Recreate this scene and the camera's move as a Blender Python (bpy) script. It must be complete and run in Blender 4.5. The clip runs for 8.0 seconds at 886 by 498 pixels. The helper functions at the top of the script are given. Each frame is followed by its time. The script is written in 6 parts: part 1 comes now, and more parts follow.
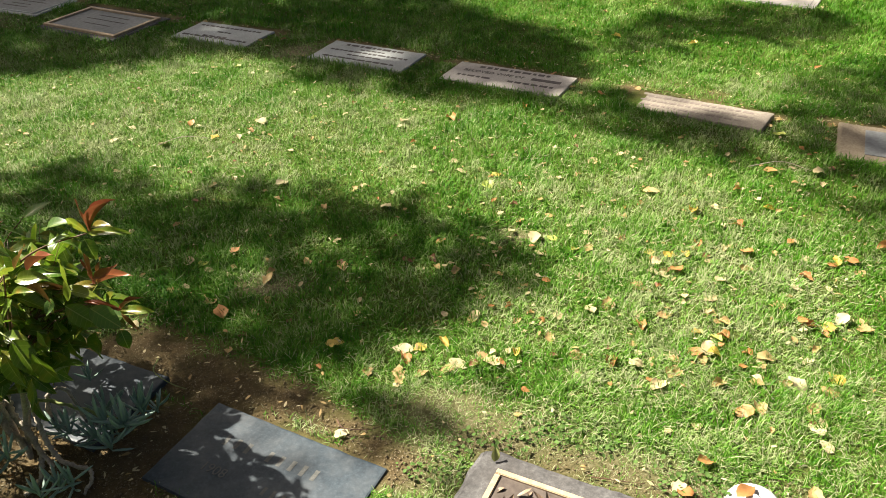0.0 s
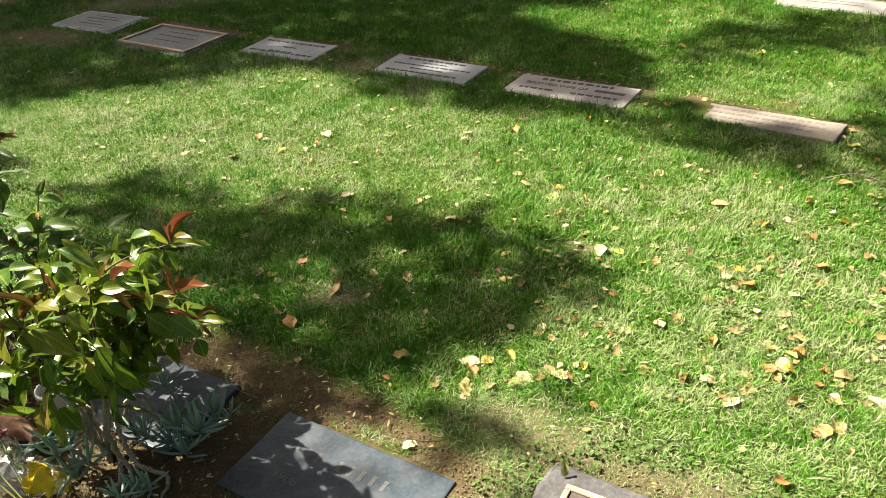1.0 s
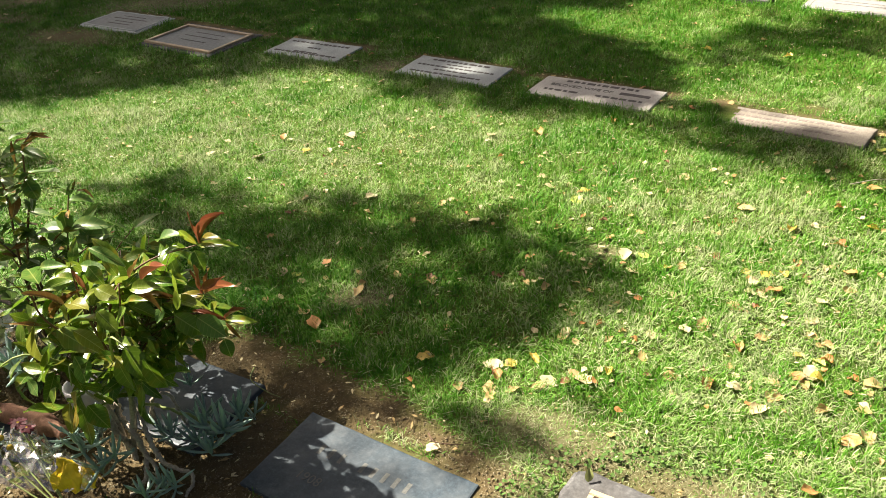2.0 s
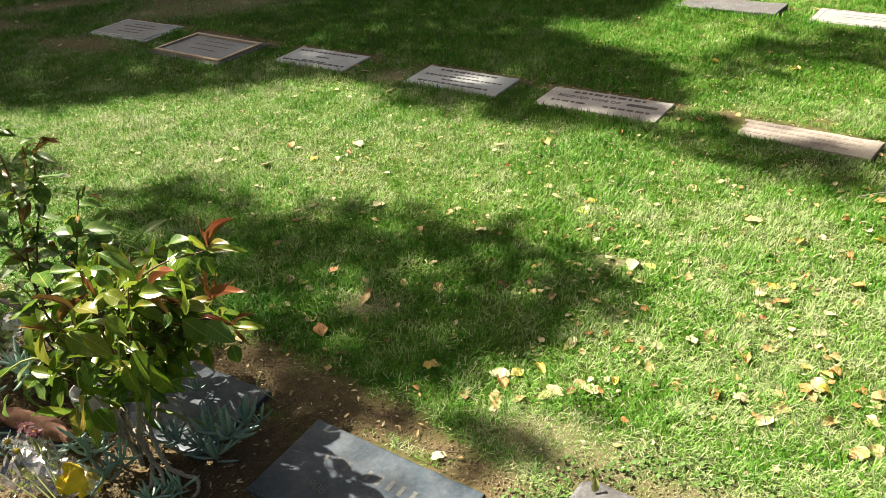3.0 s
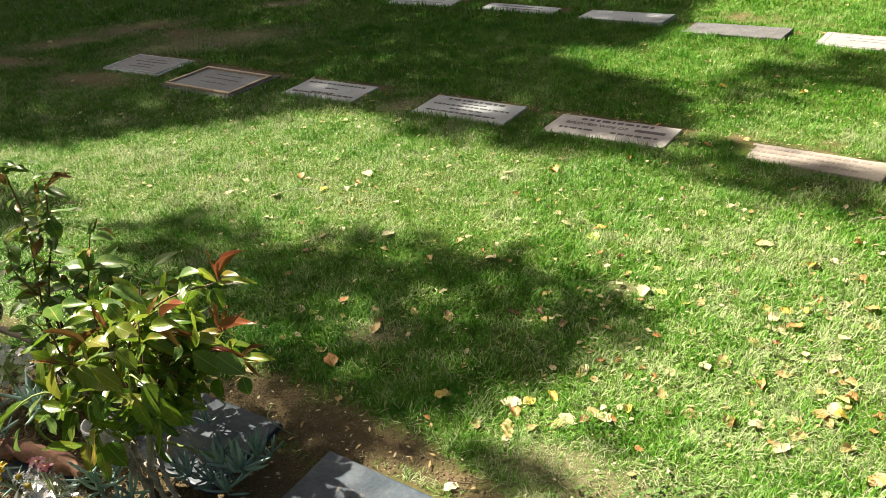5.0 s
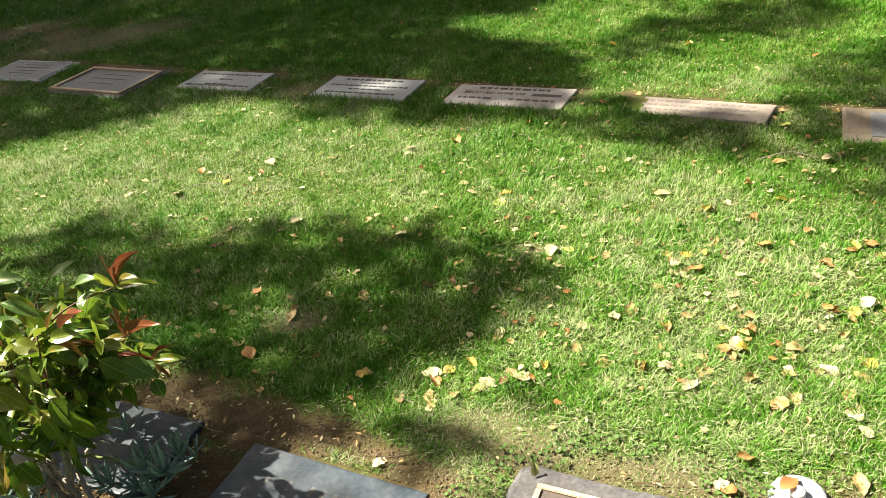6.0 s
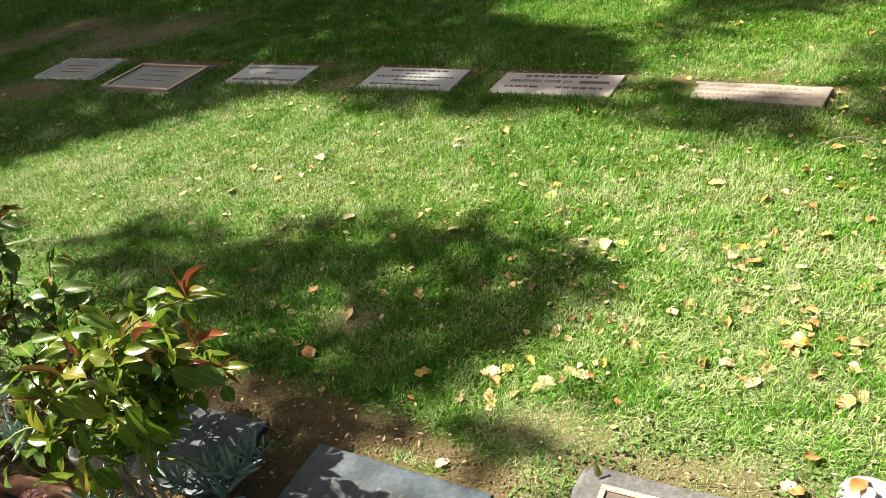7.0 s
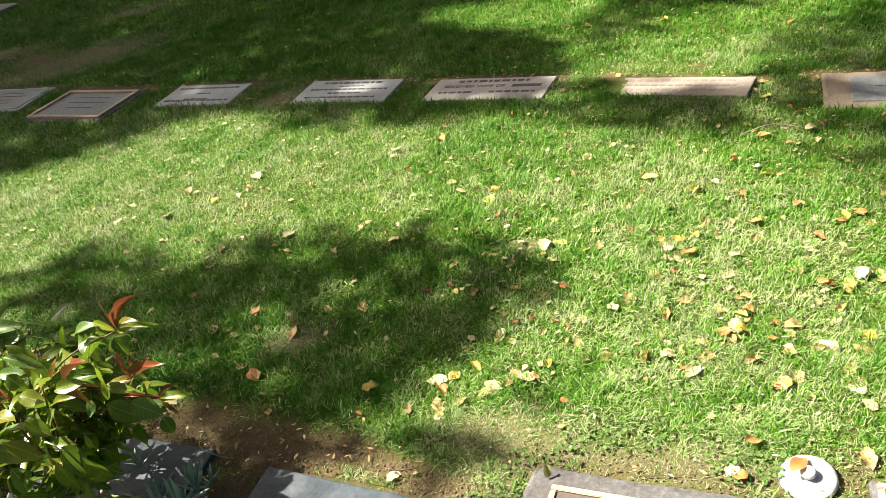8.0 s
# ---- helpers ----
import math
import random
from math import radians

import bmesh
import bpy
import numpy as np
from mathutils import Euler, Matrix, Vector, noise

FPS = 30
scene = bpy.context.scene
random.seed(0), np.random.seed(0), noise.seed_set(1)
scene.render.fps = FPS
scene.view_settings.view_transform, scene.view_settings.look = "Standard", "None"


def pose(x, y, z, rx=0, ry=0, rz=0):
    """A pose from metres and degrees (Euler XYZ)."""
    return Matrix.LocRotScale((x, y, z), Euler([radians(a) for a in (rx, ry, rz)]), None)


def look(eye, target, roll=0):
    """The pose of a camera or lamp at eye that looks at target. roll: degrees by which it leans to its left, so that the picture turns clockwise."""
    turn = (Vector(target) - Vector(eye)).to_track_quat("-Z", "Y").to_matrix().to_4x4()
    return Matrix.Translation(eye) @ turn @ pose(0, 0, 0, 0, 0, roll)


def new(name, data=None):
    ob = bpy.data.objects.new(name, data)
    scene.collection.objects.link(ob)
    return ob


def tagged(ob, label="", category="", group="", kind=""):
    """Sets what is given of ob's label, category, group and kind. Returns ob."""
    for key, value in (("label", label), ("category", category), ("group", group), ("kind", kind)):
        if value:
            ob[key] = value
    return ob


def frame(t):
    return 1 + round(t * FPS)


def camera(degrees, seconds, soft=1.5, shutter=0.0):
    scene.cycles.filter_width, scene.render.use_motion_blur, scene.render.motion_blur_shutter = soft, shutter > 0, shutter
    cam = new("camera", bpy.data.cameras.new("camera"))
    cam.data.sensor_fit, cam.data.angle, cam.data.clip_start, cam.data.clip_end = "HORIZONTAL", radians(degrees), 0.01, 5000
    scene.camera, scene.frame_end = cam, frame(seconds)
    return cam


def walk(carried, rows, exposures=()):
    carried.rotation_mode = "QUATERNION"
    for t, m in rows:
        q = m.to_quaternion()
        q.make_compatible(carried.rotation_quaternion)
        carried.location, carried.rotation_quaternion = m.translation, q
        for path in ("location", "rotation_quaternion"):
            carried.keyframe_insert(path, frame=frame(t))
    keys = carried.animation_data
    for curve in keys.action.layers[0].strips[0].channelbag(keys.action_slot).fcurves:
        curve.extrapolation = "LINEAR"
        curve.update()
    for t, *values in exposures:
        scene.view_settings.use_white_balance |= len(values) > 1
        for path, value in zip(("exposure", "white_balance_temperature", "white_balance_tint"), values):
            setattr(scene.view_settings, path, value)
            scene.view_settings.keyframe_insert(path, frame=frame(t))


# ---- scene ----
cam = camera(58.0, 8.0, soft=0.6)
PATH = [
    (0, (0.27, -0.016, 1.587), (0.09, 1.644, 0.486), -2.0),
    (0.5, (0.252, -0.017, 1.594), (-0.002, 1.649, 0.515), -3.7),
    (1, (0.23, -0.023, 1.596), (-0.084, 1.636, 0.524), -4.1),
    (1.5, (0.22, -0.021, 1.602), (-0.131, 1.631, 0.53), -4.5),
    (3, (0.206, -0.029, 1.598), (-0.168, 1.635, 0.553), -4.0),
    (3.5, (0.204, -0.039, 1.606), (-0.18, 1.635, 0.581), -3.7),
    (4, (0.192, -0.05, 1.618), (-0.229, 1.639, 0.634), -3.1),
    (4.2, (0.186, -0.049, 1.627), (-0.26, 1.643, 0.659), -3.3),
    (5.3, (0.229, -0.022, 1.595), (-0.121, 1.673, 0.591), -7.0),
    (5.5, (0.244, -0.026, 1.596), (-0.044, 1.668, 0.573), -7.9),
    (6, (0.261, -0.037, 1.596), (0.046, 1.652, 0.547), -8.0),
    (6.5, (0.247, -0.03, 1.613), (0.025, 1.641, 0.536), -9.0),
    (7, (0.217, -0.013, 1.664), (-0.1, 1.64, 0.583), -11.0),
    (7.5, (0.223, -0.005, 1.682), (-0.091, 1.655, 0.612), -11.6),
    (8, (0.266, -0.003, 1.661), (0.064, 1.664, 0.575), -12.8),
]
walk(cam, [(t, look(eye, target, roll)) for t, eye, target, roll in PATH],
     exposures=[(0.0, 1.75, 7100, 9), (1.5, 2.04, 7100, 9), (4.2, 2.06, 7100, 9), (6.0, 2.02, 7100, 9), (8.0, 2.10, 7100, 9)])

# ---- world, sun, exposure ----
SUN_AZ = Vector((-0.924, 0.383, 0.0))   # horizontal way towards the sun
SUN_EL = radians(45.0)
TO_SUN = Vector((SUN_AZ.x * math.cos(SUN_EL), SUN_AZ.y * math.cos(SUN_EL), math.sin(SUN_EL)))

world = bpy.data.worlds.new("sky")
scene.world = world
world.use_nodes = True
wn = world.node_tree.nodes
sky = wn.new("ShaderNodeTexSky")
sky.sky_type = "NISHITA"
sky.sun_disc = False
sky.sun_elevation = SUN_EL
sky.air_density, sky.dust_density, sky.ozone_density = 0.40, 6.0, 0.0
sky.sun_rotation = math.atan2(SUN_AZ.x, SUN_AZ.y)
wn["Background"].inputs["Strength"].default_value = 0.031
world.node_tree.links.new(sky.outputs["Color"], wn["Background"].inputs["Color"])

sun_data = bpy.data.lights.new("sun", "SUN")
sun_data.energy = 5.0
sun_data.angle = radians(0.75)
sun_data.color = (1.0, 0.94, 0.87)
sun = new("sun", sun_data)
sun.matrix_world = look(TO_SUN * 30.0, (0, 0, 0))


# ---- small tools ----
def lattice(seed):
    return np.random.RandomState(seed).rand(256, 256)


def field(x, y, size, seed):
    """Smooth random field between 0 and 1 with the given grain in metres."""
    tab = lattice(seed)
    fx, fy = np.asarray(x) / size + 1000.0, np.asarray(y) / size + 1000.0
    ix, iy = np.floor(fx).astype(int), np.floor(fy).astype(int)
    ux, uy = fx - ix, fy - iy
    ux, uy = ux * ux * (3 - 2 * ux), uy * uy * (3 - 2 * uy)
    a, b = tab[ix % 256, iy % 256], tab[(ix + 1) % 256, iy % 256]
    c, d = tab[ix % 256, (iy + 1) % 256], tab[(ix + 1) % 256, (iy + 1) % 256]
    return (a * (1 - ux) + b * ux) * (1 - uy) + (c * (1 - ux) + d * ux) * uy


def mesh_from(name, verts, faces, smooth=True):
    me = bpy.data.meshes.new(name)
    me.from_pydata([tuple(v) for v in verts], [], [tuple(f) for f in faces])
    me.update()
    if smooth:
        me.polygons.foreach_set("use_smooth", [True] * len(me.polygons))
    return me


def strips_mesh(name, verts, quads, tris):
    """A mesh from numpy arrays of vertices, quads and triangles, quick for large numbers."""
    me = bpy.data.meshes.new(name)
    me.vertices.add(len(verts))
    me.vertices.foreach_set("co", np.ascontiguousarray(verts, dtype=np.float32).ravel())
    nq, nt = len(quads), len(tris)
    me.loops.add(4 * nq + 3 * nt)
    me.loops.foreach_set("vertex_index", np.concatenate([np.ravel(quads), np.ravel(tris)]).astype(np.int32))
    me.polygons.add(nq + nt)
    starts = np.concatenate([np.arange(nq) * 4, 4 * nq + np.arange(nt) * 3]).astype(np.int32)
    me.polygons.foreach_set("loop_start", starts)
    me.polygons.foreach_set("use_smooth", np.ones(nq + nt, dtype=bool))
    me.update(calc_edges=True)
    return me


def set_tone(me, values, name="tone"):
    at = me.attributes.new(name, "FLOAT", "POINT")
    at.data.foreach_set("value", np.ascontiguousarray(values, dtype=np.float32))


def part(name, bm, material, parent=None, label="", smooth=False):
    """Links a bmesh or a mesh as one object under a thing or a part."""
    if isinstance(bm, bmesh.types.BMesh):
        me = bpy.data.meshes.new(name)
        bm.to_mesh(me)
        bm.free()
        if smooth:
            me.polygons.foreach_set("use_smooth", [True] * len(me.polygons))
    else:
        me = bm
    if material is not None and not me.materials:
        me.materials.append(material)
    ob = new(name, me)
    if parent is not None:
        ob.parent = parent
    return tagged(ob, label=label) if label else ob


def thing(name, label, category, at=None, group="", kind=""):
    ob = new(name)
    ob.empty_display_size = 0.05
    ob.matrix_basis = at if at is not None else Matrix.Identity(4)
    return tagged(ob, label, category, group, kind)


def tube(points, radii, sides=7, wobble=0.0, seed=0):
    """A bmesh tube along points, with closed ends."""
    rnd = random.Random(seed)
    bm = bmesh.new()
    pts = [Vector(p) for p in points]
    rings = []
    side = Vector((0.31, 0.17, 0.93))
    for i, p in enumerate(pts):
        way = (pts[min(i + 1, len(pts) - 1)] - pts[max(i - 1, 0)]).normalized()
        a = way.cross(side)
        if a.length < 0.05:
            a = way.cross(Vector((1, 0, 0)))
        a.normalize()
        b = way.cross(a)
        ring = []
        for k in range(sides):
            t = 2 * math.pi * k / sides
            r = radii[i] * (1 + wobble * (rnd.random() - 0.5))
            ring.append(bm.verts.new(p + a * math.cos(t) * r + b * math.sin(t) * r))
        rings.append(ring)
    for r0, r1 in zip(rings, rings[1:]):
        for k in range(sides):
            bm.faces.new((r0[k], r0[(k + 1) % sides], r1[(k + 1) % sides], r1[k]))
    bm.faces.new(rings[0][::-1])
    bm.faces.new(rings[-1])
    bmesh.ops.recalc_face_normals(bm, faces=bm.faces)
    return bm


def bend(points, n=6):
    """A smooth line of points through the given ones (Catmull-Rom)."""
    p = [Vector(q) for q in points]
    p = [2 * p[0] - p[1]] + p + [2 * p[-1] - p[-2]]
    out = []
    for i in range(1, len(p) - 2):
        for k in range(n):
            t = k / n
            out.append(0.5 * ((2 * p[i]) + (p[i + 1] - p[i - 1]) * t + (2 * p[i - 1] - 5 * p[i] + 4 * p[i + 1] - p[i + 2]) * t * t
                              + (3 * p[i] - p[i - 1] - 3 * p[i + 1] + p[i + 2]) * t ** 3))
    out.append(p[-2])
    return out


def lathe(profile, sides=28):
    """A turned bmesh from (radius, height) pairs, from the axis to the axis."""
    bm = bmesh.new()
    rings = []
    for r, z in profile:
        if r < 1e-5:
            rings.append([bm.verts.new((0, 0, z))])
        else:
            rings.append([bm.verts.new((r * math.cos(2 * math.pi * k / sides), r * math.sin(2 * math.pi * k / sides), z)) for k in range(sides)])
    for a, b in zip(rings, rings[1:]):
        for k in range(sides):
            j = (k + 1) % sides
            if len(a) == 1 and len(b) > 1:
                bm.faces.new((a[0], b[k], b[j]))
            elif len(b) == 1 and len(a) > 1:
                bm.faces.new((a[k], b[0], a[j]))
            elif len(a) > 1:
                bm.faces.new((a[k], b[k], b[j], a[j]))
    bmesh.ops.recalc_face_normals(bm, faces=bm.faces)
    return bm


def box(bm, x0, x1, y0, y1, z0, z1):
    """Adds a box to bm and returns its vertices."""
    v = [bm.verts.new((x, y, z)) for z in (z0, z1) for x, y in ((x0, y0), (x1, y0), (x1, y1), (x0, y1))]
    for f in ((3, 2, 1, 0), (4, 5, 6, 7), (0, 1, 5, 4), (1, 2, 6, 5), (2, 3, 7, 6), (3, 0, 4, 7)):
        bm.faces.new([v[i] for i in f])
    return v


# ---- materials ----
class Mat:
    """A node material in the making."""

    def __init__(self, name, rough=0.6, spec=0.4, metal=0.0):
        self.m = bpy.data.materials.new(name)
        self.m.use_nodes = True
        self.t = self.m.node_tree
        self.b = self.t.nodes["Principled BSDF"]
        self.b.inputs["Roughness"].default_value = rough
        self.b.inputs["Specular IOR Level"].default_value = spec
        self.b.inputs["Metallic"].default_value = metal
        self.coord = None

    def node(self, kind, **sets):
        n = self.t.nodes.new(kind)
        for key, value in sets.items():
            if key == "operation":
                n.operation = value
            elif key == "attribute_name":
                n.attribute_name = value
            elif key == "data_type":
                n.data_type = value
            elif key == "blend_type":
                n.blend_type = value
        return n

    def link(self, a, b):
        self.t.links.new(a, b)

    def place(self, local=True):
        if self.coord is None:
            if local:
                self.coord = self.node("ShaderNodeTexCoord").outputs["Object"]
            else:
                self.coord = self.node("ShaderNodeNewGeometry").outputs["Position"]
        return self.coord

    def noise(self, scale, detail=4.0, rough=0.6, local=True):
        n = self.node("ShaderNodeTexNoise")
        n.inputs["Scale"].default_value = scale
        n.inputs["Detail"].default_value = detail
        n.inputs["Roughness"].default_value = rough
        self.link(self.place(local), n.inputs["Vector"])
        return n.outputs["Fac"]

    def ramp(self, fac, stops):
        n = self.node("ShaderNodeValToRGB")
        e = n.color_ramp.elements
        while len(e) < len(stops):
            e.new(0.5)
        for el, (pos, col) in zip(e, stops):
            el.position = pos
            el.color = (*col, 1.0)
        self.link(fac, n.inputs["Fac"])
        return n.outputs["Color"]

    def mix(self, fac, a, b, blend="MIX"):
        n = self.node("ShaderNodeMix", data_type="RGBA", blend_type=blend)
        for socket, value in ((n.inputs[0], fac), (n.inputs[6], a), (n.inputs[7], b)):
            if isinstance(value, (int, float)):
                socket.default_value = value
            elif isinstance(value, tuple):
                socket.default_value = (*value, 1.0)
            else:
                self.link(value, socket)
        return n.outputs[2]

    def attribute(self, name):
        return self.node("ShaderNodeAttribute", attribute_name=name).outputs["Fac"]

    def random(self):
        return self.node("ShaderNodeObjectInfo").outputs["Random"]

    def colour(self, c):
        if isinstance(c, tuple):
            self.b.inputs["Base Color"].default_value = (*c, 1.0)
        else:
            self.link(c, self.b.inputs["Base Color"])
        self.base = c

    def bump(self, fac, strength=0.3, distance=0.002):
        n = self.node("ShaderNodeBump")
        n.inputs["Strength"].default_value = strength
        n.inputs["Distance"].default_value = distance
        self.link(fac, n.inputs["Height"])
        self.link(n.outputs["Normal"], self.b.inputs["Normal"])

    def translucent(self, share, glow=None):
        tr = self.node("ShaderNodeBsdfTranslucent")
        if isinstance(self.base, tuple):
            tr.inputs["Color"].default_value = (*self.base, 1.0)
        elif glow is not None:
            self.link(self.mix(0.55, self.base, glow), tr.inputs["Color"])
        else:
            self.link(self.base, tr.inputs["Color"])
        mx = self.node("ShaderNodeMixShader")
        mx.inputs[0].default_value = share
        self.link(self.b.outputs[0], mx.inputs[1])
        self.link(tr.outputs[0], mx.inputs[2])
        self.link(mx.outputs[0], self.t.nodes["Material Output"].inputs["Surface"])


def grass_material():
    m = Mat("grass_blades", rough=0.55, spec=0.2)
    # pale stops: dry blades, plus the whitish sun gleam painted into green ones
    c = m.ramp(m.attribute("tone"), [(0.0, (0.010, 0.085, 0.0005)), (0.35, (0.056, 0.200, 0.005)), (0.58, (0.165, 0.308, 0.055)), (0.70, (0.295, 0.375, 0.165)),
                                     (0.8, (0.335, 0.36, 0.20)), (1.0, (0.47, 0.45, 0.32))])
    m.colour(c)
    m.translucent(0.24)
    return m.m


def ground_material():
    m = Mat("lawn_soil", rough=0.95, spec=0.15)
    m.place(local=False)
    soil = m.ramp(m.noise(38.0, 6.0, 0.7), [(0.25, (0.034, 0.026, 0.011)), (0.5, (0.105, 0.073, 0.031)), (0.75, (0.22, 0.165, 0.080))])
    dust = m.mix(m.noise(6.0, 3.0), soil, (0.145, 0.112, 0.060))
    sod = m.ramp(m.noise(230.0, 5.0, 0.75), [(0.3, (0.035, 0.070, 0.006)), (0.55, (0.085, 0.125, 0.022)), (0.8, (0.20, 0.185, 0.08))])
    dry = m.ramp(m.noise(90.0, 5.0, 0.7), [(0.3, (0.065, 0.056, 0.028)), (0.5, (0.20, 0.17, 0.10)), (0.8, (0.42, 0.37, 0.26))])
    turf = m.mix(m.attribute("thin"), sod, dry)
    m.colour(m.mix(m.attribute("tone"), turf, dust))
    m.bump(m.noise(160.0, 6.0, 0.75), 0.9, 0.010)
    return m.m


def stone_material(name, dark, light, fleck, rough=0.75, grain=140.0, stain_dapple=(0.12, 0.10, 0.08), cloud_share=0.35, cloud_size=5.0):
    m = Mat(name, rough=rough, spec=0.35)
    body = m.ramp(m.noise(grain, 5.0, 0.75), [(0.3, dark), (0.52, light), (0.72, fleck)])
    cloud = m.node("ShaderNodeMath", operation="MULTIPLY")
    m.link(m.ramp(m.noise(cloud_size, 5.0, 0.65), [(0.42, (0, 0, 0)), (0.75, (1, 1, 1))]), cloud.inputs[0])
    cloud.inputs[1].default_value = cloud_share
    m.colour(m.mix(cloud.outputs[0], body, stain_dapple))
    m.bump(m.noise(grain * 1.4, 6.0, 0.7), 0.45, 0.0015)
    return m.m


def leaf_material(name, a, b, c, rough=0.35, share=0.25, vein=0.0, blush=None, glow=None):
    m = Mat(name, rough=rough, spec=0.42)
    shade = m.ramp(m.random(), [(0.0, a), (0.5, b), (1.0, c)])
    spots = m.node("ShaderNodeTexNoise")
    spots.noise_dimensions = "4D"
    spots.inputs["Scale"].default_value = 26.0
    spots.inputs["Detail"].default_value = 3.0
    m.link(m.place(), spots.inputs["Vector"])
    own = m.node("ShaderNodeMath", operation="MULTIPLY")
    m.link(m.random(), own.inputs[0])
    own.inputs[1].default_value = 37.0
    m.link(own.outputs[0], spots.inputs["W"])
    if blush is not None:
        shade = m.mix(m.ramp(spots.outputs["Fac"], [(0.51, (0, 0, 0)), (0.68, (1, 1, 1))]), shade, blush)
    blotch = m.mix(spots.outputs["Fac"], tuple(v * 0.6 for v in b), tuple(min(1.0, v * 1.6 + 0.01) for v in b))
    body = m.mix(0.45, shade, blotch)
    if vein:
        sep = m.node("ShaderNodeSeparateXYZ")
        m.link(m.place(), sep.inputs[0])
        off = m.node("ShaderNodeMath", operation="ABSOLUTE")
        m.link(sep.outputs[0], off.inputs[0])
        rib = m.node("ShaderNodeMath", operation="LESS_THAN")
        m.link(off.outputs[0], rib.inputs[0])
        rib.inputs[1].default_value = 0.0009
        amount = m.node("ShaderNodeMath", operation="MULTIPLY")
        m.link(rib.outputs[0], amount.inputs[0])
        amount.inputs[1].default_value = vein
        body = m.mix(amount.outputs[0], body, (0.42, 0.46, 0.16))
        slant = m.node("ShaderNodeMath", operation="MULTIPLY_ADD")
        m.link(off.outputs[0], slant.inputs[0])
        slant.inputs[1].default_value = -0.75
        m.link(sep.outputs[1], slant.inputs[2])
        turns = m.node("ShaderNodeMath", operation="MULTIPLY")
        m.link(slant.outputs[0], turns.inputs[0])
        turns.inputs[1].default_value = 520.0
        ribs = m.node("ShaderNodeMath", operation="SINE")
        m.link(turns.outputs[0], ribs.inputs[0])
        strength = 0.4 * vein
        side_veins = m.ramp(ribs.outputs[0], [(0.80, (0, 0, 0)), (1.0, (strength, strength, strength))])
        body = m.mix(side_veins, body, (0.34, 0.40, 0.12))
    m.colour(body)
    m.bump(m.noise(110.0, 4.0), 0.45, 0.0016)
    m.translucent(share, glow)
    return m.m


def plain_material(name, a, b, rough=0.6, scale=60.0, metal=0.0, spec=0.4, bump=0.3, dist=0.001):
    m = Mat(name, rough=rough, spec=spec, metal=metal)
    m.colour(m.ramp(m.noise(scale, 5.0, 0.7), [(0.3, a), (0.7, b)]))
    if bump:
        m.bump(m.noise(scale * 2.5, 5.0, 0.7), bump, dist)
    return m.m


GRASS = grass_material()
GROUND = ground_material()
BROWN_GRANITE = stone_material("brown_granite", (0.155, 0.134, 0.106), (0.25, 0.222, 0.18), (0.34, 0.308, 0.258))
GREY_GRANITE = stone_material("grey_granite", (0.28, 0.305, 0.30), (0.42, 0.455, 0.45), (0.54, 0.58, 0.57))
PINK_GRANITE = stone_material("pinkish_granite", (0.28, 0.262, 0.235), (0.42, 0.40, 0.365), (0.53, 0.505, 0.465))
WHITE_MARBLE = stone_material("white_marble", (0.18, 0.172, 0.16), (0.24, 0.232, 0.217), (0.30, 0.292, 0.277), grain=60.0, stain_dapple=(0.28, 0.26, 0.22))
BLUE_MARBLE = stone_material("bluish_white_marble", (0.24, 0.27, 0.31), (0.32, 0.35, 0.40), (0.40, 0.43, 0.47), grain=60.0, stain_dapple=(0.20, 0.21, 0.23))
# the lighter clouds are slate mottling and sun dapples painted into the colour
DARK_SLATE = stone_material("dark_slate", (0.019, 0.031, 0.042), (0.034, 0.052, 0.067), (0.066, 0.090, 0.108), rough=0.5, grain=75.0,
                            stain_dapple=(0.115, 0.130, 0.138), cloud_share=0.6, cloud_size=13.0)
CONCRETE = stone_material("weathered_concrete", (0.050, 0.050, 0.050), (0.098, 0.098, 0.097), (0.16, 0.16, 0.158), rough=0.9, grain=70.0, stain_dapple=(0.055, 0.050, 0.045), cloud_share=0.6, cloud_size=11.0)
TAN_STONE = stone_material("tan_concrete", (0.16, 0.13, 0.09), (0.24, 0.20, 0.14), (0.30, 0.26, 0.195), rough=0.85, grain=110.0)
DARK_BRONZE = plain_material("dark_bronze", (0.075, 0.060, 0.050), (0.15, 0.125, 0.105), rough=0.55, metal=0.35, scale=30.0)
GREY_BRONZE = plain_material("grey_bronze", (0.13, 0.14, 0.142), (0.22, 0.235, 0.238), rough=0.55, metal=0.1, scale=40.0)
TAN_BRONZE = plain_material("worn_tan_frame", (0.36, 0.26, 0.155), (0.52, 0.41, 0.28), rough=0.5, scale=45.0)
RELIEF_BRONZE = plain_material("brown_relief", (0.12, 0.08, 0.055), (0.34, 0.25, 0.17), rough=0.45, scale=90.0)
INSCRIPTION_DARK = plain_material("weathered_inscription", (0.07, 0.063, 0.058), (0.13, 0.118, 0.11), rough=0.9, scale=120.0)
INSCRIPTION_FAINT = plain_material("faint_inscription", (0.15, 0.125, 0.108), (0.22, 0.19, 0.165), rough=0.9, scale=120.0)
INSCRIPTION_PALE = plain_material("pale_inscription", (0.09, 0.095, 0.09), (0.16, 0.163, 0.15), rough=0.85, scale=120.0)
BARK = plain_material("grey_bark", (0.24, 0.205, 0.155), (0.54, 0.48, 0.39), rough=0.9, scale=120.0, bump=0.8, dist=0.003)
TREE_BARK = plain_material("tree_bark", (0.10, 0.08, 0.06), (0.30, 0.26, 0.21), rough=0.9, scale=9.0, bump=0.8, dist=0.02)
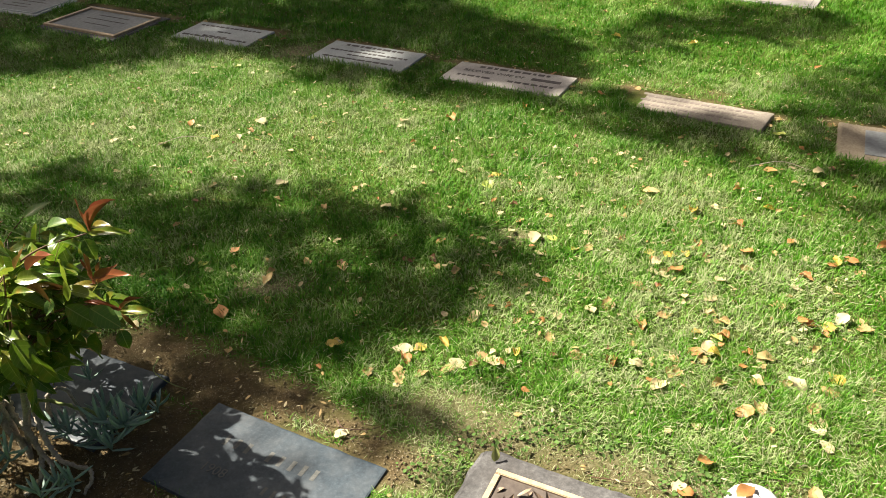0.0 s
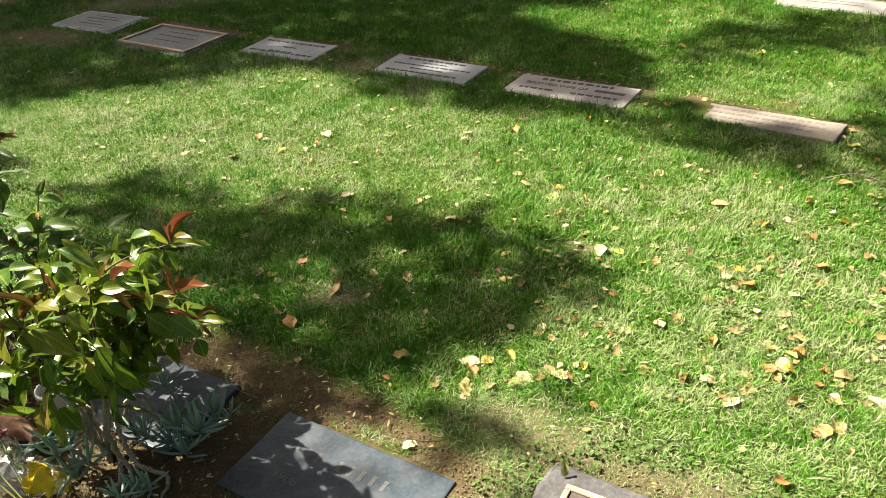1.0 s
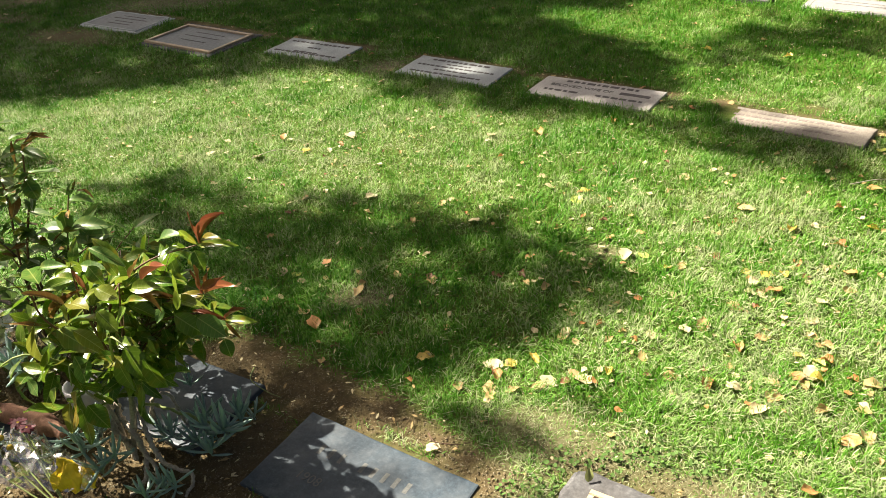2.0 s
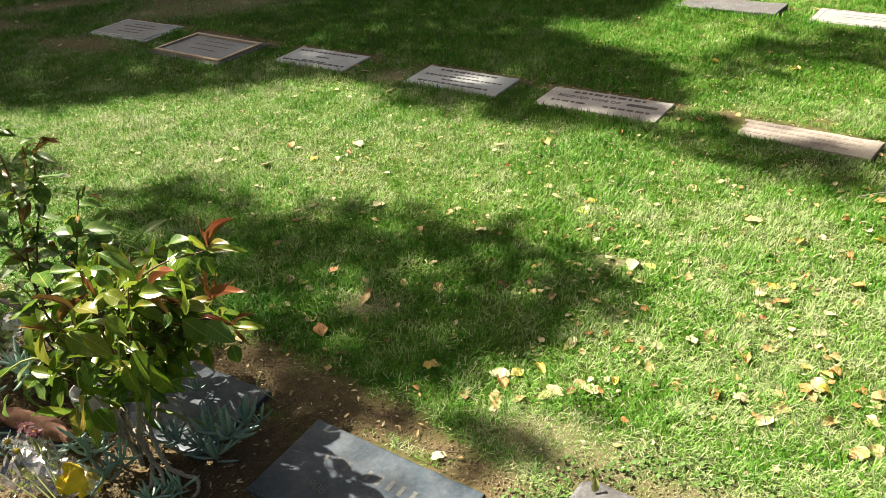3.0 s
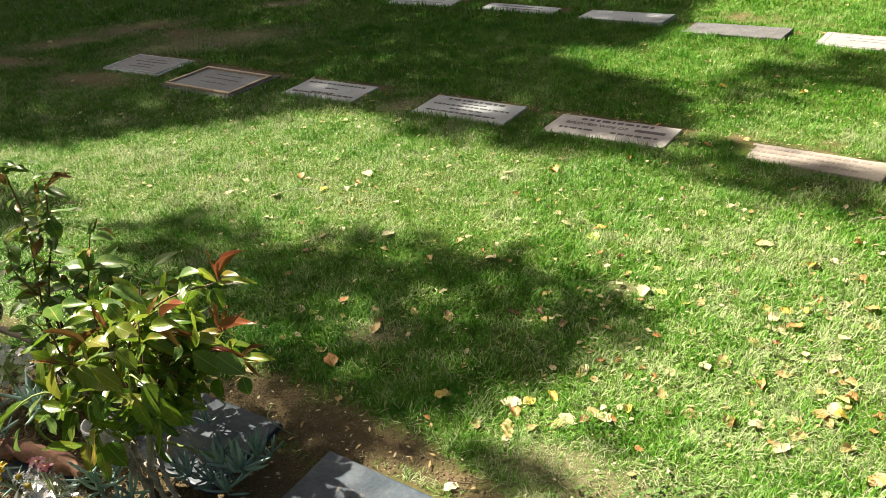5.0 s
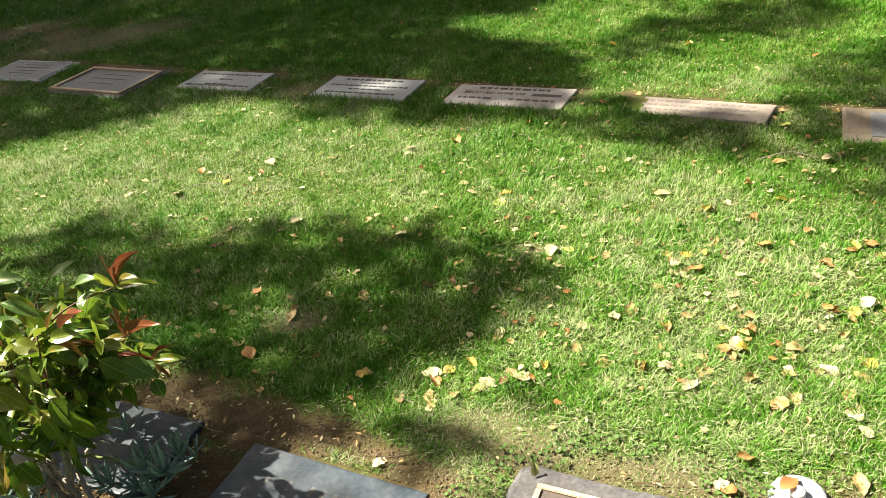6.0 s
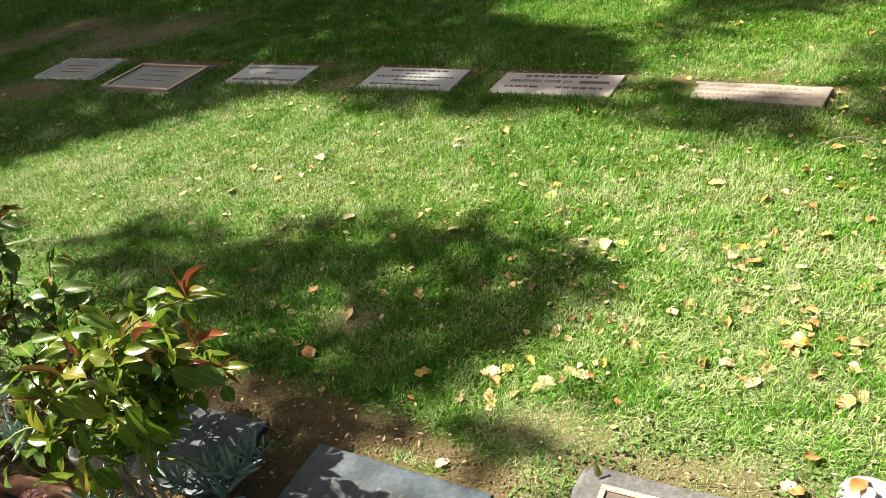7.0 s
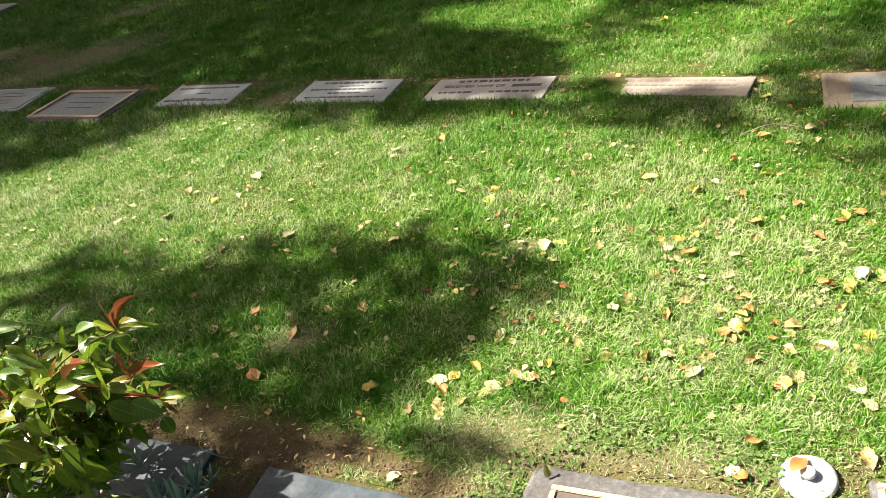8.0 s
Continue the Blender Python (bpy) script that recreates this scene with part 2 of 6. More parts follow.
TWIG = plain_material("red_brown_twig", (0.07, 0.035, 0.022), (0.15, 0.075, 0.045), rough=0.6, scale=90.0)
GREEN_STEM = plain_material("green_stem", (0.16, 0.22, 0.06), (0.26, 0.30, 0.10), rough=0.55, scale=90.0)
SHRUB_GREEN = leaf_material("shrub_leaf_green", (0.028, 0.085, 0.007), (0.060, 0.135, 0.011), (0.135, 0.195, 0.018), glow=(0.13, 0.23, 0.013), rough=0.30, share=0.34, vein=0.5, blush=(0.30, 0.17, 0.022))
SHRUB_LIME = leaf_material("shrub_leaf_lime", (0.06, 0.125, 0.012), (0.11, 0.175, 0.017), (0.20, 0.195, 0.025), glow=(0.19, 0.28, 0.025), rough=0.33, share=0.4, vein=0.5, blush=(0.42, 0.16, 0.03))
SHRUB_RED = leaf_material("shrub_leaf_red", (0.15, 0.040, 0.020), (0.22, 0.066, 0.030), (0.28, 0.115, 0.045), rough=0.3, share=0.2, vein=0.12, blush=(0.22, 0.11, 0.038))
SHRUB_BROWN = leaf_material("shrub_leaf_brown", (0.11, 0.050, 0.018), (0.17, 0.080, 0.024), (0.20, 0.125, 0.032), rough=0.25, share=0.2, vein=0.3, blush=(0.12, 0.14, 0.03))
SHRUB_ORANGE = leaf_material("shrub_leaf_orange", (0.08, 0.13, 0.014), (0.15, 0.15, 0.018), (0.28, 0.15, 0.020), rough=0.3, share=0.4, vein=0.5, blush=(0.13, 0.15, 0.02))
SHRUB_YELLOW = leaf_material("shrub_leaf_yellow", (0.09, 0.16, 0.014), (0.15, 0.195, 0.018), (0.26, 0.22, 0.022), rough=0.3, share=0.4, vein=0.5, blush=(0.10, 0.16, 0.02))
SHRUB_DULL = leaf_material("shrub_leaf_dull", (0.055, 0.125, 0.022), (0.085, 0.175, 0.035), (0.13, 0.23, 0.05), rough=0.4, share=0.4, vein=0.5, blush=(0.20, 0.20, 0.05))
SUCCULENT = leaf_material("blue_succulent", (0.15, 0.235, 0.195), (0.22, 0.33, 0.28), (0.31, 0.42, 0.37), rough=0.5, share=0.08)
JADE = leaf_material("jade_leaf", (0.09, 0.14, 0.04), (0.14, 0.20, 0.06), (0.20, 0.24, 0.09), rough=0.35, share=0.1)
CLOVER = leaf_material("clover_leaf", (0.06, 0.13, 0.02), (0.10, 0.19, 0.04), (0.16, 0.26, 0.07), rough=0.85, share=0.25)
CANOPY = leaf_material("tree_leaf", (0.07, 0.15, 0.012), (0.10, 0.20, 0.015), (0.14, 0.24, 0.02), rough=0.5, share=0.45)
DRY_PALE = leaf_material("dry_leaf_pale", (0.36, 0.285, 0.145), (0.46, 0.39, 0.215), (0.57, 0.51, 0.33), rough=0.65, share=0.15)
DRY_TAN = leaf_material("dry_leaf_tan", (0.27, 0.175, 0.065), (0.37, 0.26, 0.105), (0.48, 0.37, 0.17), rough=0.65, share=0.15)
DRY_ORANGE = leaf_material("dry_leaf_orange", (0.28, 0.12, 0.04), (0.38, 0.18, 0.06), (0.46, 0.26, 0.09), rough=0.55, share=0.2)
DRY_YELLOW = leaf_material("dry_leaf_yellow", (0.46, 0.30, 0.05), (0.55, 0.40, 0.08), (0.60, 0.46, 0.14), rough=0.5, share=0.25)
DRY_DARK = leaf_material("dry_leaf_dark", (0.10, 0.045, 0.02), (0.17, 0.08, 0.035), (0.24, 0.12, 0.05), rough=0.6, share=0.1)
DRY_LIME = leaf_material("fallen_leaf_lime", (0.36, 0.42, 0.07), (0.44, 0.50, 0.10), (0.50, 0.52, 0.16), rough=0.5, share=0.25)
DRY_OLIVE = leaf_material("fallen_leaf_olive", (0.20, 0.23, 0.08), (0.26, 0.29, 0.10), (0.30, 0.32, 0.14), rough=0.5, share=0.2)
STRAW = plain_material("dry_straw", (0.27, 0.225, 0.14), (0.52, 0.46, 0.33), rough=0.7, scale=30.0, bump=0)
CLOD = plain_material("soil_crumb", (0.10, 0.075, 0.040), (0.26, 0.20, 0.11), rough=0.95, scale=90.0, bump=0)
SOIL_BIT = plain_material("soil_bit", (0.040, 0.033, 0.014), (0.16, 0.125, 0.06), rough=0.9, scale=110.0, bump=0)
RED_WOOD = plain_material("reddish_log", (0.10, 0.045, 0.03), (0.42, 0.23, 0.15), rough=0.85, scale=28.0, bump=0.7, dist=0.003)
PETAL_WHITE = plain_material("white_petal", (0.60, 0.58, 0.54), (0.72, 0.71, 0.68), rough=0.6, scale=80.0)
PETAL_YELLOW = plain_material("yellow_petal", (0.70, 0.45, 0.01), (0.80, 0.58, 0.03), rough=0.5, scale=60.0)
PETAL_WINE = plain_material("wine_red_petal", (0.05, 0.006, 0.012), (0.12, 0.012, 0.022), rough=0.6, scale=60.0)
FLOWER_EYE = plain_material("flower_eye", (0.30, 0.20, 0.02), (0.50, 0.36, 0.04), rough=0.8, scale=300.0)
PALE_GLAZE = plain_material("pale_glazed_pot", (0.52, 0.51, 0.52), (0.64, 0.63, 0.64), rough=0.3, scale=25.0, bump=0)
POD = plain_material("seed_pod", (0.20, 0.14, 0.10), (0.46, 0.38, 0.31), rough=0.8, scale=60.0)
POD_HOLE = plain_material("seed_hole", (0.015, 0.012, 0.01), (0.03, 0.022, 0.018), rough=0.9, scale=60.0, bump=0)
LID_WHITE = stone_material("white_vase_lid", (0.46, 0.47, 0.48), (0.58, 0.59, 0.60), (0.68, 0.69, 0.69), rough=0.4, grain=25.0, stain_dapple=(0.16, 0.18, 0.21), cloud_share=0.85, cloud_size=28.0)


def film_material():
    m = Mat("clear_film", rough=0.06, spec=0.6)
    m.b.inputs["Base Color"].default_value = (0.95, 0.96, 0.97, 1.0)
    clear = m.node("ShaderNodeBsdfTransparent")
    mx = m.node("ShaderNodeMixShader")
    mx.inputs[0].default_value = 0.38
    gloss = m.node("ShaderNodeBsdfGlossy")
    gloss.inputs["Roughness"].default_value = 0.14
    gloss.inputs["Color"].default_value = (0.9, 0.9, 0.9, 1.0)
    m.link(clear.outputs[0], mx.inputs[1])
    m.link(gloss.outputs[0], mx.inputs[2])
    m.link(mx.outputs[0], m.t.nodes["Material Output"].inputs["Surface"])
    return m.m


FILM = film_material()


# ---- plan of the markers: centre x, y, turn in degrees, width, depth, height above the soil ----
STONES = {
    "P": (-0.348, 1.311, -22.2, 0.551, 0.295, 0.014),
    "Q": (-1.040, 1.595, -19.8, 0.560, 0.301, 0.018),
    "R": (0.434, 1.118, -20.5, 0.660, 0.410, 0.026),
    "S": (1.185, 0.955, -20.0, 0.60, 0.41, 0.026),
    "A": (-3.196, 5.314, -20.0, 0.624, 0.388, 0.030),
    "B": (-2.440, 4.915, -23.0, 0.700, 0.500, 0.020),
    "C": (-1.555, 4.676, -20.5, 0.560, 0.300, 0.026),
    "D": (-0.592, 4.295, -21.8, 0.605, 0.300, 0.028),
    "E": (0.208, 3.961, -23.1, 0.669, 0.268, 0.030),
    "F": (1.097, 3.590, -29.6, 0.680, 0.205, 0.026),
}
STONES.update({
    "G": (1.953, 3.170, -19.5, 0.650, 0.365, 0.030),
    "H": (0.299, 6.260, -25.8, 0.690, 0.260, 0.042),
    "I": (-1.445, 7.058, -17.4, 0.650, 0.245, 0.030),
    "J": (-0.550, 6.690, -24.5, 0.670, 0.205, 0.026),
    "K": (1.041, 5.745, -26.0, 0.672, 0.275, 0.050),
    "L": (1.852, 5.426, -26.0, 0.680, 0.317, 0.030),
    "M": (-2.360, 7.480, -17.0, 0.66, 0.30, 0.030),
    "N": (-5.000, 8.450, -25.0, 0.66, 0.45, 0.035),
    "W": (-2.291, 2.046, -22.0, 0.56, 0.17, 0.022),
})


def stone_uv(key, x, y):
    """Places in a marker's own axes: u along its width, v towards its back."""
    cx, cy, turn = STONES[key][:3]
    c, s = math.cos(radians(turn)), math.sin(radians(turn))
    dx, dy = x - cx, y - cy
    return c * dx + s * dy, -s * dx + c * dy


def ground_height(x, y):
    """Height of the lawn: uneven, and grown up against the front and sides of sunken markers."""
    z = 0.016 * (field(x, y, 0.9, 3) - 0.5) + 0.012 * (field(x, y, 0.23, 4) - 0.5)
    for key in "ABCDEFGHIJKLM":
        h, (w, d) = STONES[key][5], STONES[key][3:5]
        u, v = stone_uv(key, x, y)
        off = np.maximum(np.abs(u) - w / 2, 0.0) + np.maximum(-v - d / 2, 0.0) + 3.0 * np.maximum(v - d / 2, 0.0)
        z = np.maximum(z, (h - (0.024 if key in "HK" else 0.010)) * np.clip(1.15 - off / 0.22, 0.0, 1.0) * (v < d / 2 + 0.05))
    return z


def soft_oval(x, y, cx, cy, rx, ry, turn=0.0, edge=0.35):
    """1 inside an oval, falling to 0 across its edge."""
    c, s = math.cos(radians(turn)), math.sin(radians(turn))
    dx, dy = x - cx, y - cy
    r = np.sqrt(((c * dx + s * dy) / rx) ** 2 + ((-s * dx + c * dy) / ry) ** 2)
    return np.clip((1.0 + edge - r) / (2 * edge), 0.0, 1.0)


SOIL_OVALS = [
    (-0.60, 1.640, 0.30, 0.11, -12), (-0.32, 1.575, 0.20, 0.075, -22), (-0.86, 1.76, 0.20, 0.12, -20), (-0.72, 1.36, 0.20, 0.22, 0),
    (-0.17, 1.490, 0.10, 0.05, -22), (-1.45, 1.40, 0.85, 0.50, 0),
    ]
FAR_SOIL_OVALS = [(-4.72, 5.56, 0.50, 0.13, -8), (-4.48, 6.08, 0.42, 0.17, 20), (-4.02, 6.48, 0.42, 0.20, 25), (-3.42, 6.25, 0.22, 0.16, 0), (-3.52, 5.06, 0.36, 0.13, -10),
                  (1.30, 6.18, 0.60, 0.12, -22), (1.22, 3.84, 0.30, 0.05, -30), (2.1, 5.75, 0.5, 0.10, -22)]
THIN_OVALS = [
    (0.27, 2.48, 0.09, 0.035, -8), (0.20, 1.50, 0.26, 0.12, -12), (0.62, 1.37, 0.34, 0.07, -18), (0.02, 1.36, 0.16, 0.09, -20),
    (0.09, 1.58, 0.17, 0.08, 10), (0.46, 1.38, 0.26, 0.05, -20), (0.02, 1.425, 0.05, 0.03, 0),
    (-0.55, 2.12, 0.12, 0.07, 0), (-2.85, 7.25, 0.34, 0.11, 0),
    (-1.00, 4.40, 0.14, 0.12, 0), (-3.0, 6.0, 0.7, 0.3, 20),
]


def bareness(x, y):
    bare = np.zeros_like(x)
    for o in SOIL_OVALS:
        bare = np.maximum(bare, soft_oval(x, y, *o))
    for o in FAR_SOIL_OVALS:
        bare = np.maximum(bare, 0.42 * soft_oval(x, y, *o, edge=0.6))
    # a strip of soil behind each marker
    for key, (cx, cy, turn, w, d, h) in STONES.items():
        u, v = stone_uv(key, x, y)
        strip = np.clip(1.3 - np.abs(u) / (w / 2 + 0.03), 0, 0.3) / 0.3 * np.clip((0.085 - np.abs(v - d / 2 - 0.02)) / 0.03, 0, 1)
        bare = np.maximum(bare, (0.3 if key in "RS" else 0.95) * strip * (0.6 + 0.75 * field(x, y, 0.13, 21)))
    ragged = 0.55 * (field(x, y, 0.06, 11) - 0.5) + 0.5 * (field(x, y, 0.2, 12) - 0.5)
    return np.clip(bare + ragged * (bare > 0.02) * (bare < 0.98), 0, 1)


def thinness(x, y):
    thin = np.zeros_like(x)
    for o in THIN_OVALS:
        thin = np.maximum(thin, soft_oval(x, y, *o, edge=0.5))
    for o in FAR_SOIL_OVALS[:5]:
        thin = np.maximum(thin, soft_oval(x, y, *o, edge=0.8))
    worn = 0.30 * field(x, y, 0.11, 22) * soft_oval(x, y, 0.80, 1.75, 0.75, 0.55, 0, 0.5)
    return np.maximum(thin, worn)


# ---- the ground: one sheet to the horizon ----
def build_ground():
    xs = np.concatenate([[-600, -200, -80, -40, -22, -14, -10], np.arange(-8.0, 4.01, 0.06), [5, 7, 10, 16, 30, 80, 200, 600]])
    ys = np.concatenate([[-600, -200, -80, -40, -20, -10, -5, -2, -0.6], np.arange(0.0, 9.6, 0.06), [10.5, 12, 15, 20, 30, 50, 100, 250, 600]])
    gx, gy = np.meshgrid(xs, ys)
    x, y = gx.ravel(), gy.ravel()
    verts = np.stack([x, y, ground_height(x, y)], 1)
    n = len(xs)
    i = (np.arange(len(ys) - 1)[:, None] * n + np.arange(n - 1)[None]).ravel()
    me = strips_mesh("ground", verts, np.stack([i, i + 1, i + n + 1, i + n], 1), np.zeros((0, 3), int))
    set_tone(me, bareness(x, y))
    set_tone(me, thinness(x, y) * np.where(y < 2.0, 0.6, 0.8), "thin")
    me.materials.append(GROUND)
    tagged(new("ground", me), "mown cemetery lawn on brown soil with bare patches", "ground", kind="structure")


build_ground()


# ---- grass blades ----
def blade_arrays(x, y, z, length, width, lean, heading, droop, fine=False):
    """Five vertices a blade (two at the base, two in the middle, one tip), or seven for a fine one that bends twice."""
    dx, dy = np.cos(heading), np.sin(heading)
    px, py = -dy, dx
    rows = ((0.0, 0.75), (0.36, 1.0), (0.36, 0.85)) if fine else ((0.0, 0.9), (0.55, 0.9))
    v = np.empty((len(x), 2 * len(rows) + 1, 3))
    up, out = 0.0 * length, 0.0 * length
    for k, (share, w) in enumerate(rows + ((0.28 if fine else 0.45, 0.0),)):
        tilt = lean + droop * max(0, k - 1) * (0.6 if fine else 1.0)
        up, out = up + share * length * np.cos(tilt), out + share * length * np.sin(tilt)
        for side in ((-1, 1) if w else (0,)):
            at = 2 * k + (side > 0)
            v[:, at, 0] = x + dx * out + px * side * w * width / 2
            v[:, at, 1] = y + dy * out + py * side * w * width / 2
            v[:, at, 2] = z + up
    return v


def blade_faces(first, count, fine=False):
    """Quads and tips of blades whose vertices start at first."""
    base = first + np.arange(count)[:, None] * (7 if fine else 5)
    quads = [base + np.array([[0, 1, 3, 2]])] + ([base + np.array([[2, 3, 5, 4]])] if fine else [])
    return np.concatenate(quads), base + (np.array([[4, 5, 6]]) if fine else np.array([[2, 3, 4]]))


def off_stones(x, y):
    ok = np.ones(len(x), bool)
    for key, (cx, cy, turn, w, d, h) in STONES.items():
        u, v = stone_uv(key, x, y)
        ok &= ~((np.abs(u) < w / 2 + 0.008) & (v > -d / 2 + 0.004) & (v < d / 2 + 0.012))
    return ok


def build_grass():
    rs = np.random.RandomState(7)
    # nearest and farthest y, blades a square metre, blade width, height, spread of tone, finer shape
    zones = [(0.95, 1.9, 48000, 0.0022, 0.74, 0.42, True), (1.9, 2.6, 36000, 0.0028, 0.80, 0.44, True), (2.6, 4.2, 27000, 0.0030, 0.70, 0.34, False),
             (4.2, 6.5, 15000, 0.0040, 0.78, 0.27, False), (6.5, 10.2, 4600, 0.0072, 0.92, 0.14, False)]
    all_v, all_tone, all_quads, all_tips, count = [], [], [], [], 0

    def add(v, tone, fine):
        nonlocal count
        quads, tips = blade_faces(count, len(v), fine)
        all_quads.append(quads)
        all_tips.append(tips)
        all_v.append(v.reshape(-1, 3))
        all_tone.append(np.repeat(tone, v.shape[1]))
        count += v.shape[0] * v.shape[1]

    for y0, y1, per_m2, width, tall, spread, fine in zones:
        x0, x1 = -(0.94 * y1 + 0.4), 0.53 * y1 + 0.65
        n = int(per_m2 * (x1 - x0) * (y1 - y0))
        x, y = rs.uniform(x0, x1, n), rs.uniform(y0, y1, n)
        keep = (x > -(0.94 * y + 0.4)) & (x < 0.53 * y + 0.65)
        x, y = x[keep], y[keep]
        bare, thin = bareness(x, y), thinness(x, y)
        tuft = 0.6 * field(x, y, 0.035, 31) + 0.4 * field(x, y, 0.075, 30)
        chance = np.clip(1.15 * (1 - bare) ** 1.5 * (1 - 0.50 * thin), 0, 1) * np.clip(0.10 + 1.45 * tuft, 0.60, 1.1)
        keep = (rs.rand(len(x)) < chance) & off_stones(x, y)
        x, y, bare, thin, tuft = x[keep], y[keep], bare[keep], thin[keep], tuft[keep]
        n = len(x)
        lush = 0.6 * field(x, y, 0.35, 32) + 0.4 * field(x, y, 0.14, 40)
        length = tall * (0.020 + 0.024 * rs.rand(n) ** 1.3 + 0.020 * tuft) * (0.65 + 0.75 * lush) * (1 - 0.48 * thin) * (1 - 0.4 * bare)
        # longer, unmown blades along the front edges of the markers
        for key, (cx, cy, turn, w, d, h) in STONES.items():
            u, v = stone_uv(key, x, y)
            near = (np.abs(u) < w / 2 + 0.03) & (v < -d / 2 + 0.01) & (v > -d / 2 - 0.09)
            if key not in "PQRS":
                length = np.where(near, length * 1.35, length)
        swirl = 2 * np.pi * (1.6 * field(x, y, 0.12, 33) + 0.8 * field(x, y, 0.7, 34))
        heading = swirl + rs.normal(0, 1.7, n)
        lean = np.clip(rs.normal(0.70, 0.42, n), 0.0, 1.45)
        droop = np.clip(rs.normal(0.60, 0.35, n), 0.0, 1.3)
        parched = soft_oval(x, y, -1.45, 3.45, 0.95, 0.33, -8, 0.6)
        # tree shade put into blade colour: deeper green and fewer dry blades there
        shade_tint = np.maximum(soft_oval(x, y, -0.60, 2.30, 0.95, 0.55, -8), np.clip((y + 0.18 * x - 4.2) / 0.4, 0, 1))
        # paler tone and slightly more straw-coloured blades to the right
        pale_side = soft_oval(x, y, 0.75, 2.0, 0.95, 0.75, 0, 0.6)
        dry = (0.06 + 0.02 * pale_side + 0.12 * np.clip(field(x, y, 0.05, 38) - 0.45, 0, 1) * 2) * (1 - 0.9 * shade_tint) + 0.08 * parched + 0.32 * thin + 0.15 * bare + 0.16 * (1 - 0.8 * shade_tint) * (field(x, y, 0.5, 35) - 0.5)
        even = min(1.0, spread / 0.34)
        tone = 0.475 - 0.09 * shade_tint + spread * (rs.rand(n) - 0.5) + 0.26 * (field(x, y, 0.28, 36) - 0.5) + 0.20 * even * (field(x, y, 0.035, 37) - 0.5) + 0.36 * even * (field(x, y, 0.075, 39) - 0.5) + 0.12 * parched + 0.07 * pale_side
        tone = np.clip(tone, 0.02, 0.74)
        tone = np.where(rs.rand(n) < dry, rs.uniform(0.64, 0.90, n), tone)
        flat = (tone > 0.755) & (rs.rand(n) < 0.7)
        lean = np.where(flat, rs.uniform(1.1, 1.5, n), lean)
        z = ground_height(x, y) - 0.002 + np.where(flat, rs.uniform(0.002, 0.016, n) * (1 - bare), 0.0)
        wide = width * rs.uniform(0.55, 1.45, n) * np.where(flat, 0.7, 1.0) * (1 - 0.35 * thin)
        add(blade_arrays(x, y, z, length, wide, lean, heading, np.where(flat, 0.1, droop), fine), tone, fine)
    # coarser blades on the lawn to the sides and behind
    n = 90000
    x, y = rs.uniform(-11.0, 7.0, n), rs.uniform(-4.0, 12.0, n)
    inner = (y > 0.95) & (y < 10.2) & (x > -(0.94 * y + 0.4)) & (x < 0.53 * y + 0.65)
    keep = ~inner & (rs.rand(n) > bareness(x, y)) & off_stones(x, y)
    x, y = x[keep], y[keep]
    n = len(x)
    v = blade_arrays(x, y, ground_height(x, y) - 0.003, rs.uniform(0.03, 0.07, n), rs.uniform(0.008, 0.014, n), rs.uniform(0.2, 1.2, n), rs.uniform(0, 6.28, n), rs.uniform(0.2, 0.9, n))
    add(v, np.clip(0.43 + 0.5 * (rs.rand(n) - 0.5) + 0.4 * (field(x, y, 0.28, 36) - 0.5), 0.02, 0.8), False)
    me = strips_mesh("grass", np.concatenate(all_v), np.concatenate(all_quads), np.concatenate(all_tips))
    set_tone(me, np.concatenate(all_tone))
    me.materials.append(GRASS)
    tagged(new("grass", me), "short green lawn grass mixed with pale dry blades", "grass", kind="stuff")


build_grass()


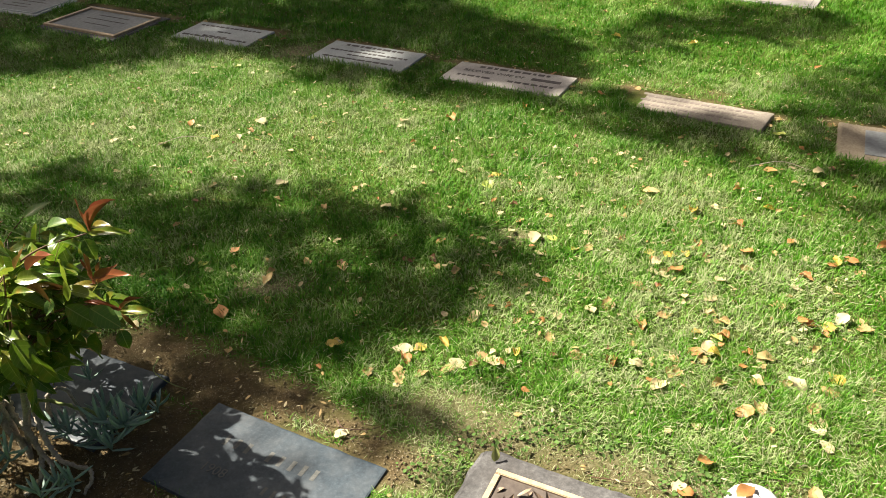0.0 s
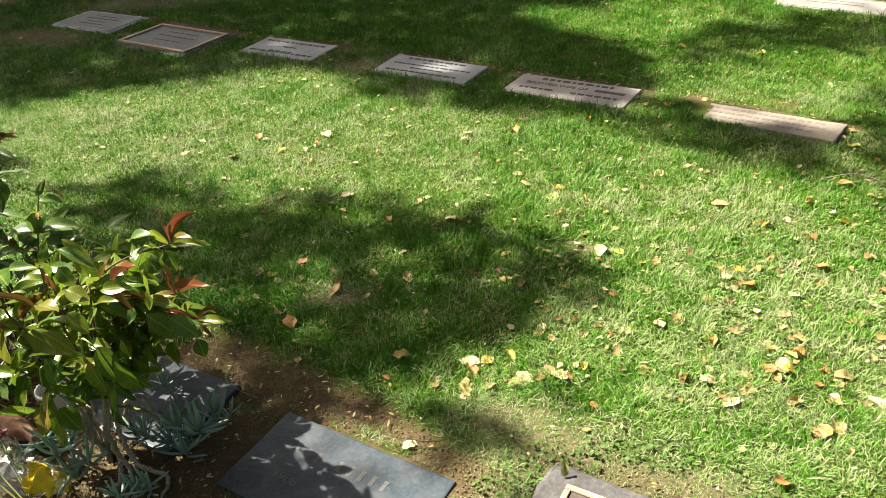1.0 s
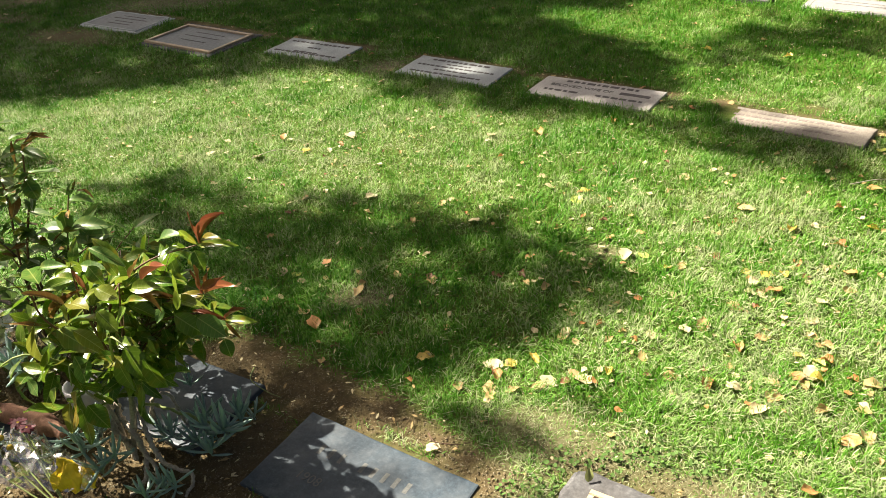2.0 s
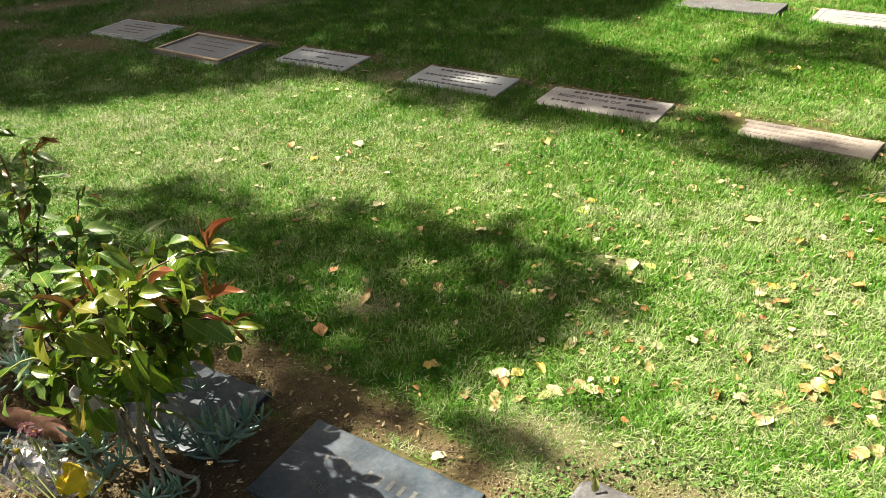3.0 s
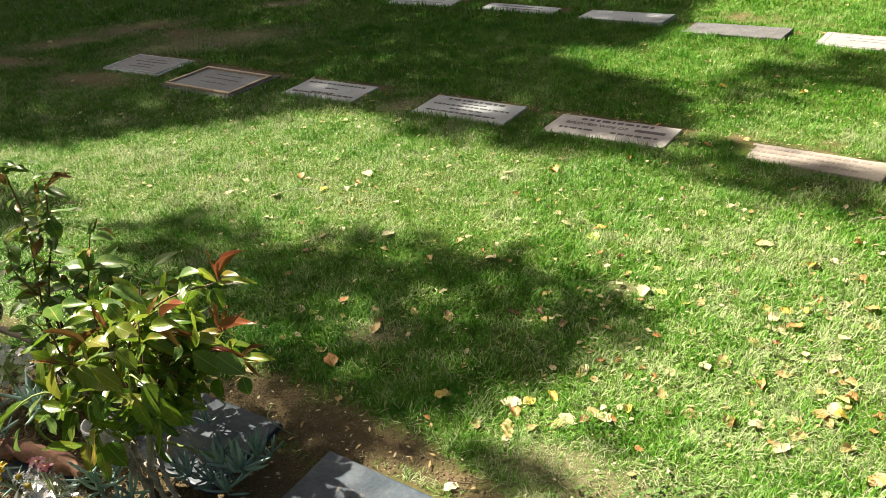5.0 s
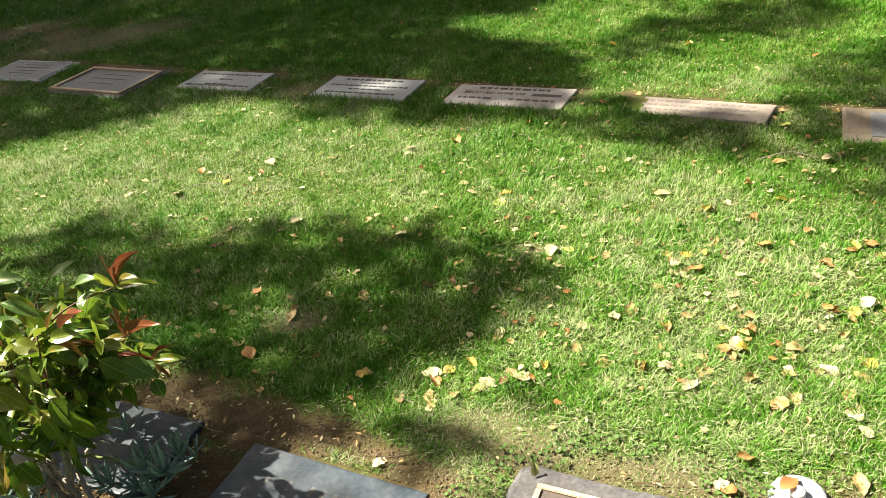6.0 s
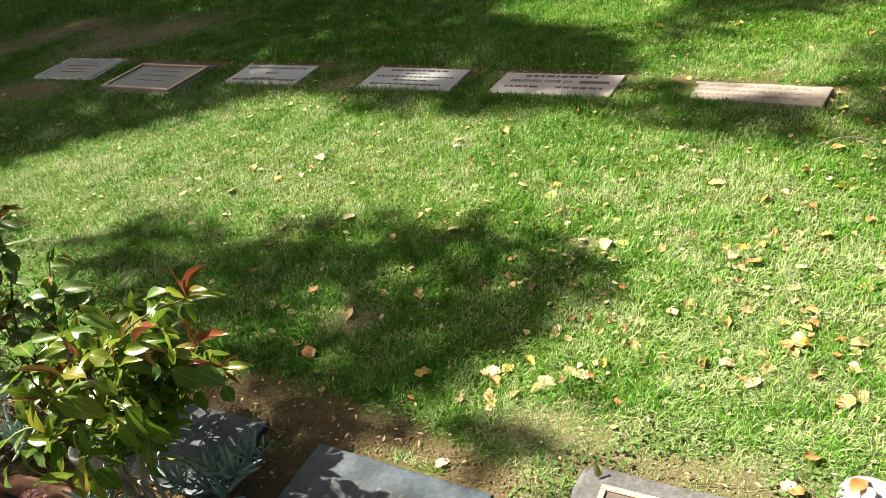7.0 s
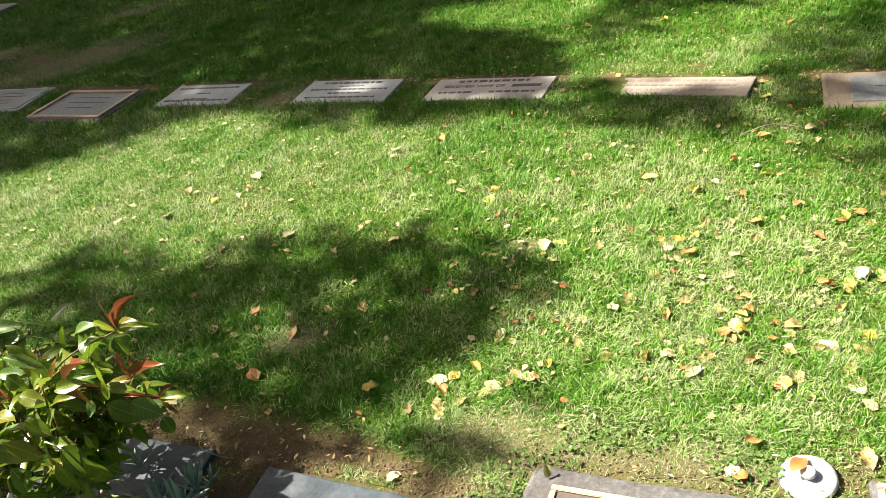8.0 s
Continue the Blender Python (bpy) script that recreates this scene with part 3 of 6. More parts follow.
# ---- grave markers ----
def slab(w, d, h, seed, deep=0.06, chip=0.0025, corner=0.006, step=0.035, cut=0.0):
    """A stone slab with slightly uneven faces and worn edges; its top is at h."""
    bm = bmesh.new()
    nx, ny = max(4, int(w / step)), max(3, int(d / step))
    grid = {}

    def vert(i, j, k):
        if (i, j, k) not in grid:
            x, y = -w / 2 + w * i / nx, -d / 2 + d * j / ny
            grid[i, j, k] = bm.verts.new((x, y, (h, h - 0.012, -deep)[k]))
        return grid[i, j, k]

    for i in range(nx):
        for j in range(ny):
            bm.faces.new((vert(i, j, 0), vert(i + 1, j, 0), vert(i + 1, j + 1, 0), vert(i, j + 1, 0)))
    rim = [(i, 0) for i in range(nx)] + [(nx, j) for j in range(ny)] + [(i, ny) for i in range(nx, 0, -1)] + [(0, j) for j in range(ny, 0, -1)]
    for a, b in zip(rim, rim[1:] + rim[:1]):
        for k in (0, 1):
            bm.faces.new((vert(*a, k), vert(*a, k + 1), vert(*b, k + 1), vert(*b, k)))
    bmesh.ops.recalc_face_normals(bm, faces=bm.faces)
    bm.edges.ensure_lookup_table()
    top_edges = [e for e in bm.edges if len(e.link_faces) == 2 and abs(e.link_faces[0].normal.z - e.link_faces[1].normal.z) > 0.5]
    bmesh.ops.bevel(bm, geom=top_edges, offset=corner, segments=2, affect="EDGES", profile=0.6)
    for v in bm.verts:
        gap = (w / 2 - abs(v.co.x)) + (d / 2 - abs(v.co.y))
        if gap < cut:
            v.co.x -= math.copysign((cut - gap) / 2, v.co.x)
            v.co.y -= math.copysign((cut - gap) / 2, v.co.y)
        p = v.co * 14 + Vector((seed * 3.1, seed * 1.7, 0))
        edge = max(abs(v.co.x) / (w / 2), abs(v.co.y) / (d / 2))
        wear = 1.0 if edge > 0.93 else 0.25
        v.co += noise.noise_vector(p) * chip * wear + noise.noise_vector(p * 3.3) * chip * 0.6 * wear
    return bm


def bars(rows, depth=0.0012, proud=0.0015):
    """Plain bars for an inscription: rows of (u0, u1, v, height)."""
    bm = bmesh.new()
    for u0, u1, v, tall in rows:
        box(bm, u0, u1, v - tall / 2, v + tall / 2, -depth, proud)
    return bm


def inscribe(rows, ink, parent, h, proud=0.0012):
    for row in rows:
        part("inscribed_word", bars([row], proud=proud), ink, parent).location = (0, 0, h)


def words(rnd, u0, u1, v, tall, least=0.03, most=0.09):
    """Bars of word length along one line."""
    tall *= 0.50
    least, most = 0.5 * least, 0.55 * most
    out, u = [], u0
    while u < u1 - least:
        e = min(u1, u + rnd.uniform(least, most))
        out.append((u, e, v, tall))
        u = e + tall * 0.55
    return out


def marker(key, name, material, label, lines, ink, seed, tilt=(0.0, 0.0), category="grave marker"):
    """A flat stone marker; lines are rows of inscription: (half width, v, height, whole line or words)."""
    cx, cy, turn, w, d, h = STONES[key]
    t = thing(name, label, category, pose(cx, cy, 0, tilt[0], tilt[1], turn), group="flat grave markers")
    part("slab", slab(w, d, h, seed), material, t)
    rnd = random.Random(seed)
    for half, v, tall in lines:
        inscribe(words(rnd, -half, half, v, tall), ink, t, h)
    return t


def framed_marker(key, name, base_mat, plaque_mat, frame_mat, label, lines, ink, seed, inset, bar_width, bar_height=0.008):
    """A marker with a metal plaque, and a raised frame round it, on a stone base."""
    cx, cy, turn, w, d, h = STONES[key]
    t = thing(name, label, "grave marker", pose(cx, cy, 0, 0, 0, turn), group="flat grave markers")
    part("base", slab(w, d, h, seed, corner=0.014, chip=0.006, step=0.02, cut=0.03 if key == "R" else 0.0), base_mat, t)
    iw, id_ = w / 2 - inset[0], d / 2 - inset[1]
    pb = bmesh.new()
    v = box(pb, -iw + bar_width, iw - bar_width, -id_ + bar_width, id_ - bar_width, -0.004, 0.003)
    bmesh.ops.bevel(pb, geom=pb.edges[:], offset=0.001, segments=1, affect="EDGES")
    plaque = part("plaque", pb, plaque_mat, t)
    plaque.location = (0, 0, h)
    if frame_mat is not None:
        g = 0.0015
        for u0, u1, v0, v1 in ((-iw, iw, id_ - bar_width, id_), (-iw, iw, -id_, -id_ + bar_width),
                               (-iw, -iw + bar_width, -id_ + bar_width + g, id_ - bar_width - g), (iw - bar_width, iw, -id_ + bar_width + g, id_ - bar_width - g)):
            fb = bmesh.new()
            box(fb, u0, u1, v0, v1, -0.004, bar_height)
            bmesh.ops.bevel(fb, geom=fb.edges[:], offset=0.0018, segments=2, affect="EDGES")
            part("frame_bar", fb, frame_mat, t).location = (0, 0, h)
    rnd = random.Random(seed)
    for half, vv, tall in lines:
        inscribe(words(rnd, -half, half, vv, tall), ink, plaque, 0.003)
    return t


def engraved(text, size, at, parent, material, h):
    """Legible engraved words in the built-in font."""
    cu = bpy.data.curves.new("inscription", "FONT")
    cu.body = text
    cu.size = size
    cu.extrude = 0.0008
    cu.align_x, cu.align_y = "CENTER", "CENTER"
    cu.materials.append(material)
    ob = new("inscription", cu)
    ob.parent = parent
    ob.location = (at[0], at[1], h + 0.0004)
    return ob


p_stone = marker("P", "grave_marker", DARK_SLATE, "dark slate grave marker dappled by leaf shade beside bare soil", [], INSCRIPTION_PALE, 1)
ph = STONES["P"][5]
for first, last, count, v, tall in ((-0.165, -0.060, 3, 0.046, 0.034), (-0.026, 0.150, 5, 0.048, 0.034), (0.03, 0.17, 5, -0.048, 0.026)):
    step = (last - first) / count
    for k in range(count):
        inscribe([(first + k * step, first + (k + 0.34) * step, v, tall)], INSCRIPTION_PALE, p_stone, ph, 0.0006)
engraved("1908", 0.040, (-0.124, -0.050), p_stone, INSCRIPTION_PALE, ph)
marker("Q", "grave_marker", DARK_SLATE, "dark slate grave marker half covered by succulents", [], INSCRIPTION_PALE, 2)
r_stone = framed_marker("R", "framed_grave_marker", CONCRETE, DARK_BRONZE, TAN_BRONZE, "rough concrete grave marker with tan framed bronze plaque",
                        [], INSCRIPTION_PALE, 3, (0.068, 0.058), 0.016)
framed_marker("S", "framed_grave_marker", CONCRETE, PINK_GRANITE, TAN_BRONZE, "tan framed grave marker beside a white vase lid", [], INSCRIPTION_DARK, 4, (0.012, 0.012), 0.016)
framed_marker("A", "grave_marker", GREY_GRANITE, GREY_BRONZE, GREY_GRANITE, "grey grave marker with a raised border in shade",
              [(0.12, 0.09, 0.018), (0.17, 0.04, 0.022), (0.09, -0.02, 0.018), (0.12, -0.07, 0.018)], INSCRIPTION_DARK, 5, (0.03, 0.03), 0.014, 0.005)
framed_marker("B", "framed_grave_marker", CONCRETE, GREY_BRONZE, TAN_BRONZE, "dark plaque grave marker in a tan frame on concrete",
              [(0.14, 0.10, 0.014), (0.17, 0.03, 0.016), (0.12, -0.05, 0.014)], INSCRIPTION_DARK, 6, (0.028, 0.05), 0.026, 0.014)
marker("C", "grave_marker", GREY_GRANITE, "light grey granite grave marker with dark inscription in shade",
       [(0.24, 0.095, 0.040), (0.05, 0.015, 0.034), (0.10, -0.065, 0.036), (0.24, -0.085, 0.040)], INSCRIPTION_DARK, 7)
marker("D", "grave_marker", GREY_GRANITE, "grey granite grave marker with a patch of sun",
       [(0.20, 0.108, 0.044), (0.08, 0.062, 0.026), (0.25, 0.020, 0.034), (0.11, -0.030, 0.030), (0.24, -0.085, 0.034)], INSCRIPTION_DARK, 8)
e_stone = marker("E", "grave_marker", PINK_GRANITE, "pinkish granite grave marker with deep inscription", [(0.20, 0.092, 0.046)], INSCRIPTION_DARK, 9, tilt=(0.0, -0.8))
eh = STONES["E"][5]
engraved("BELOVED WIFE OF", 0.042, (-0.090, 0.026), e_stone, INSCRIPTION_DARK, eh)
inscribe([(0.125, 0.285, 0.026, 0.030)], INSCRIPTION_DARK, e_stone, eh)
inscribe(words(random.Random(91), -0.27, -0.07, -0.046, 0.040) + words(random.Random(92), 0.02, 0.27, -0.046, 0.040), INSCRIPTION_DARK, e_stone, eh)
marker("F", "grave_marker", BROWN_GRANITE, "pinkish granite grave marker tilted out of the grass",
       [(0.26, 0.062, 0.040), (0.27, 0.010, 0.036), (0.25, -0.042, 0.036)], INSCRIPTION_FAINT, 10, tilt=(0.0, -2.2))
framed_marker("G", "framed_grave_marker", TAN_STONE, GREY_BRONZE, None, "tan concrete grave marker with a grey plaque", [(0.12, 0.02, 0.016)], INSCRIPTION_DARK, 11, (0.10, 0.045), 0.012)
marker("H", "grave_marker", GREY_GRANITE, "thick grey grave marker proud of the grass", [], INSCRIPTION_DARK, 12, tilt=(0.0, -1.5))
marker("I", "grave_marker", GREY_GRANITE, "grey granite grave marker far across the lawn", [(0.2, 0.05, 0.022), (0.2, -0.03, 0.022)], INSCRIPTION_DARK, 13)
marker("J", "grave_marker", GREY_GRANITE, "grey granite grave marker sunk in grass", [(0.2, 0.04, 0.022), (0.2, -0.03, 0.022)], INSCRIPTION_DARK, 14)
k_stone = marker("K", "grave_marker", CONCRETE, "thick grey grave marker with an incised end line", [], INSCRIPTION_DARK, 15, tilt=(0.0, -1.5))
part("border_line", bars([(0.255, 0.262, 0.0, 0.27)], proud=0.0008), INSCRIPTION_DARK, k_stone).location = (0, 0, STONES["K"][5])
l_stone = marker("L", "grave_marker", WHITE_MARBLE, "sunlit white marble grave marker with an incised border", [(0.2, 0.06, 0.02), (0.17, 0.0, 0.02)], INSCRIPTION_PALE, 16)
for row in ((-0.30, 0.30, 0.135, 0.006), (-0.30, 0.30, -0.135, 0.006), (-0.303, -0.297, 0.0, 0.264), (0.297, 0.303, 0.0, 0.264)):
    part("border_line", bars([row], proud=0.0008), INSCRIPTION_PALE, l_stone).location = (0, 0, STONES["L"][5])
marker("M", "grave_marker", GREY_GRANITE, "grey granite grave marker at the far edge of shade", [(0.2, 0.04, 0.022)], INSCRIPTION_DARK, 17)
marker("N", "grave_marker", WHITE_MARBLE, "white grave marker far across the lawn", [], INSCRIPTION_PALE, 18)
marker("W", "grave_marker", BLUE_MARBLE, "bluish white stone grave marker behind the shrub", [], INSCRIPTION_PALE, 19)


# ---- leaves ----
def leaf_mesh(name, length, width, material, fold=0.25, curl=0.5, wave=0.05, seed=0, point=0.8, lobes=0.0, roll=0.0, along=7, across=4, centred=False, crumple=0.0):
    """A leaf blade from its base along +y: folded at the midrib, curling downwards, with a wavy rim."""
    rnd = random.Random(seed)
    phase = rnd.uniform(0, 6.28)
    verts, faces = [], []
    y, z, ang = 0.0, 0.0, 0.0
    for i in range(along + 1):
        t = i / along
        half = 0.5 * width * max(0.0, math.sin(math.pi * min(1.0, t ** point))) ** 0.85
        if i == 0:
            half = 0.025 * width
        if i == along:
            half = 0.01 * width
        half *= 1 + lobes * math.sin(t * 19 + phase)
        for k in range(across + 1):
            s = -1 + 2 * k / across
            lift = abs(s) * half * fold + wave * width * abs(s) * math.sin(7 * t + phase + (1.7 if s > 0 else 0.0))
            a = roll * s * half / (0.5 * width)
            xx = s * half * math.cos(a) if roll else s * half
            zz = abs(s * half * math.sin(a)) if roll else 0.0
            verts.append((xx, y - lift * math.sin(ang), z + (lift + zz) * math.cos(ang)))
        step = length / along
        ang -= curl / along
        y += step * math.cos(ang)
        z += step * math.sin(ang)
    n = across + 1
    for i in range(along):
        for k in range(across):
            faces.append((i * n + k, i * n + k + 1, (i + 1) * n + k + 1, (i + 1) * n + k))
    if centred:
        low = min(v[2] for v in verts)
        verts = [(x, yy - length / 2, zz - low) for x, yy, zz in verts]
    if crumple:
        off = Vector((seed * 1.3, seed * 0.7, 0))
        verts = [Vector(v) + noise.noise_vector(Vector(v) * 60 + off) * crumple * Vector((0.4, 0.4, 1.0)).length * 0.8 for v in verts]
        low = min(v[2] for v in verts)
        verts = [(v[0], v[1], v[2] - low) for v in verts]
    me = mesh_from(name, verts, faces)
    me.materials.append(material)
    return me


def aim(at, way, spin=0.0, size=1.0):
    """A pose whose +y points along way, turned about it by spin."""
    way = Vector(way).normalized()
    side = way.cross(Vector((0, 0, 1)))
    if side.length < 0.02:
        side = Vector((1, 0, 0))
    side.normalize()
    up = side.cross(way)
    m = Matrix((side, way, up)).transposed().to_4x4()
    return Matrix.Translation(at) @ m @ Matrix.Rotation(spin, 4, "Y") @ Matrix.Scale(size, 4)


# fallen leaves: x, y, length in metres
PALE_NEAR = [
    (0.68, 1.33, 0.067), (-0.18, 1.46, 0.075), (0.61, 1.5, 0.032), (0.76, 1.54, 0.058), (1.07, 1.55, 0.088), (0.6, 1.58, 0.032),
    (0.68, 1.69, 0.095), (0.62, 1.69, 0.047), (1.06, 1.71, 0.095), (0.96, 1.74, 0.056), (0.11, 1.75, 0.088), (0.21, 1.76, 0.095),
    (0.63, 1.78, 0.069), (-0.06, 1.81, 0.095), (0.99, 1.82, 0.051), (0.72, 1.82, 0.063), (0.64, 1.83, 0.042), (0.85, 1.86, 0.079),
    (-0.46, 1.87, 0.033), (-0.32, 1.92, 0.033), (1.08, 1.95, 0.053), (-0.57, 1.97, 0.034), (0.15, 1.98, 0.058), (-0.88, 2.0, 0.056),
    (0.41, 2.0, 0.066), (0.66, 2.02, 0.095), (0.51, 2.03, 0.074), (-0.84, 2.09, 0.049), (0.82, 2.09, 0.061), (0.9, 2.11, 0.093),
]
PALE_MID = [
    (-0.79, 2.19, 0.058), (0.49, 2.22, 0.055), (-0.89, 2.25, 0.095), (0.03, 2.25, 0.047), (0.06, 2.35, 0.057), (0.2, 2.35, 0.057),
    (0.36, 2.35, 0.073), (0.6, 2.37, 0.037), (-0.38, 2.4, 0.05), (1.0, 2.41, 0.06), (-1.18, 2.42, 0.055), (0.34, 2.44, 0.095),
    (0.53, 2.48, 0.059), (-0.62, 2.53, 0.062), (1.02, 2.56, 0.071), (-0.47, 2.6, 0.04), (1.07, 2.61, 0.041), (-0.24, 2.65, 0.08),
    (0.43, 2.67, 0.04), (0.52, 2.69, 0.04), (0.14, 2.69, 0.04), (1.02, 2.69, 0.064), (1.19, 2.75, 0.057), (1.28, 2.75, 0.043),
    (-1.04, 2.76, 0.044), (-0.23, 2.77, 0.055), (-0.7, 2.82, 0.095), (-0.36, 2.83, 0.057), (-0.91, 2.86, 0.045), (1.48, 2.89, 0.07),
]
PALE_FAR = [
    (0.41, 2.92, 0.066), (0.04, 2.94, 0.076), (-1.31, 2.95, 0.063), (-0.09, 2.95, 0.043), (0.12, 2.98, 0.058), (1.49, 2.98, 0.095),
    (-0.17, 3.0, 0.068), (0.0, 3.04, 0.069), (0.37, 3.04, 0.044), (0.59, 3.08, 0.095), (0.76, 3.1, 0.045), (0.74, 3.15, 0.046),
    (-1.34, 3.17, 0.095), (0.43, 3.2, 0.046), (-0.02, 3.24, 0.046), (-1.01, 3.25, 0.049), (0.0, 3.27, 0.047), (-0.16, 3.31, 0.047),
    (-1.56, 3.33, 0.053), (-1.25, 3.37, 0.051), (-0.95, 3.4, 0.095), (-0.27, 3.46, 0.077), (-0.24, 3.59, 0.051), (-0.69, 3.61, 0.052),
    (-0.72, 3.64, 0.052), (-0.98, 3.65, 0.083), (-0.89, 3.8, 0.055), (-1.53, 3.81, 0.058), (-1.19, 4.06, 0.059), (-1.52, 4.07, 0.06),
]
TAN_NEAR = [
    (1.0, 1.32, 0.094), (0.94, 1.62, 0.095), (-0.05, 1.67, 0.073), (1.15, 1.69, 0.095), (0.01, 1.7, 0.067), (-0.15, 1.7, 0.074),
    (-0.06, 1.71, 0.081), (0.85, 1.71, 0.069), (0.08, 1.73, 0.067), (0.46, 1.74, 0.041), (0.73, 1.76, 0.083), (0.18, 1.79, 0.062),
    (0.46, 1.81, 0.083), (0.82, 1.81, 0.071), (1.01, 1.83, 0.095), (0.38, 1.89, 0.071), (0.18, 1.94, 0.05), (0.28, 1.96, 0.058),
    (-0.23, 1.97, 0.066), (0.14, 1.97, 0.072), (0.92, 1.99, 0.06), (-0.73, 2.02, 0.071), (-0.54, 2.03, 0.062), (0.57, 2.06, 0.095),
    (0.16, 2.08, 0.052), (-0.57, 2.15, 0.088), (0.3, 2.16, 0.054), (0.68, 2.16, 0.093),
]
TAN_FAR = [
    (-0.57, 2.19, 0.065), (0.07, 2.22, 0.07), (0.21, 2.22, 0.062), (-0.33, 2.24, 0.08), (0.0, 2.24, 0.055), (-0.46, 2.26, 0.065),
    (-0.51, 2.31, 0.037), (0.53, 2.39, 0.074), (-1.02, 2.49, 0.064), (0.29, 2.58, 0.039), (0.4, 2.61, 0.061), (0.09, 2.62, 0.053),
    (-0.48, 2.64, 0.063), (0.01, 2.65, 0.04), (1.51, 2.69, 0.043), (-0.75, 2.76, 0.043), (-0.39, 2.79, 0.065), (-0.99, 2.8, 0.059),
    (0.39, 2.81, 0.041), (0.8, 2.81, 0.095), (0.1, 2.89, 0.042), (0.52, 2.95, 0.058), (-0.33, 3.13, 0.046), (0.99, 3.31, 0.048),
    (0.47, 3.57, 0.05), (-0.37, 3.69, 0.052), (-1.44, 4.16, 0.061),
]
ORANGE = [
    (0.69, 1.31, 0.072), (0.76, 1.41, 0.087), (0.89, 1.6, 0.087), (-0.05, 1.77, 0.089), (0.93, 1.79, 0.057),
    (0.56, 1.79, 0.09), (0.96, 1.85, 0.051), (-0.67, 1.95, 0.092), (0.66, 1.96, 0.073), (0.38, 2.18, 0.062), (-0.74, 2.31, 0.068),
    (1.41, 2.34, 0.078), (1.07, 2.38, 0.085), (0.0, 2.4, 0.066), (0.84, 2.52, 0.039), (0.28, 2.56, 0.039), (1.08, 2.57, 0.089),
    (1.52, 2.61, 0.043), (0.28, 2.86, 0.042), (1.3, 3.0, 0.081), (-0.98, 3.32, 0.066), (-1.29, 3.38, 0.08), (-0.05, 3.49, 0.095),
    (0.3, 3.62, 0.079), (-0.55, 3.67, 0.052), (0.68, 3.78, 0.07),
]
YELLOW = [
    (1.18, 1.75, 0.095), (0.28, 1.81, 0.083), (-0.27, 1.82, 0.085), (-0.01, 1.82, 0.076), (0.06, 1.85, 0.077), (0.86, 2.36, 0.083),
    (0.48, 2.38, 0.057), (0.94, 2.66, 0.091), (1.22, 2.69, 0.075), (0.18, 2.93, 0.076), (-1.13, 3.25, 0.066), (0.83, 4.66, 0.10), (1.25, 4.55, 0.09),
]
DARK = [(0.16, 1.75, 0.061), (-0.57, 1.85, 0.051), (0.77, 2.26, 0.08), (-0.1, 2.29, 0.08), (-0.02, 2.29, 0.08), (0.65, 2.46, 0.059), (0.95, 2.55, 0.053)]
LIME = [(0.88, 1.91, 0.073), (-0.83, 2.23, 0.067), (0.4, 2.45, 0.083), (0.15, 2.84, 0.093), (-0.71, 3.47, 0.05), (-1.3, 4.17, 0.067), (1.42, 3.33, 0.085)]


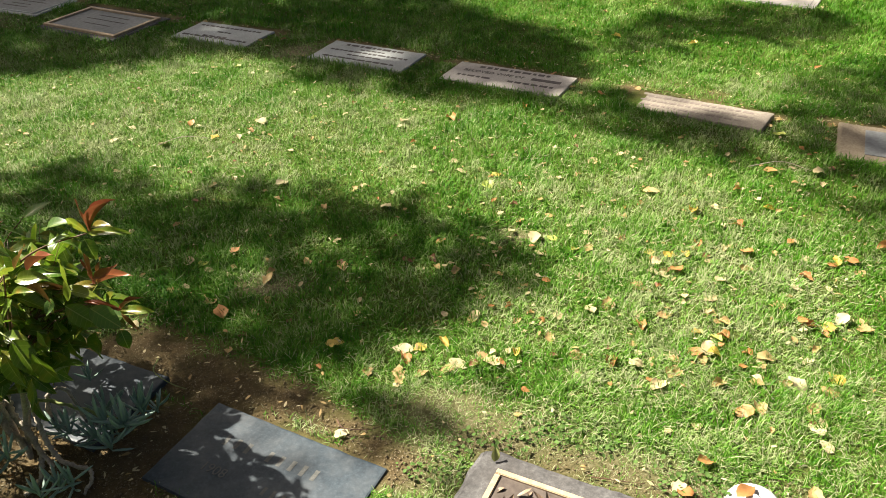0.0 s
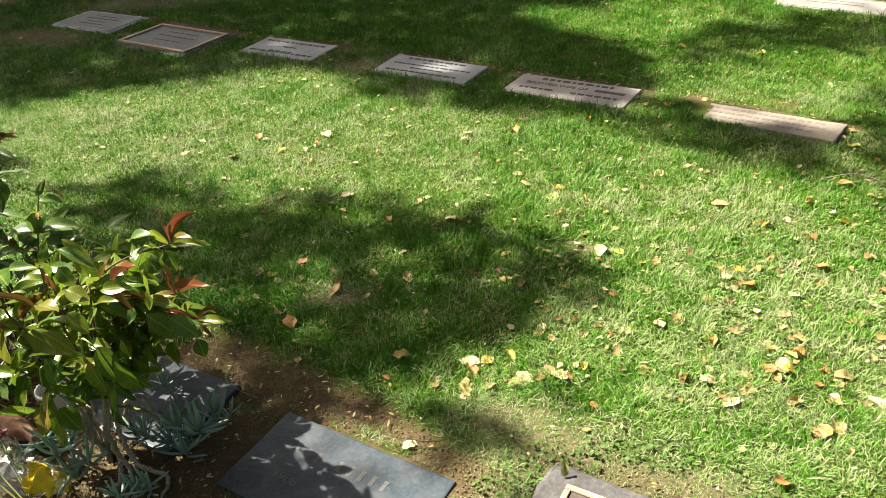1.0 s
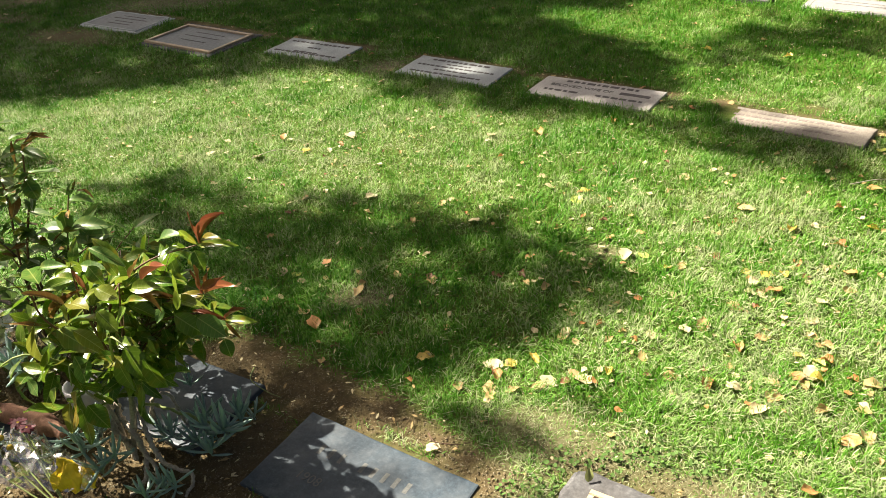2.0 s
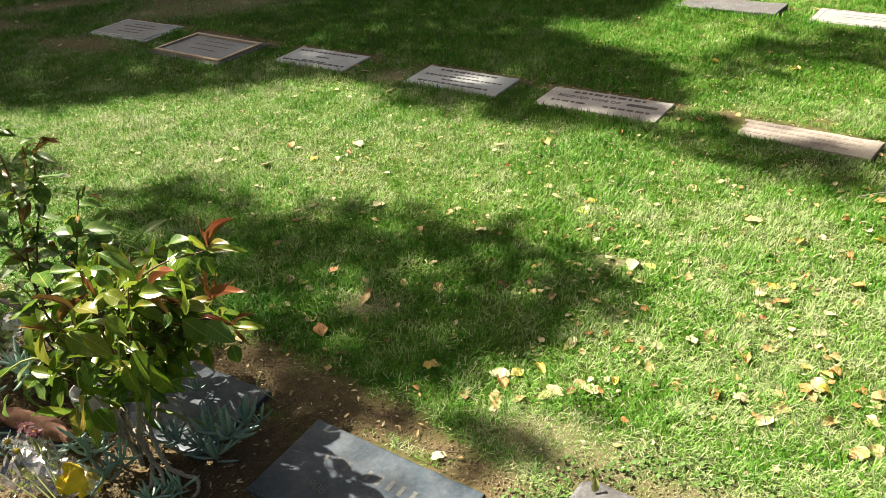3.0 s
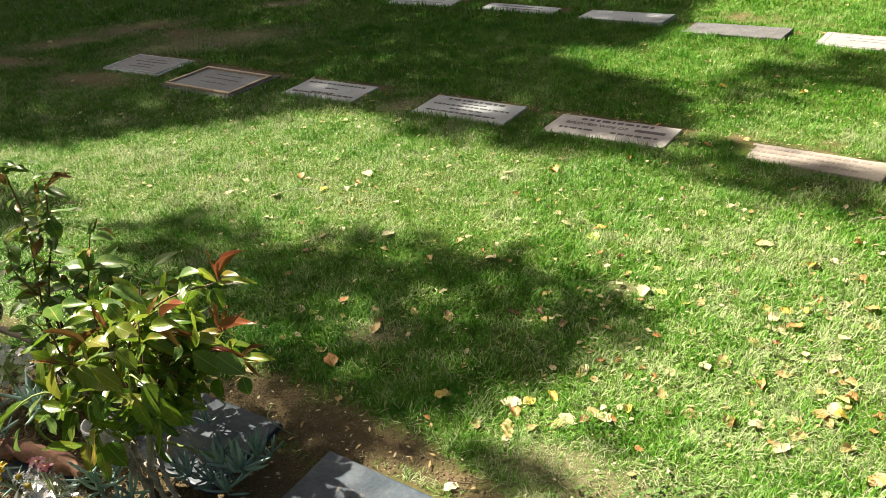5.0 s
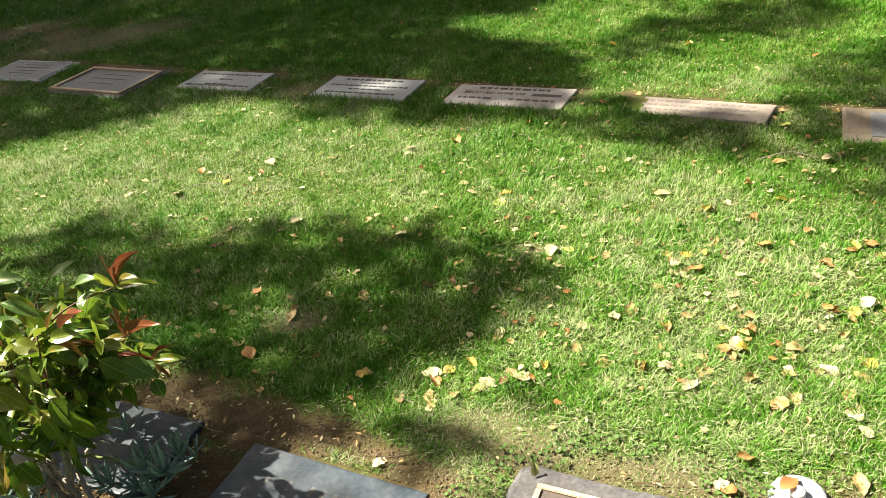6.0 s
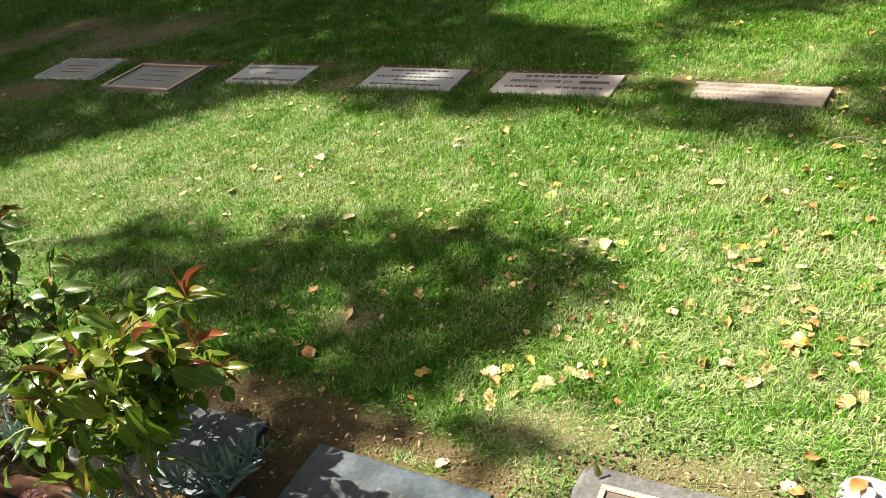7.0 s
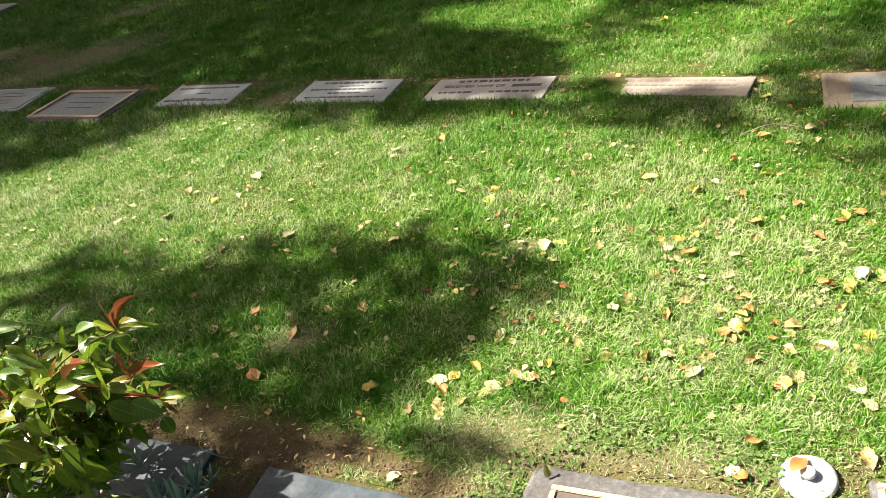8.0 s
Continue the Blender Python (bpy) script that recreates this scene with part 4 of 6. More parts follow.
def build_fallen_leaves():
    rnd = random.Random(5)

    def shapes(name, mat, seed):
        out = []
        for k in range(7):
            out.append(leaf_mesh(name, 0.08, rnd.uniform(0.045, 0.066), mat, fold=rnd.uniform(0.0, 0.25), curl=rnd.uniform(-0.5, 0.6), wave=rnd.uniform(0.04, 0.11),
                                 seed=seed + k, point=rnd.uniform(0.65, 1.0), lobes=rnd.uniform(0.03, 0.16), roll=rnd.choice((0.0, 0.3, 0.8)), centred=True, along=10, across=6, crumple=rnd.uniform(0.002, 0.006)))
        return out

    def lie(x, y, size, lift):
        z = float(ground_height(np.array([x]), np.array([y]))[0]) + lift * (1 - 0.8 * float(bareness(np.array([x]), np.array([y]))[0]))
        return pose(x, y, z, rnd.uniform(-9, 9), rnd.uniform(-9, 9), rnd.uniform(0, 360)) @ Matrix.Scale(size * 0.68 / 0.08, 4)

    def strew(rows, made, label, lift=0.004):
        for x, y, size in rows:
            ob = new("fallen_leaf", rnd.choice(made))
            ob.matrix_basis = lie(x, y, size, lift)
            tagged(ob, label, "fallen leaf", "fallen leaves on the lawn")

    def join(name, label, lots):
        """Many small leaves in one mesh: lots of rows, leaf shapes and height over the soil."""
        verts, faces, slots, mats = [], [], [], []
        for rows, made, lift in lots:
            mats.append(made[0].materials[0])
            for x, y, size in rows:
                me, m, first = rnd.choice(made), lie(x, y, size, lift), len(verts)
                verts += [m @ v.co for v in me.vertices]
                faces += [[first + k for k in f.vertices] for f in me.polygons]
                slots += [len(mats) - 1] * len(me.polygons)
        me = mesh_from(name, verts, faces)
        for mat in mats:
            me.materials.append(mat)
        me.polygons.foreach_set("material_index", slots)
        tagged(new(name, me), label, "leaf litter", kind="stuff")

    pale = shapes("fallen_leaf", DRY_PALE, 10)
    tan = shapes("fallen_leaf", DRY_TAN, 20)
    orange = shapes("fallen_leaf", DRY_ORANGE, 30)
    yellow = shapes("fallen_leaf", DRY_YELLOW, 40)
    dark = shapes("fallen_leaf", DRY_DARK, 50)
    lime = shapes("fallen_leaf", DRY_LIME, 60)
    for rows in (PALE_NEAR, PALE_MID, PALE_FAR):
        strew(rows, pale, "pale dry curled leaf lying on grass")
    for rows in (TAN_NEAR, TAN_FAR):
        strew(rows, tan, "tan dry curled leaf lying on grass")
    strew(ORANGE, orange, "orange brown fallen leaf lying on grass")
    strew(YELLOW, yellow, "yellow fallen leaf lying on grass")
    strew(DARK, dark, "dark brown curled leaf lying on grass")
    strew(LIME, lime, "yellow green fallen leaf lying on grass")
    # further leaves over the far lawn
    far = []
    while len(far) < 70:
        x, y = rnd.uniform(-5.5, 2.6), rnd.uniform(3.9, 8.0)
        if x > -(0.9 * y + 0.3) and x < 0.45 * y + 0.5 and off_stones(np.array([x]), np.array([y]))[0]:
            if rnd.random() < (1.0 if x > 0.3 else 0.55):
                far.append((x, y, rnd.uniform(0.04, 0.08)))
    # smaller pieces over the sunny lawn
    pieces = []
    while len(pieces) < 96:
        x, y = rnd.uniform(-0.3, 1.7), rnd.uniform(1.5, 3.3)
        if x < 0.5 * y + 0.3 and (x > 0.1 or rnd.random() < 0.4) and off_stones(np.array([x]), np.array([y]))[0]:
            pieces.append((x, y, rnd.uniform(0.028, 0.055)))
    # crumbled leaves, strewn thinly over the middle of the lawn
    other = random.Random(6)
    bits = []
    while len(bits) < 190:
        x, y = other.uniform(-2.6, 1.9), other.uniform(1.75, 4.3)
        if -0.8 * y < x < 0.5 * y + 0.3 and off_stones(np.array([x]), np.array([y]))[0]:
            bits.append((x, y, other.uniform(0.022, 0.05)))
    join("leaf_litter", "far and broken dry leaves strewn over the lawn",
         [(far[:40], pale, 0.004), (far[40:62], tan, 0.004), (far[62:], orange, 0.004),
          (pieces[:28], pale, 0.008), (pieces[28:56], tan, 0.008), (pieces[56:84], orange, 0.008), (pieces[84:], dark, 0.008),
          (bits[:80], pale, 0.008), (bits[80:150], tan, 0.008), (bits[150:], dark, 0.006)])
    # more leaves on the sunny side
    heap = []
    while len(heap) < 46:
        x, y = rnd.uniform(0.72, 1.55), rnd.uniform(1.36, 2.45)
        if x < 0.5 * y + 0.35 and off_stones(np.array([x]), np.array([y]))[0] and math.hypot(x - 0.845, y - 1.284) > 0.10:
            heap.append((x, y, rnd.uniform(0.05, 0.088)))
    strew(heap[:14], pale, "pale dry curled leaf lying on grass")
    strew(heap[14:30], tan, "tan dry curled leaf lying on grass")
    strew(heap[30:40], orange, "orange brown fallen leaf lying on grass")
    strew(heap[40:], yellow, "yellow fallen leaf lying on grass")
    # litter caught along the edges of the markers
    edge = []
    for key, us in (("C", (-0.27, 0.29)), ("D", (-0.30,)), ("E", (-0.31, 0.345)), ("F", (0.345, 0.36, -0.33)), ("G", (-0.35, -0.36, -0.345)), ("K", (0.36,)), ("L", (-0.36,))):
        cx, cy, turn, w, d, h = STONES[key]
        for u in us:
            v = d / 2 + 0.01 if abs(u) < w / 2 else rnd.uniform(-d / 2, d / 2)
            c, s = math.cos(radians(turn)), math.sin(radians(turn))
            edge.append((cx + c * u - s * v, cy + s * u + c * v, rnd.uniform(0.045, 0.075)))
    strew(edge, tan, "tan dry curled leaf beside a grave marker")
    # single leaves on stone
    bits = new("fallen_leaf", leaf_mesh("fallen_leaf", 0.05, 0.030, DRY_OLIVE, fold=0.5, curl=0.3, seed=71))
    bits.matrix_basis = aim((0.232, 1.372, STONES["R"][5] + 0.002), (0.05, 0.45, 0.9), 0.4, 0.75)
    tagged(bits, "small olive green leaf standing on concrete", "fallen leaf", "fallen leaves on the lawn")


build_fallen_leaves()


def scatter_bits(name, label, category, spots, size, mat, seed, flat=True, lift=0.004, wide=0.07):
    """Tiny litter, joined: slivers or crumbs of the given size at the given places."""
    rs = np.random.RandomState(seed)
    x, y = spots
    n = len(x)
    z = ground_height(x, y) + lift * rs.rand(n)
    a = rs.uniform(0, 2 * np.pi, n)
    if flat:
        ln, wd = size * rs.uniform(0.4, 1.4, n), size * wide * rs.uniform(0.6, 1.6, n)
        dx, dy = np.cos(a), np.sin(a)
        tilt = rs.uniform(-0.35, 0.35, n) * ln
        v = np.empty((n, 6, 3))
        bow = rs.uniform(0.0, 0.35, n) * wd
        rim = ((-0.5, 0.0, 0.0), (-0.12, -0.5, 1.0), (-0.12, 0.5, 1.0), (0.22, -0.36, 0.8), (0.22, 0.36, 0.8), (0.5, 0.0, 0.0))
        for k, (s, w, q) in enumerate(rim):
            s2, w2 = s * rs.uniform(0.8, 1.2, n), w * rs.uniform(0.6, 1.3, n)
            v[:, k] = np.stack([x + dx * ln * s2 - dy * wd * w2, y + dy * ln * s2 + dx * wd * w2, z + 0.003 + np.abs(tilt) / 2 + tilt * s + bow * q], 1)
        base = np.arange(n)[:, None] * 6
        me = strips_mesh(name, v.reshape(-1, 3), base + np.array([[1, 3, 4, 2]]), np.concatenate([base + np.array([[0, 1, 2]]), base + np.array([[3, 5, 4]])]))
    else:
        r = size * (0.2 + 1.3 * rs.rand(n) ** 3)
        v = np.empty((n, 6, 3))
        for k, d in enumerate(((1, 0, 0), (0, 1, 0), (-1, 0, 0), (0, -1, 0), (0, 0, 0.8), (0, 0, -0.5))):
            j = rs.uniform(0.6, 1.3, (n, 3))
            c, s = np.cos(a), np.sin(a)
            v[:, k] = np.stack([x + r * (c * d[0] - s * d[1]) * j[:, 0], y + r * (s * d[0] + c * d[1]) * j[:, 1], z + r * d[2] * j[:, 2] + 0.3 * r], 1)
        base = np.arange(n)[:, None] * 6
        tri = np.concatenate([base + np.array([[i, (i + 1) % 4, 4]]) for i in range(4)] + [base + np.array([[(i + 1) % 4, i, 5]]) for i in range(4)])
        me = strips_mesh(name, v.reshape(-1, 3), np.zeros((0, 4), int), tri)
    me.materials.append(mat)
    tagged(new(name, me), label, category, kind="stuff")


def spots_where(n, seed, weight, x0=-2.2, x1=1.4, y0=1.0, y1=3.4):
    rs = np.random.RandomState(seed)
    x, y = rs.uniform(x0, x1, n), rs.uniform(y0, y1, n)
    keep = (rs.rand(n) < weight(x, y)) & off_stones(x, y)
    return x[keep], y[keep]


scatter_bits("straw", "dry straw and thatch strewn on soil and lawn", "straw",
             spots_where(70000, 41, lambda x, y: np.clip(0.05 + 0.75 * bareness(x, y) + 0.55 * thinness(x, y), 0, 1)), 0.008, STRAW, 42, lift=0.010)
scatter_bits("soil_crumbs", "brown soil crumbs on the bare bed", "soil",
             spots_where(70000, 43, lambda x, y: np.clip(bareness(x, y), 0, 1) * 0.9, y1=2.2), 0.0032, CLOD, 44, flat=False, lift=0.002)
scatter_bits("leaf_crumbs", "small pale leaf fragments on soil and grass", "leaf litter",
             spots_where(10000, 45, lambda x, y: 0.10 + 0.12 * (x > 0.2) + 0.35 * bareness(x, y), x0=-3.4, x1=2.2, y1=5.6), 0.016, DRY_PALE, 46, lift=0.014, wide=0.36)
scatter_bits("brown_leaf_crumbs", "small tan leaf fragments on soil and grass", "leaf litter",
             spots_where(3600, 47, lambda x, y: 0.25 + 0.2 * bareness(x, y), x0=-3.4, x1=2.2, y1=5.6), 0.020, DRY_TAN, 48, lift=0.012, wide=0.36)
scatter_bits("soil_litter", "tiny brown twig and leaf bits on bare soil", "leaf litter",
             spots_where(26000, 49, lambda x, y: 0.8 * bareness(x, y), y1=2.1), 0.009, SOIL_BIT, 50, lift=0.003, wide=0.3)


def build_clover():
    """Low round-leaved weeds in the thin turf beside the concrete marker."""
    rs = np.random.RandomState(51)
    spots = []
    for cx, cy, rx, ry, n in ((0.44, 1.50, 0.17, 0.07, 210), (0.20, 1.45, 0.14, 0.05, 90), (0.08, 1.35, 0.10, 0.05, 80), (0.72, 1.33, 0.09, 0.05, 110), (0.82, 1.40, 0.12, 0.05, 70), (0.65, 1.44, 0.16, 0.05, 70)):
        a, r = rs.uniform(0, 6.28, n), np.sqrt(rs.rand(n))
        spots.append(np.stack([cx + rx * r * np.cos(a), cy + ry * r * np.sin(a)], 1))
    xy = np.concatenate(spots)
    xy = xy[off_stones(xy[:, 0], xy[:, 1])]
    n = len(xy)
    r = rs.uniform(0.0025, 0.0065, n)
    z = ground_height(xy[:, 0], xy[:, 1]) + rs.uniform(0.004, 0.018, n)
    tx, ty = rs.uniform(-0.6, 0.6, n), rs.uniform(-0.6, 0.6, n)
    v = np.empty((n, 7, 3))
    v[:, 0] = np.stack([xy[:, 0], xy[:, 1], z - 0.25 * r], 1)
    for k in range(6):
        a = k * math.pi / 3 + xy[:, 0] * 700
        dx, dy = r * np.cos(a), r * np.sin(a)
        v[:, k + 1] = np.stack([xy[:, 0] + dx, xy[:, 1] + dy, z + tx * dx + ty * dy], 1)
    base = np.arange(n)[:, None] * 7
    tri = np.concatenate([base + np.array([[0, 1 + k, 1 + (k + 1) % 6]]) for k in range(6)])
    me = strips_mesh("clover", v.reshape(-1, 3), np.zeros((0, 4), int), tri)
    me.materials.append(CLOVER)
    tagged(new("clover", me), "low green clover weeds in thin turf", "clover", kind="stuff")


build_clover()


def twig(points, radius, material, label, seed):
    pts = bend(points, 5)
    n = len(pts)
    ob = part("twig", tube(pts, [radius * (1 - 0.6 * i / n) for i in range(n)], 5, 0.3, seed), material, smooth=True)
    tagged(ob, label, "twig", "twigs and stalks")


twig([(-0.60, 2.20, 0.02), (-0.54, 2.26, 0.04), (-0.47, 2.31, 0.045), (-0.43, 2.37, 0.035), (-0.44, 2.41, 0.02)], 0.0016, GREEN_STEM, "long pale grass stalk bent over the lawn", 1)
twig([(1.22, 3.02, 0.02), (1.36, 3.06, 0.024), (1.46, 2.99, 0.02)], 0.0022, BARK, "thin grey twig on the grass", 2)
twig([(0.47, 1.352, 0.012), (0.53, 1.345, 0.012), (0.60, 1.335, 0.016)], 0.0016, TWIG, "thin brown twig beside concrete", 3)
twig([(-0.20, 1.50, 0.02), (-0.17, 1.46, 0.03), (-0.10, 1.47, 0.02), (-0.06, 1.50, 0.02)], 0.0018, TWIG, "thin brown twig on bare soil", 4)
twig([(-0.78, 1.70, 0.03), (-0.76, 1.63, 0.045), (-0.70, 1.60, 0.03), (-0.66, 1.60, 0.012)], 0.0024, GREEN_STEM, "bent dry stalk on a slate marker", 5)
twig([(-1.35, 3.12, 0.03), (-1.25, 3.18, 0.045), (-1.12, 3.20, 0.03)], 0.002, BARK, "thin grey twig on the grass", 6)


# ---- the vase lid beside the concrete marker ----
def build_lid():
    t = thing("vase_lid", "round white weathered vase lid with a knob", "vase lid", pose(0.845, 1.284, 0.012, 3, -4, 0))
    part("disc", lathe([(0, -0.02), (0.062, -0.02), (0.066, 0.0), (0.065, 0.006), (0.058, 0.010), (0.035, 0.013), (0.0, 0.014)], 40), LID_WHITE, t, smooth=True)
    part("knob", lathe([(0.011, 0.012), (0.013, 0.018), (0.0185, 0.022), (0.0185, 0.028), (0.013, 0.032), (0.0, 0.033)], 24), LID_WHITE, t, smooth=True)
    ob = new("fallen_leaf", leaf_mesh("fallen_leaf", 0.07, 0.036, DRY_ORANGE, fold=0.2, curl=0.6, wave=0.08, seed=77, centred=True))
    ob.matrix_basis = pose(0.832, 1.309, 0.028, 8, 4, -50)
    tagged(ob, "orange brown leaf lying on a vase lid", "fallen leaf", "fallen leaves on the lawn")


build_lid()


# ---- relief on the framed plaque ----
def build_relief():
    h = STONES["R"][5] + 0.003
    rnd = random.Random(8)
    shapes = [leaf_mesh("relief_leaf", 0.055, 0.018, RELIEF_BRONZE, fold=0.5, curl=c, seed=80 + k, across=4) for k, c in enumerate((0.9, -0.8, 1.5))]
    for k in range(34):
        u, v = -0.215 + 0.0122 * k + rnd.uniform(-0.012, 0.012), 0.070 + rnd.uniform(-0.035, 0.030)
        ob = new("relief_leaf", rnd.choice(shapes))
        ob.parent = r_stone
        ob.matrix_basis = aim((u, v, h + 0.003), (rnd.uniform(-1, 1), rnd.uniform(-0.5, 1), rnd.uniform(0.0, 0.10)), rnd.uniform(-0.5, 0.5), rnd.uniform(0.55, 0.95))
    for k in range(4):
        u, v = -0.14 + 0.07 * k, 0.07 + 0.012 * (k % 2)
        pts = [(u + 0.016 * (1 - i / 26) * math.cos(i * 0.7), v + 0.016 * (1 - i / 26) * math.sin(i * 0.7), h + 0.005 + 0.0003 * i) for i in range(22)]
        part("rosette", tube(pts, [0.0035] * len(pts), 6), RELIEF_BRONZE, r_stone, smooth=True)


build_relief()


# ---- shrubs ----
def whorl(parent, tip, way, n, shapes, rnd, size=(0.8, 1.15), spread=(0.5, 1.3), back=0.05):
    """A tuft of leaves round the end of a shoot."""
    way = Vector(way).normalized()
    side = way.cross(Vector((0.2, 0.1, 1.0))).normalized()
    other = way.cross(side)
    turn = rnd.uniform(0, 6.28)
    for k in range(n):
        a = turn + k * 2.4
        open_ = rnd.uniform(*spread)
        out = (side * math.cos(a) + other * math.sin(a)) * math.sin(open_) + way * math.cos(open_)
        out.z -= rnd.uniform(0.0, 0.25)
        at = Vector(tip) - way * rnd.uniform(0.0, back)
        ob = new("leaf", rnd.choice(shapes))
        ob.parent = parent
        ob.matrix_basis = aim(at, out, rnd.uniform(-0.9, 0.9), rnd.uniform(*size))


def shoot(parent, points, radius, material, seed, name="stem"):
    pts = bend(points, 5)
    n = len(pts)
    part(name, tube(pts, [radius * (1 - 0.65 * i / (n - 1)) for i in range(n)], 6, 0.25, seed), material, parent, smooth=True)


def sprig(parent, pools, base, rnd, rows):
    """Single leaves of one shoot: foot, tip, width and kind of each."""
    for foot, tip, width, kind in rows:
        foot, tip = Vector(foot) - base, Vector(tip) - base
        way = tip - foot
        length = way.length
        way.normalize()
        face = Vector((-0.25 + rnd.uniform(-0.45, 0.45), -0.25 + rnd.uniform(-0.4, 0.4), 0.8))
        face = (face - way * face.dot(way)).normalized()
        side = way.cross(face)
        me = rnd.choice(pools[kind])
        wide = max(v.co.x for v in me.vertices) * 2
        long = max(v.co.y for v in me.vertices)
        ob = new("leaf", me)
        ob.parent = parent
        ob.matrix_basis = Matrix.Translation(foot) @ Matrix((side, way, face)).transposed().to_4x4() @ Matrix.Diagonal(((0.52 if kind in "rb" else 1.08) * width / wide, length / long, length / long, 1.0))


def build_main_shrub():
    rnd = random.Random(21)
    base = Vector((-1.02, 1.36, 0.0))
    t = thing("shrub", "glossy green shrub with red young leaves beside the grave markers", "shrub", pose(*base))
    green = [leaf_mesh("leaf", 0.108, w, SHRUB_GREEN, fold=f, curl=c, wave=v, lobes=0.03, seed=100 + i, along=10) for i, (w, f, c, v) in enumerate(((0.039, 0.25, 0.8, 0.09), (0.033, 0.45, 1.4, 0.06), (0.044, 0.15, 0.5, 0.12), (0.036, 0.6, 0.3, 0.08), (0.040, 0.1, -0.4, 0.13)))]
    lime = [leaf_mesh("leaf", 0.092, w, SHRUB_LIME, fold=f, curl=c, wave=v, lobes=0.03, seed=110 + i, along=10) for i, (w, f, c, v) in enumerate(((0.037, 0.35, 0.7, 0.09), (0.033, 0.55, 1.2, 0.06), (0.039, 0.15, -0.3, 0.12)))]
    red = [leaf_mesh("leaf", 0.066, w, SHRUB_RED, fold=f, curl=c, wave=0.05, seed=120 + i) for i, (w, f, c) in enumerate(((0.022, 0.5, 0.4), (0.026, 0.4, -0.3)))]
    knots = [Vector((-0.95, 1.36, 0.22)), Vector((-1.05, 1.32, 0.26)), Vector((-0.90, 1.30, 0.34))]
    for i, k in enumerate(knots):
        shoot(t, [(0.01 * i, -0.01 * i, -0.02), (k - base) * 0.5 + Vector((0.01, 0.015, 0.02)), k - base], 0.009, BARK, 130 + i)
    # shoot tips: place, whether the young leaves are red, how far the shoot droops
    tips = [((-0.755, 1.42, 0.655), 0, 0.4), ((-0.79, 1.30, 0.60), 0, 0.5), ((-0.82, 1.30, 0.64), 1, 0.8), ((-0.88, 1.30, 0.66), 2, 0.8),
            ((-0.93, 1.30, 0.62), 1, 0.7), ((-1.04, 1.30, 0.60), 2, 0.7), ((-1.08, 1.30, 0.53), 1, 0.4), ((-1.04, 1.29, 0.48), 2, 0.3),
            ((-0.95, 1.29, 0.46), 1, 0.2), ((-0.85, 1.29, 0.53), 0, 0.3), ((-0.76, 1.28, 0.47), 0, -0.3), ((-0.77, 1.21, 0.45), 0, -0.6),
            ((-0.82, 1.20, 0.46), 0, -0.5), ((-0.96, 1.20, 0.36), 2, -0.4), ((-0.93, 1.19, 0.30), 0, -0.6), ((-1.07, 1.20, 0.44), 0, 0.1)]
    tips += [((-1.20, 1.20, 0.37), 0, -0.1), ((-1.24, 1.24, 0.42), 0, 0.1), ((-0.86, 1.24, 0.40), 0, -0.4), ((-0.80, 1.50, 0.53), 0, 0.2),
             ((-0.88, 1.52, 0.50), 0, 0.2), ((-0.95, 1.50, 0.60), 2, 0.5), ((-0.85, 1.45, 0.58), 0, 0.4), ((-1.00, 1.48, 0.48), 0, 0.2),
             ((-1.05, 1.43, 0.62), 0, 0.5), ((-1.14, 1.26, 0.50), 0, 0.3), ((-1.02, 1.22, 0.30), 0, -0.4), ((-1.13, 1.20, 0.32), 0, -0.2),
             ((-1.18, 1.28, 0.46), 1, 0.3), ((-0.88, 1.18, 0.36), 0, -0.6), ((-0.78, 1.22, 0.40), 0, -0.6), ((-0.80, 1.20, 0.34), 0, -0.7)]
    tips += [((-0.87, 1.19, 0.28), 0, -0.7), ((-0.99, 1.24, 0.42), 0, -0.1)]
    tips += [((-0.80, 1.47, 0.60), 0, 0.2), ((-0.74, 1.45, 0.56), 0, 0.1), ((-0.72, 1.46, 0.46), 0, 0.0), ((-0.86, 1.48, 0.52), 0, 0.1), ((-0.92, 1.50, 0.56), 0, 0.2),
            ((-0.98, 1.49, 0.42), 0, 0.0), ((-1.08, 1.52, 0.50), 0, 0.1), ((-0.92, 1.46, 0.36), 0, 0.0), ((-0.86, 1.44, 0.33), 0, 0.0), ((-1.03, 1.50, 0.46), 0, 0.1), ((-0.84, 1.44, 0.42), 0, 0.0), ((-1.12, 1.50, 0.40), 0, 0.0)]
    tips += [((-0.84, 1.60, 0.42), 0, 0.1), ((-0.93, 1.64, 0.48), 0, 0.2), ((-0.98, 1.68, 0.54), 0, 0.2), ((-0.80, 1.56, 0.38), 0, 0.0), ((-0.88, 1.58, 0.34), 0, 0.0),
             ((-0.98, 1.60, 0.44), 0, 0.1), ((-1.08, 1.68, 0.48), 0, 0.2), ((-0.88, 1.64, 0.50), 0, 0.2), ((-1.03, 1.72, 0.50), 0, 0.1), ((-1.12, 1.64, 0.36), 0, 0.0),
             ((-0.92, 1.62, 0.40), 0, 0.1), ((-1.00, 1.66, 0.36), 0, 0.0)]
    for i, (tip, young, rise) in enumerate(tips):
        tip = Vector(tip) - base + Vector((-0.03, 0.14 if tip[1] < 1.40 else 0.04, -0.05))
        knot = min(knots, key=lambda k: (k - base - tip).length) - base
        way = Vector((tip.x - knot.x, tip.y - knot.y - 0.03, 0.0)).normalized() + Vector((0, 0, rise + 0.35))
        mid = knot.lerp(tip, 0.55) + Vector((0, 0, -0.02 if rise > 0 else 0.03))
        shoot(t, [knot, mid, tip], 0.0020, TWIG, 140 + i)
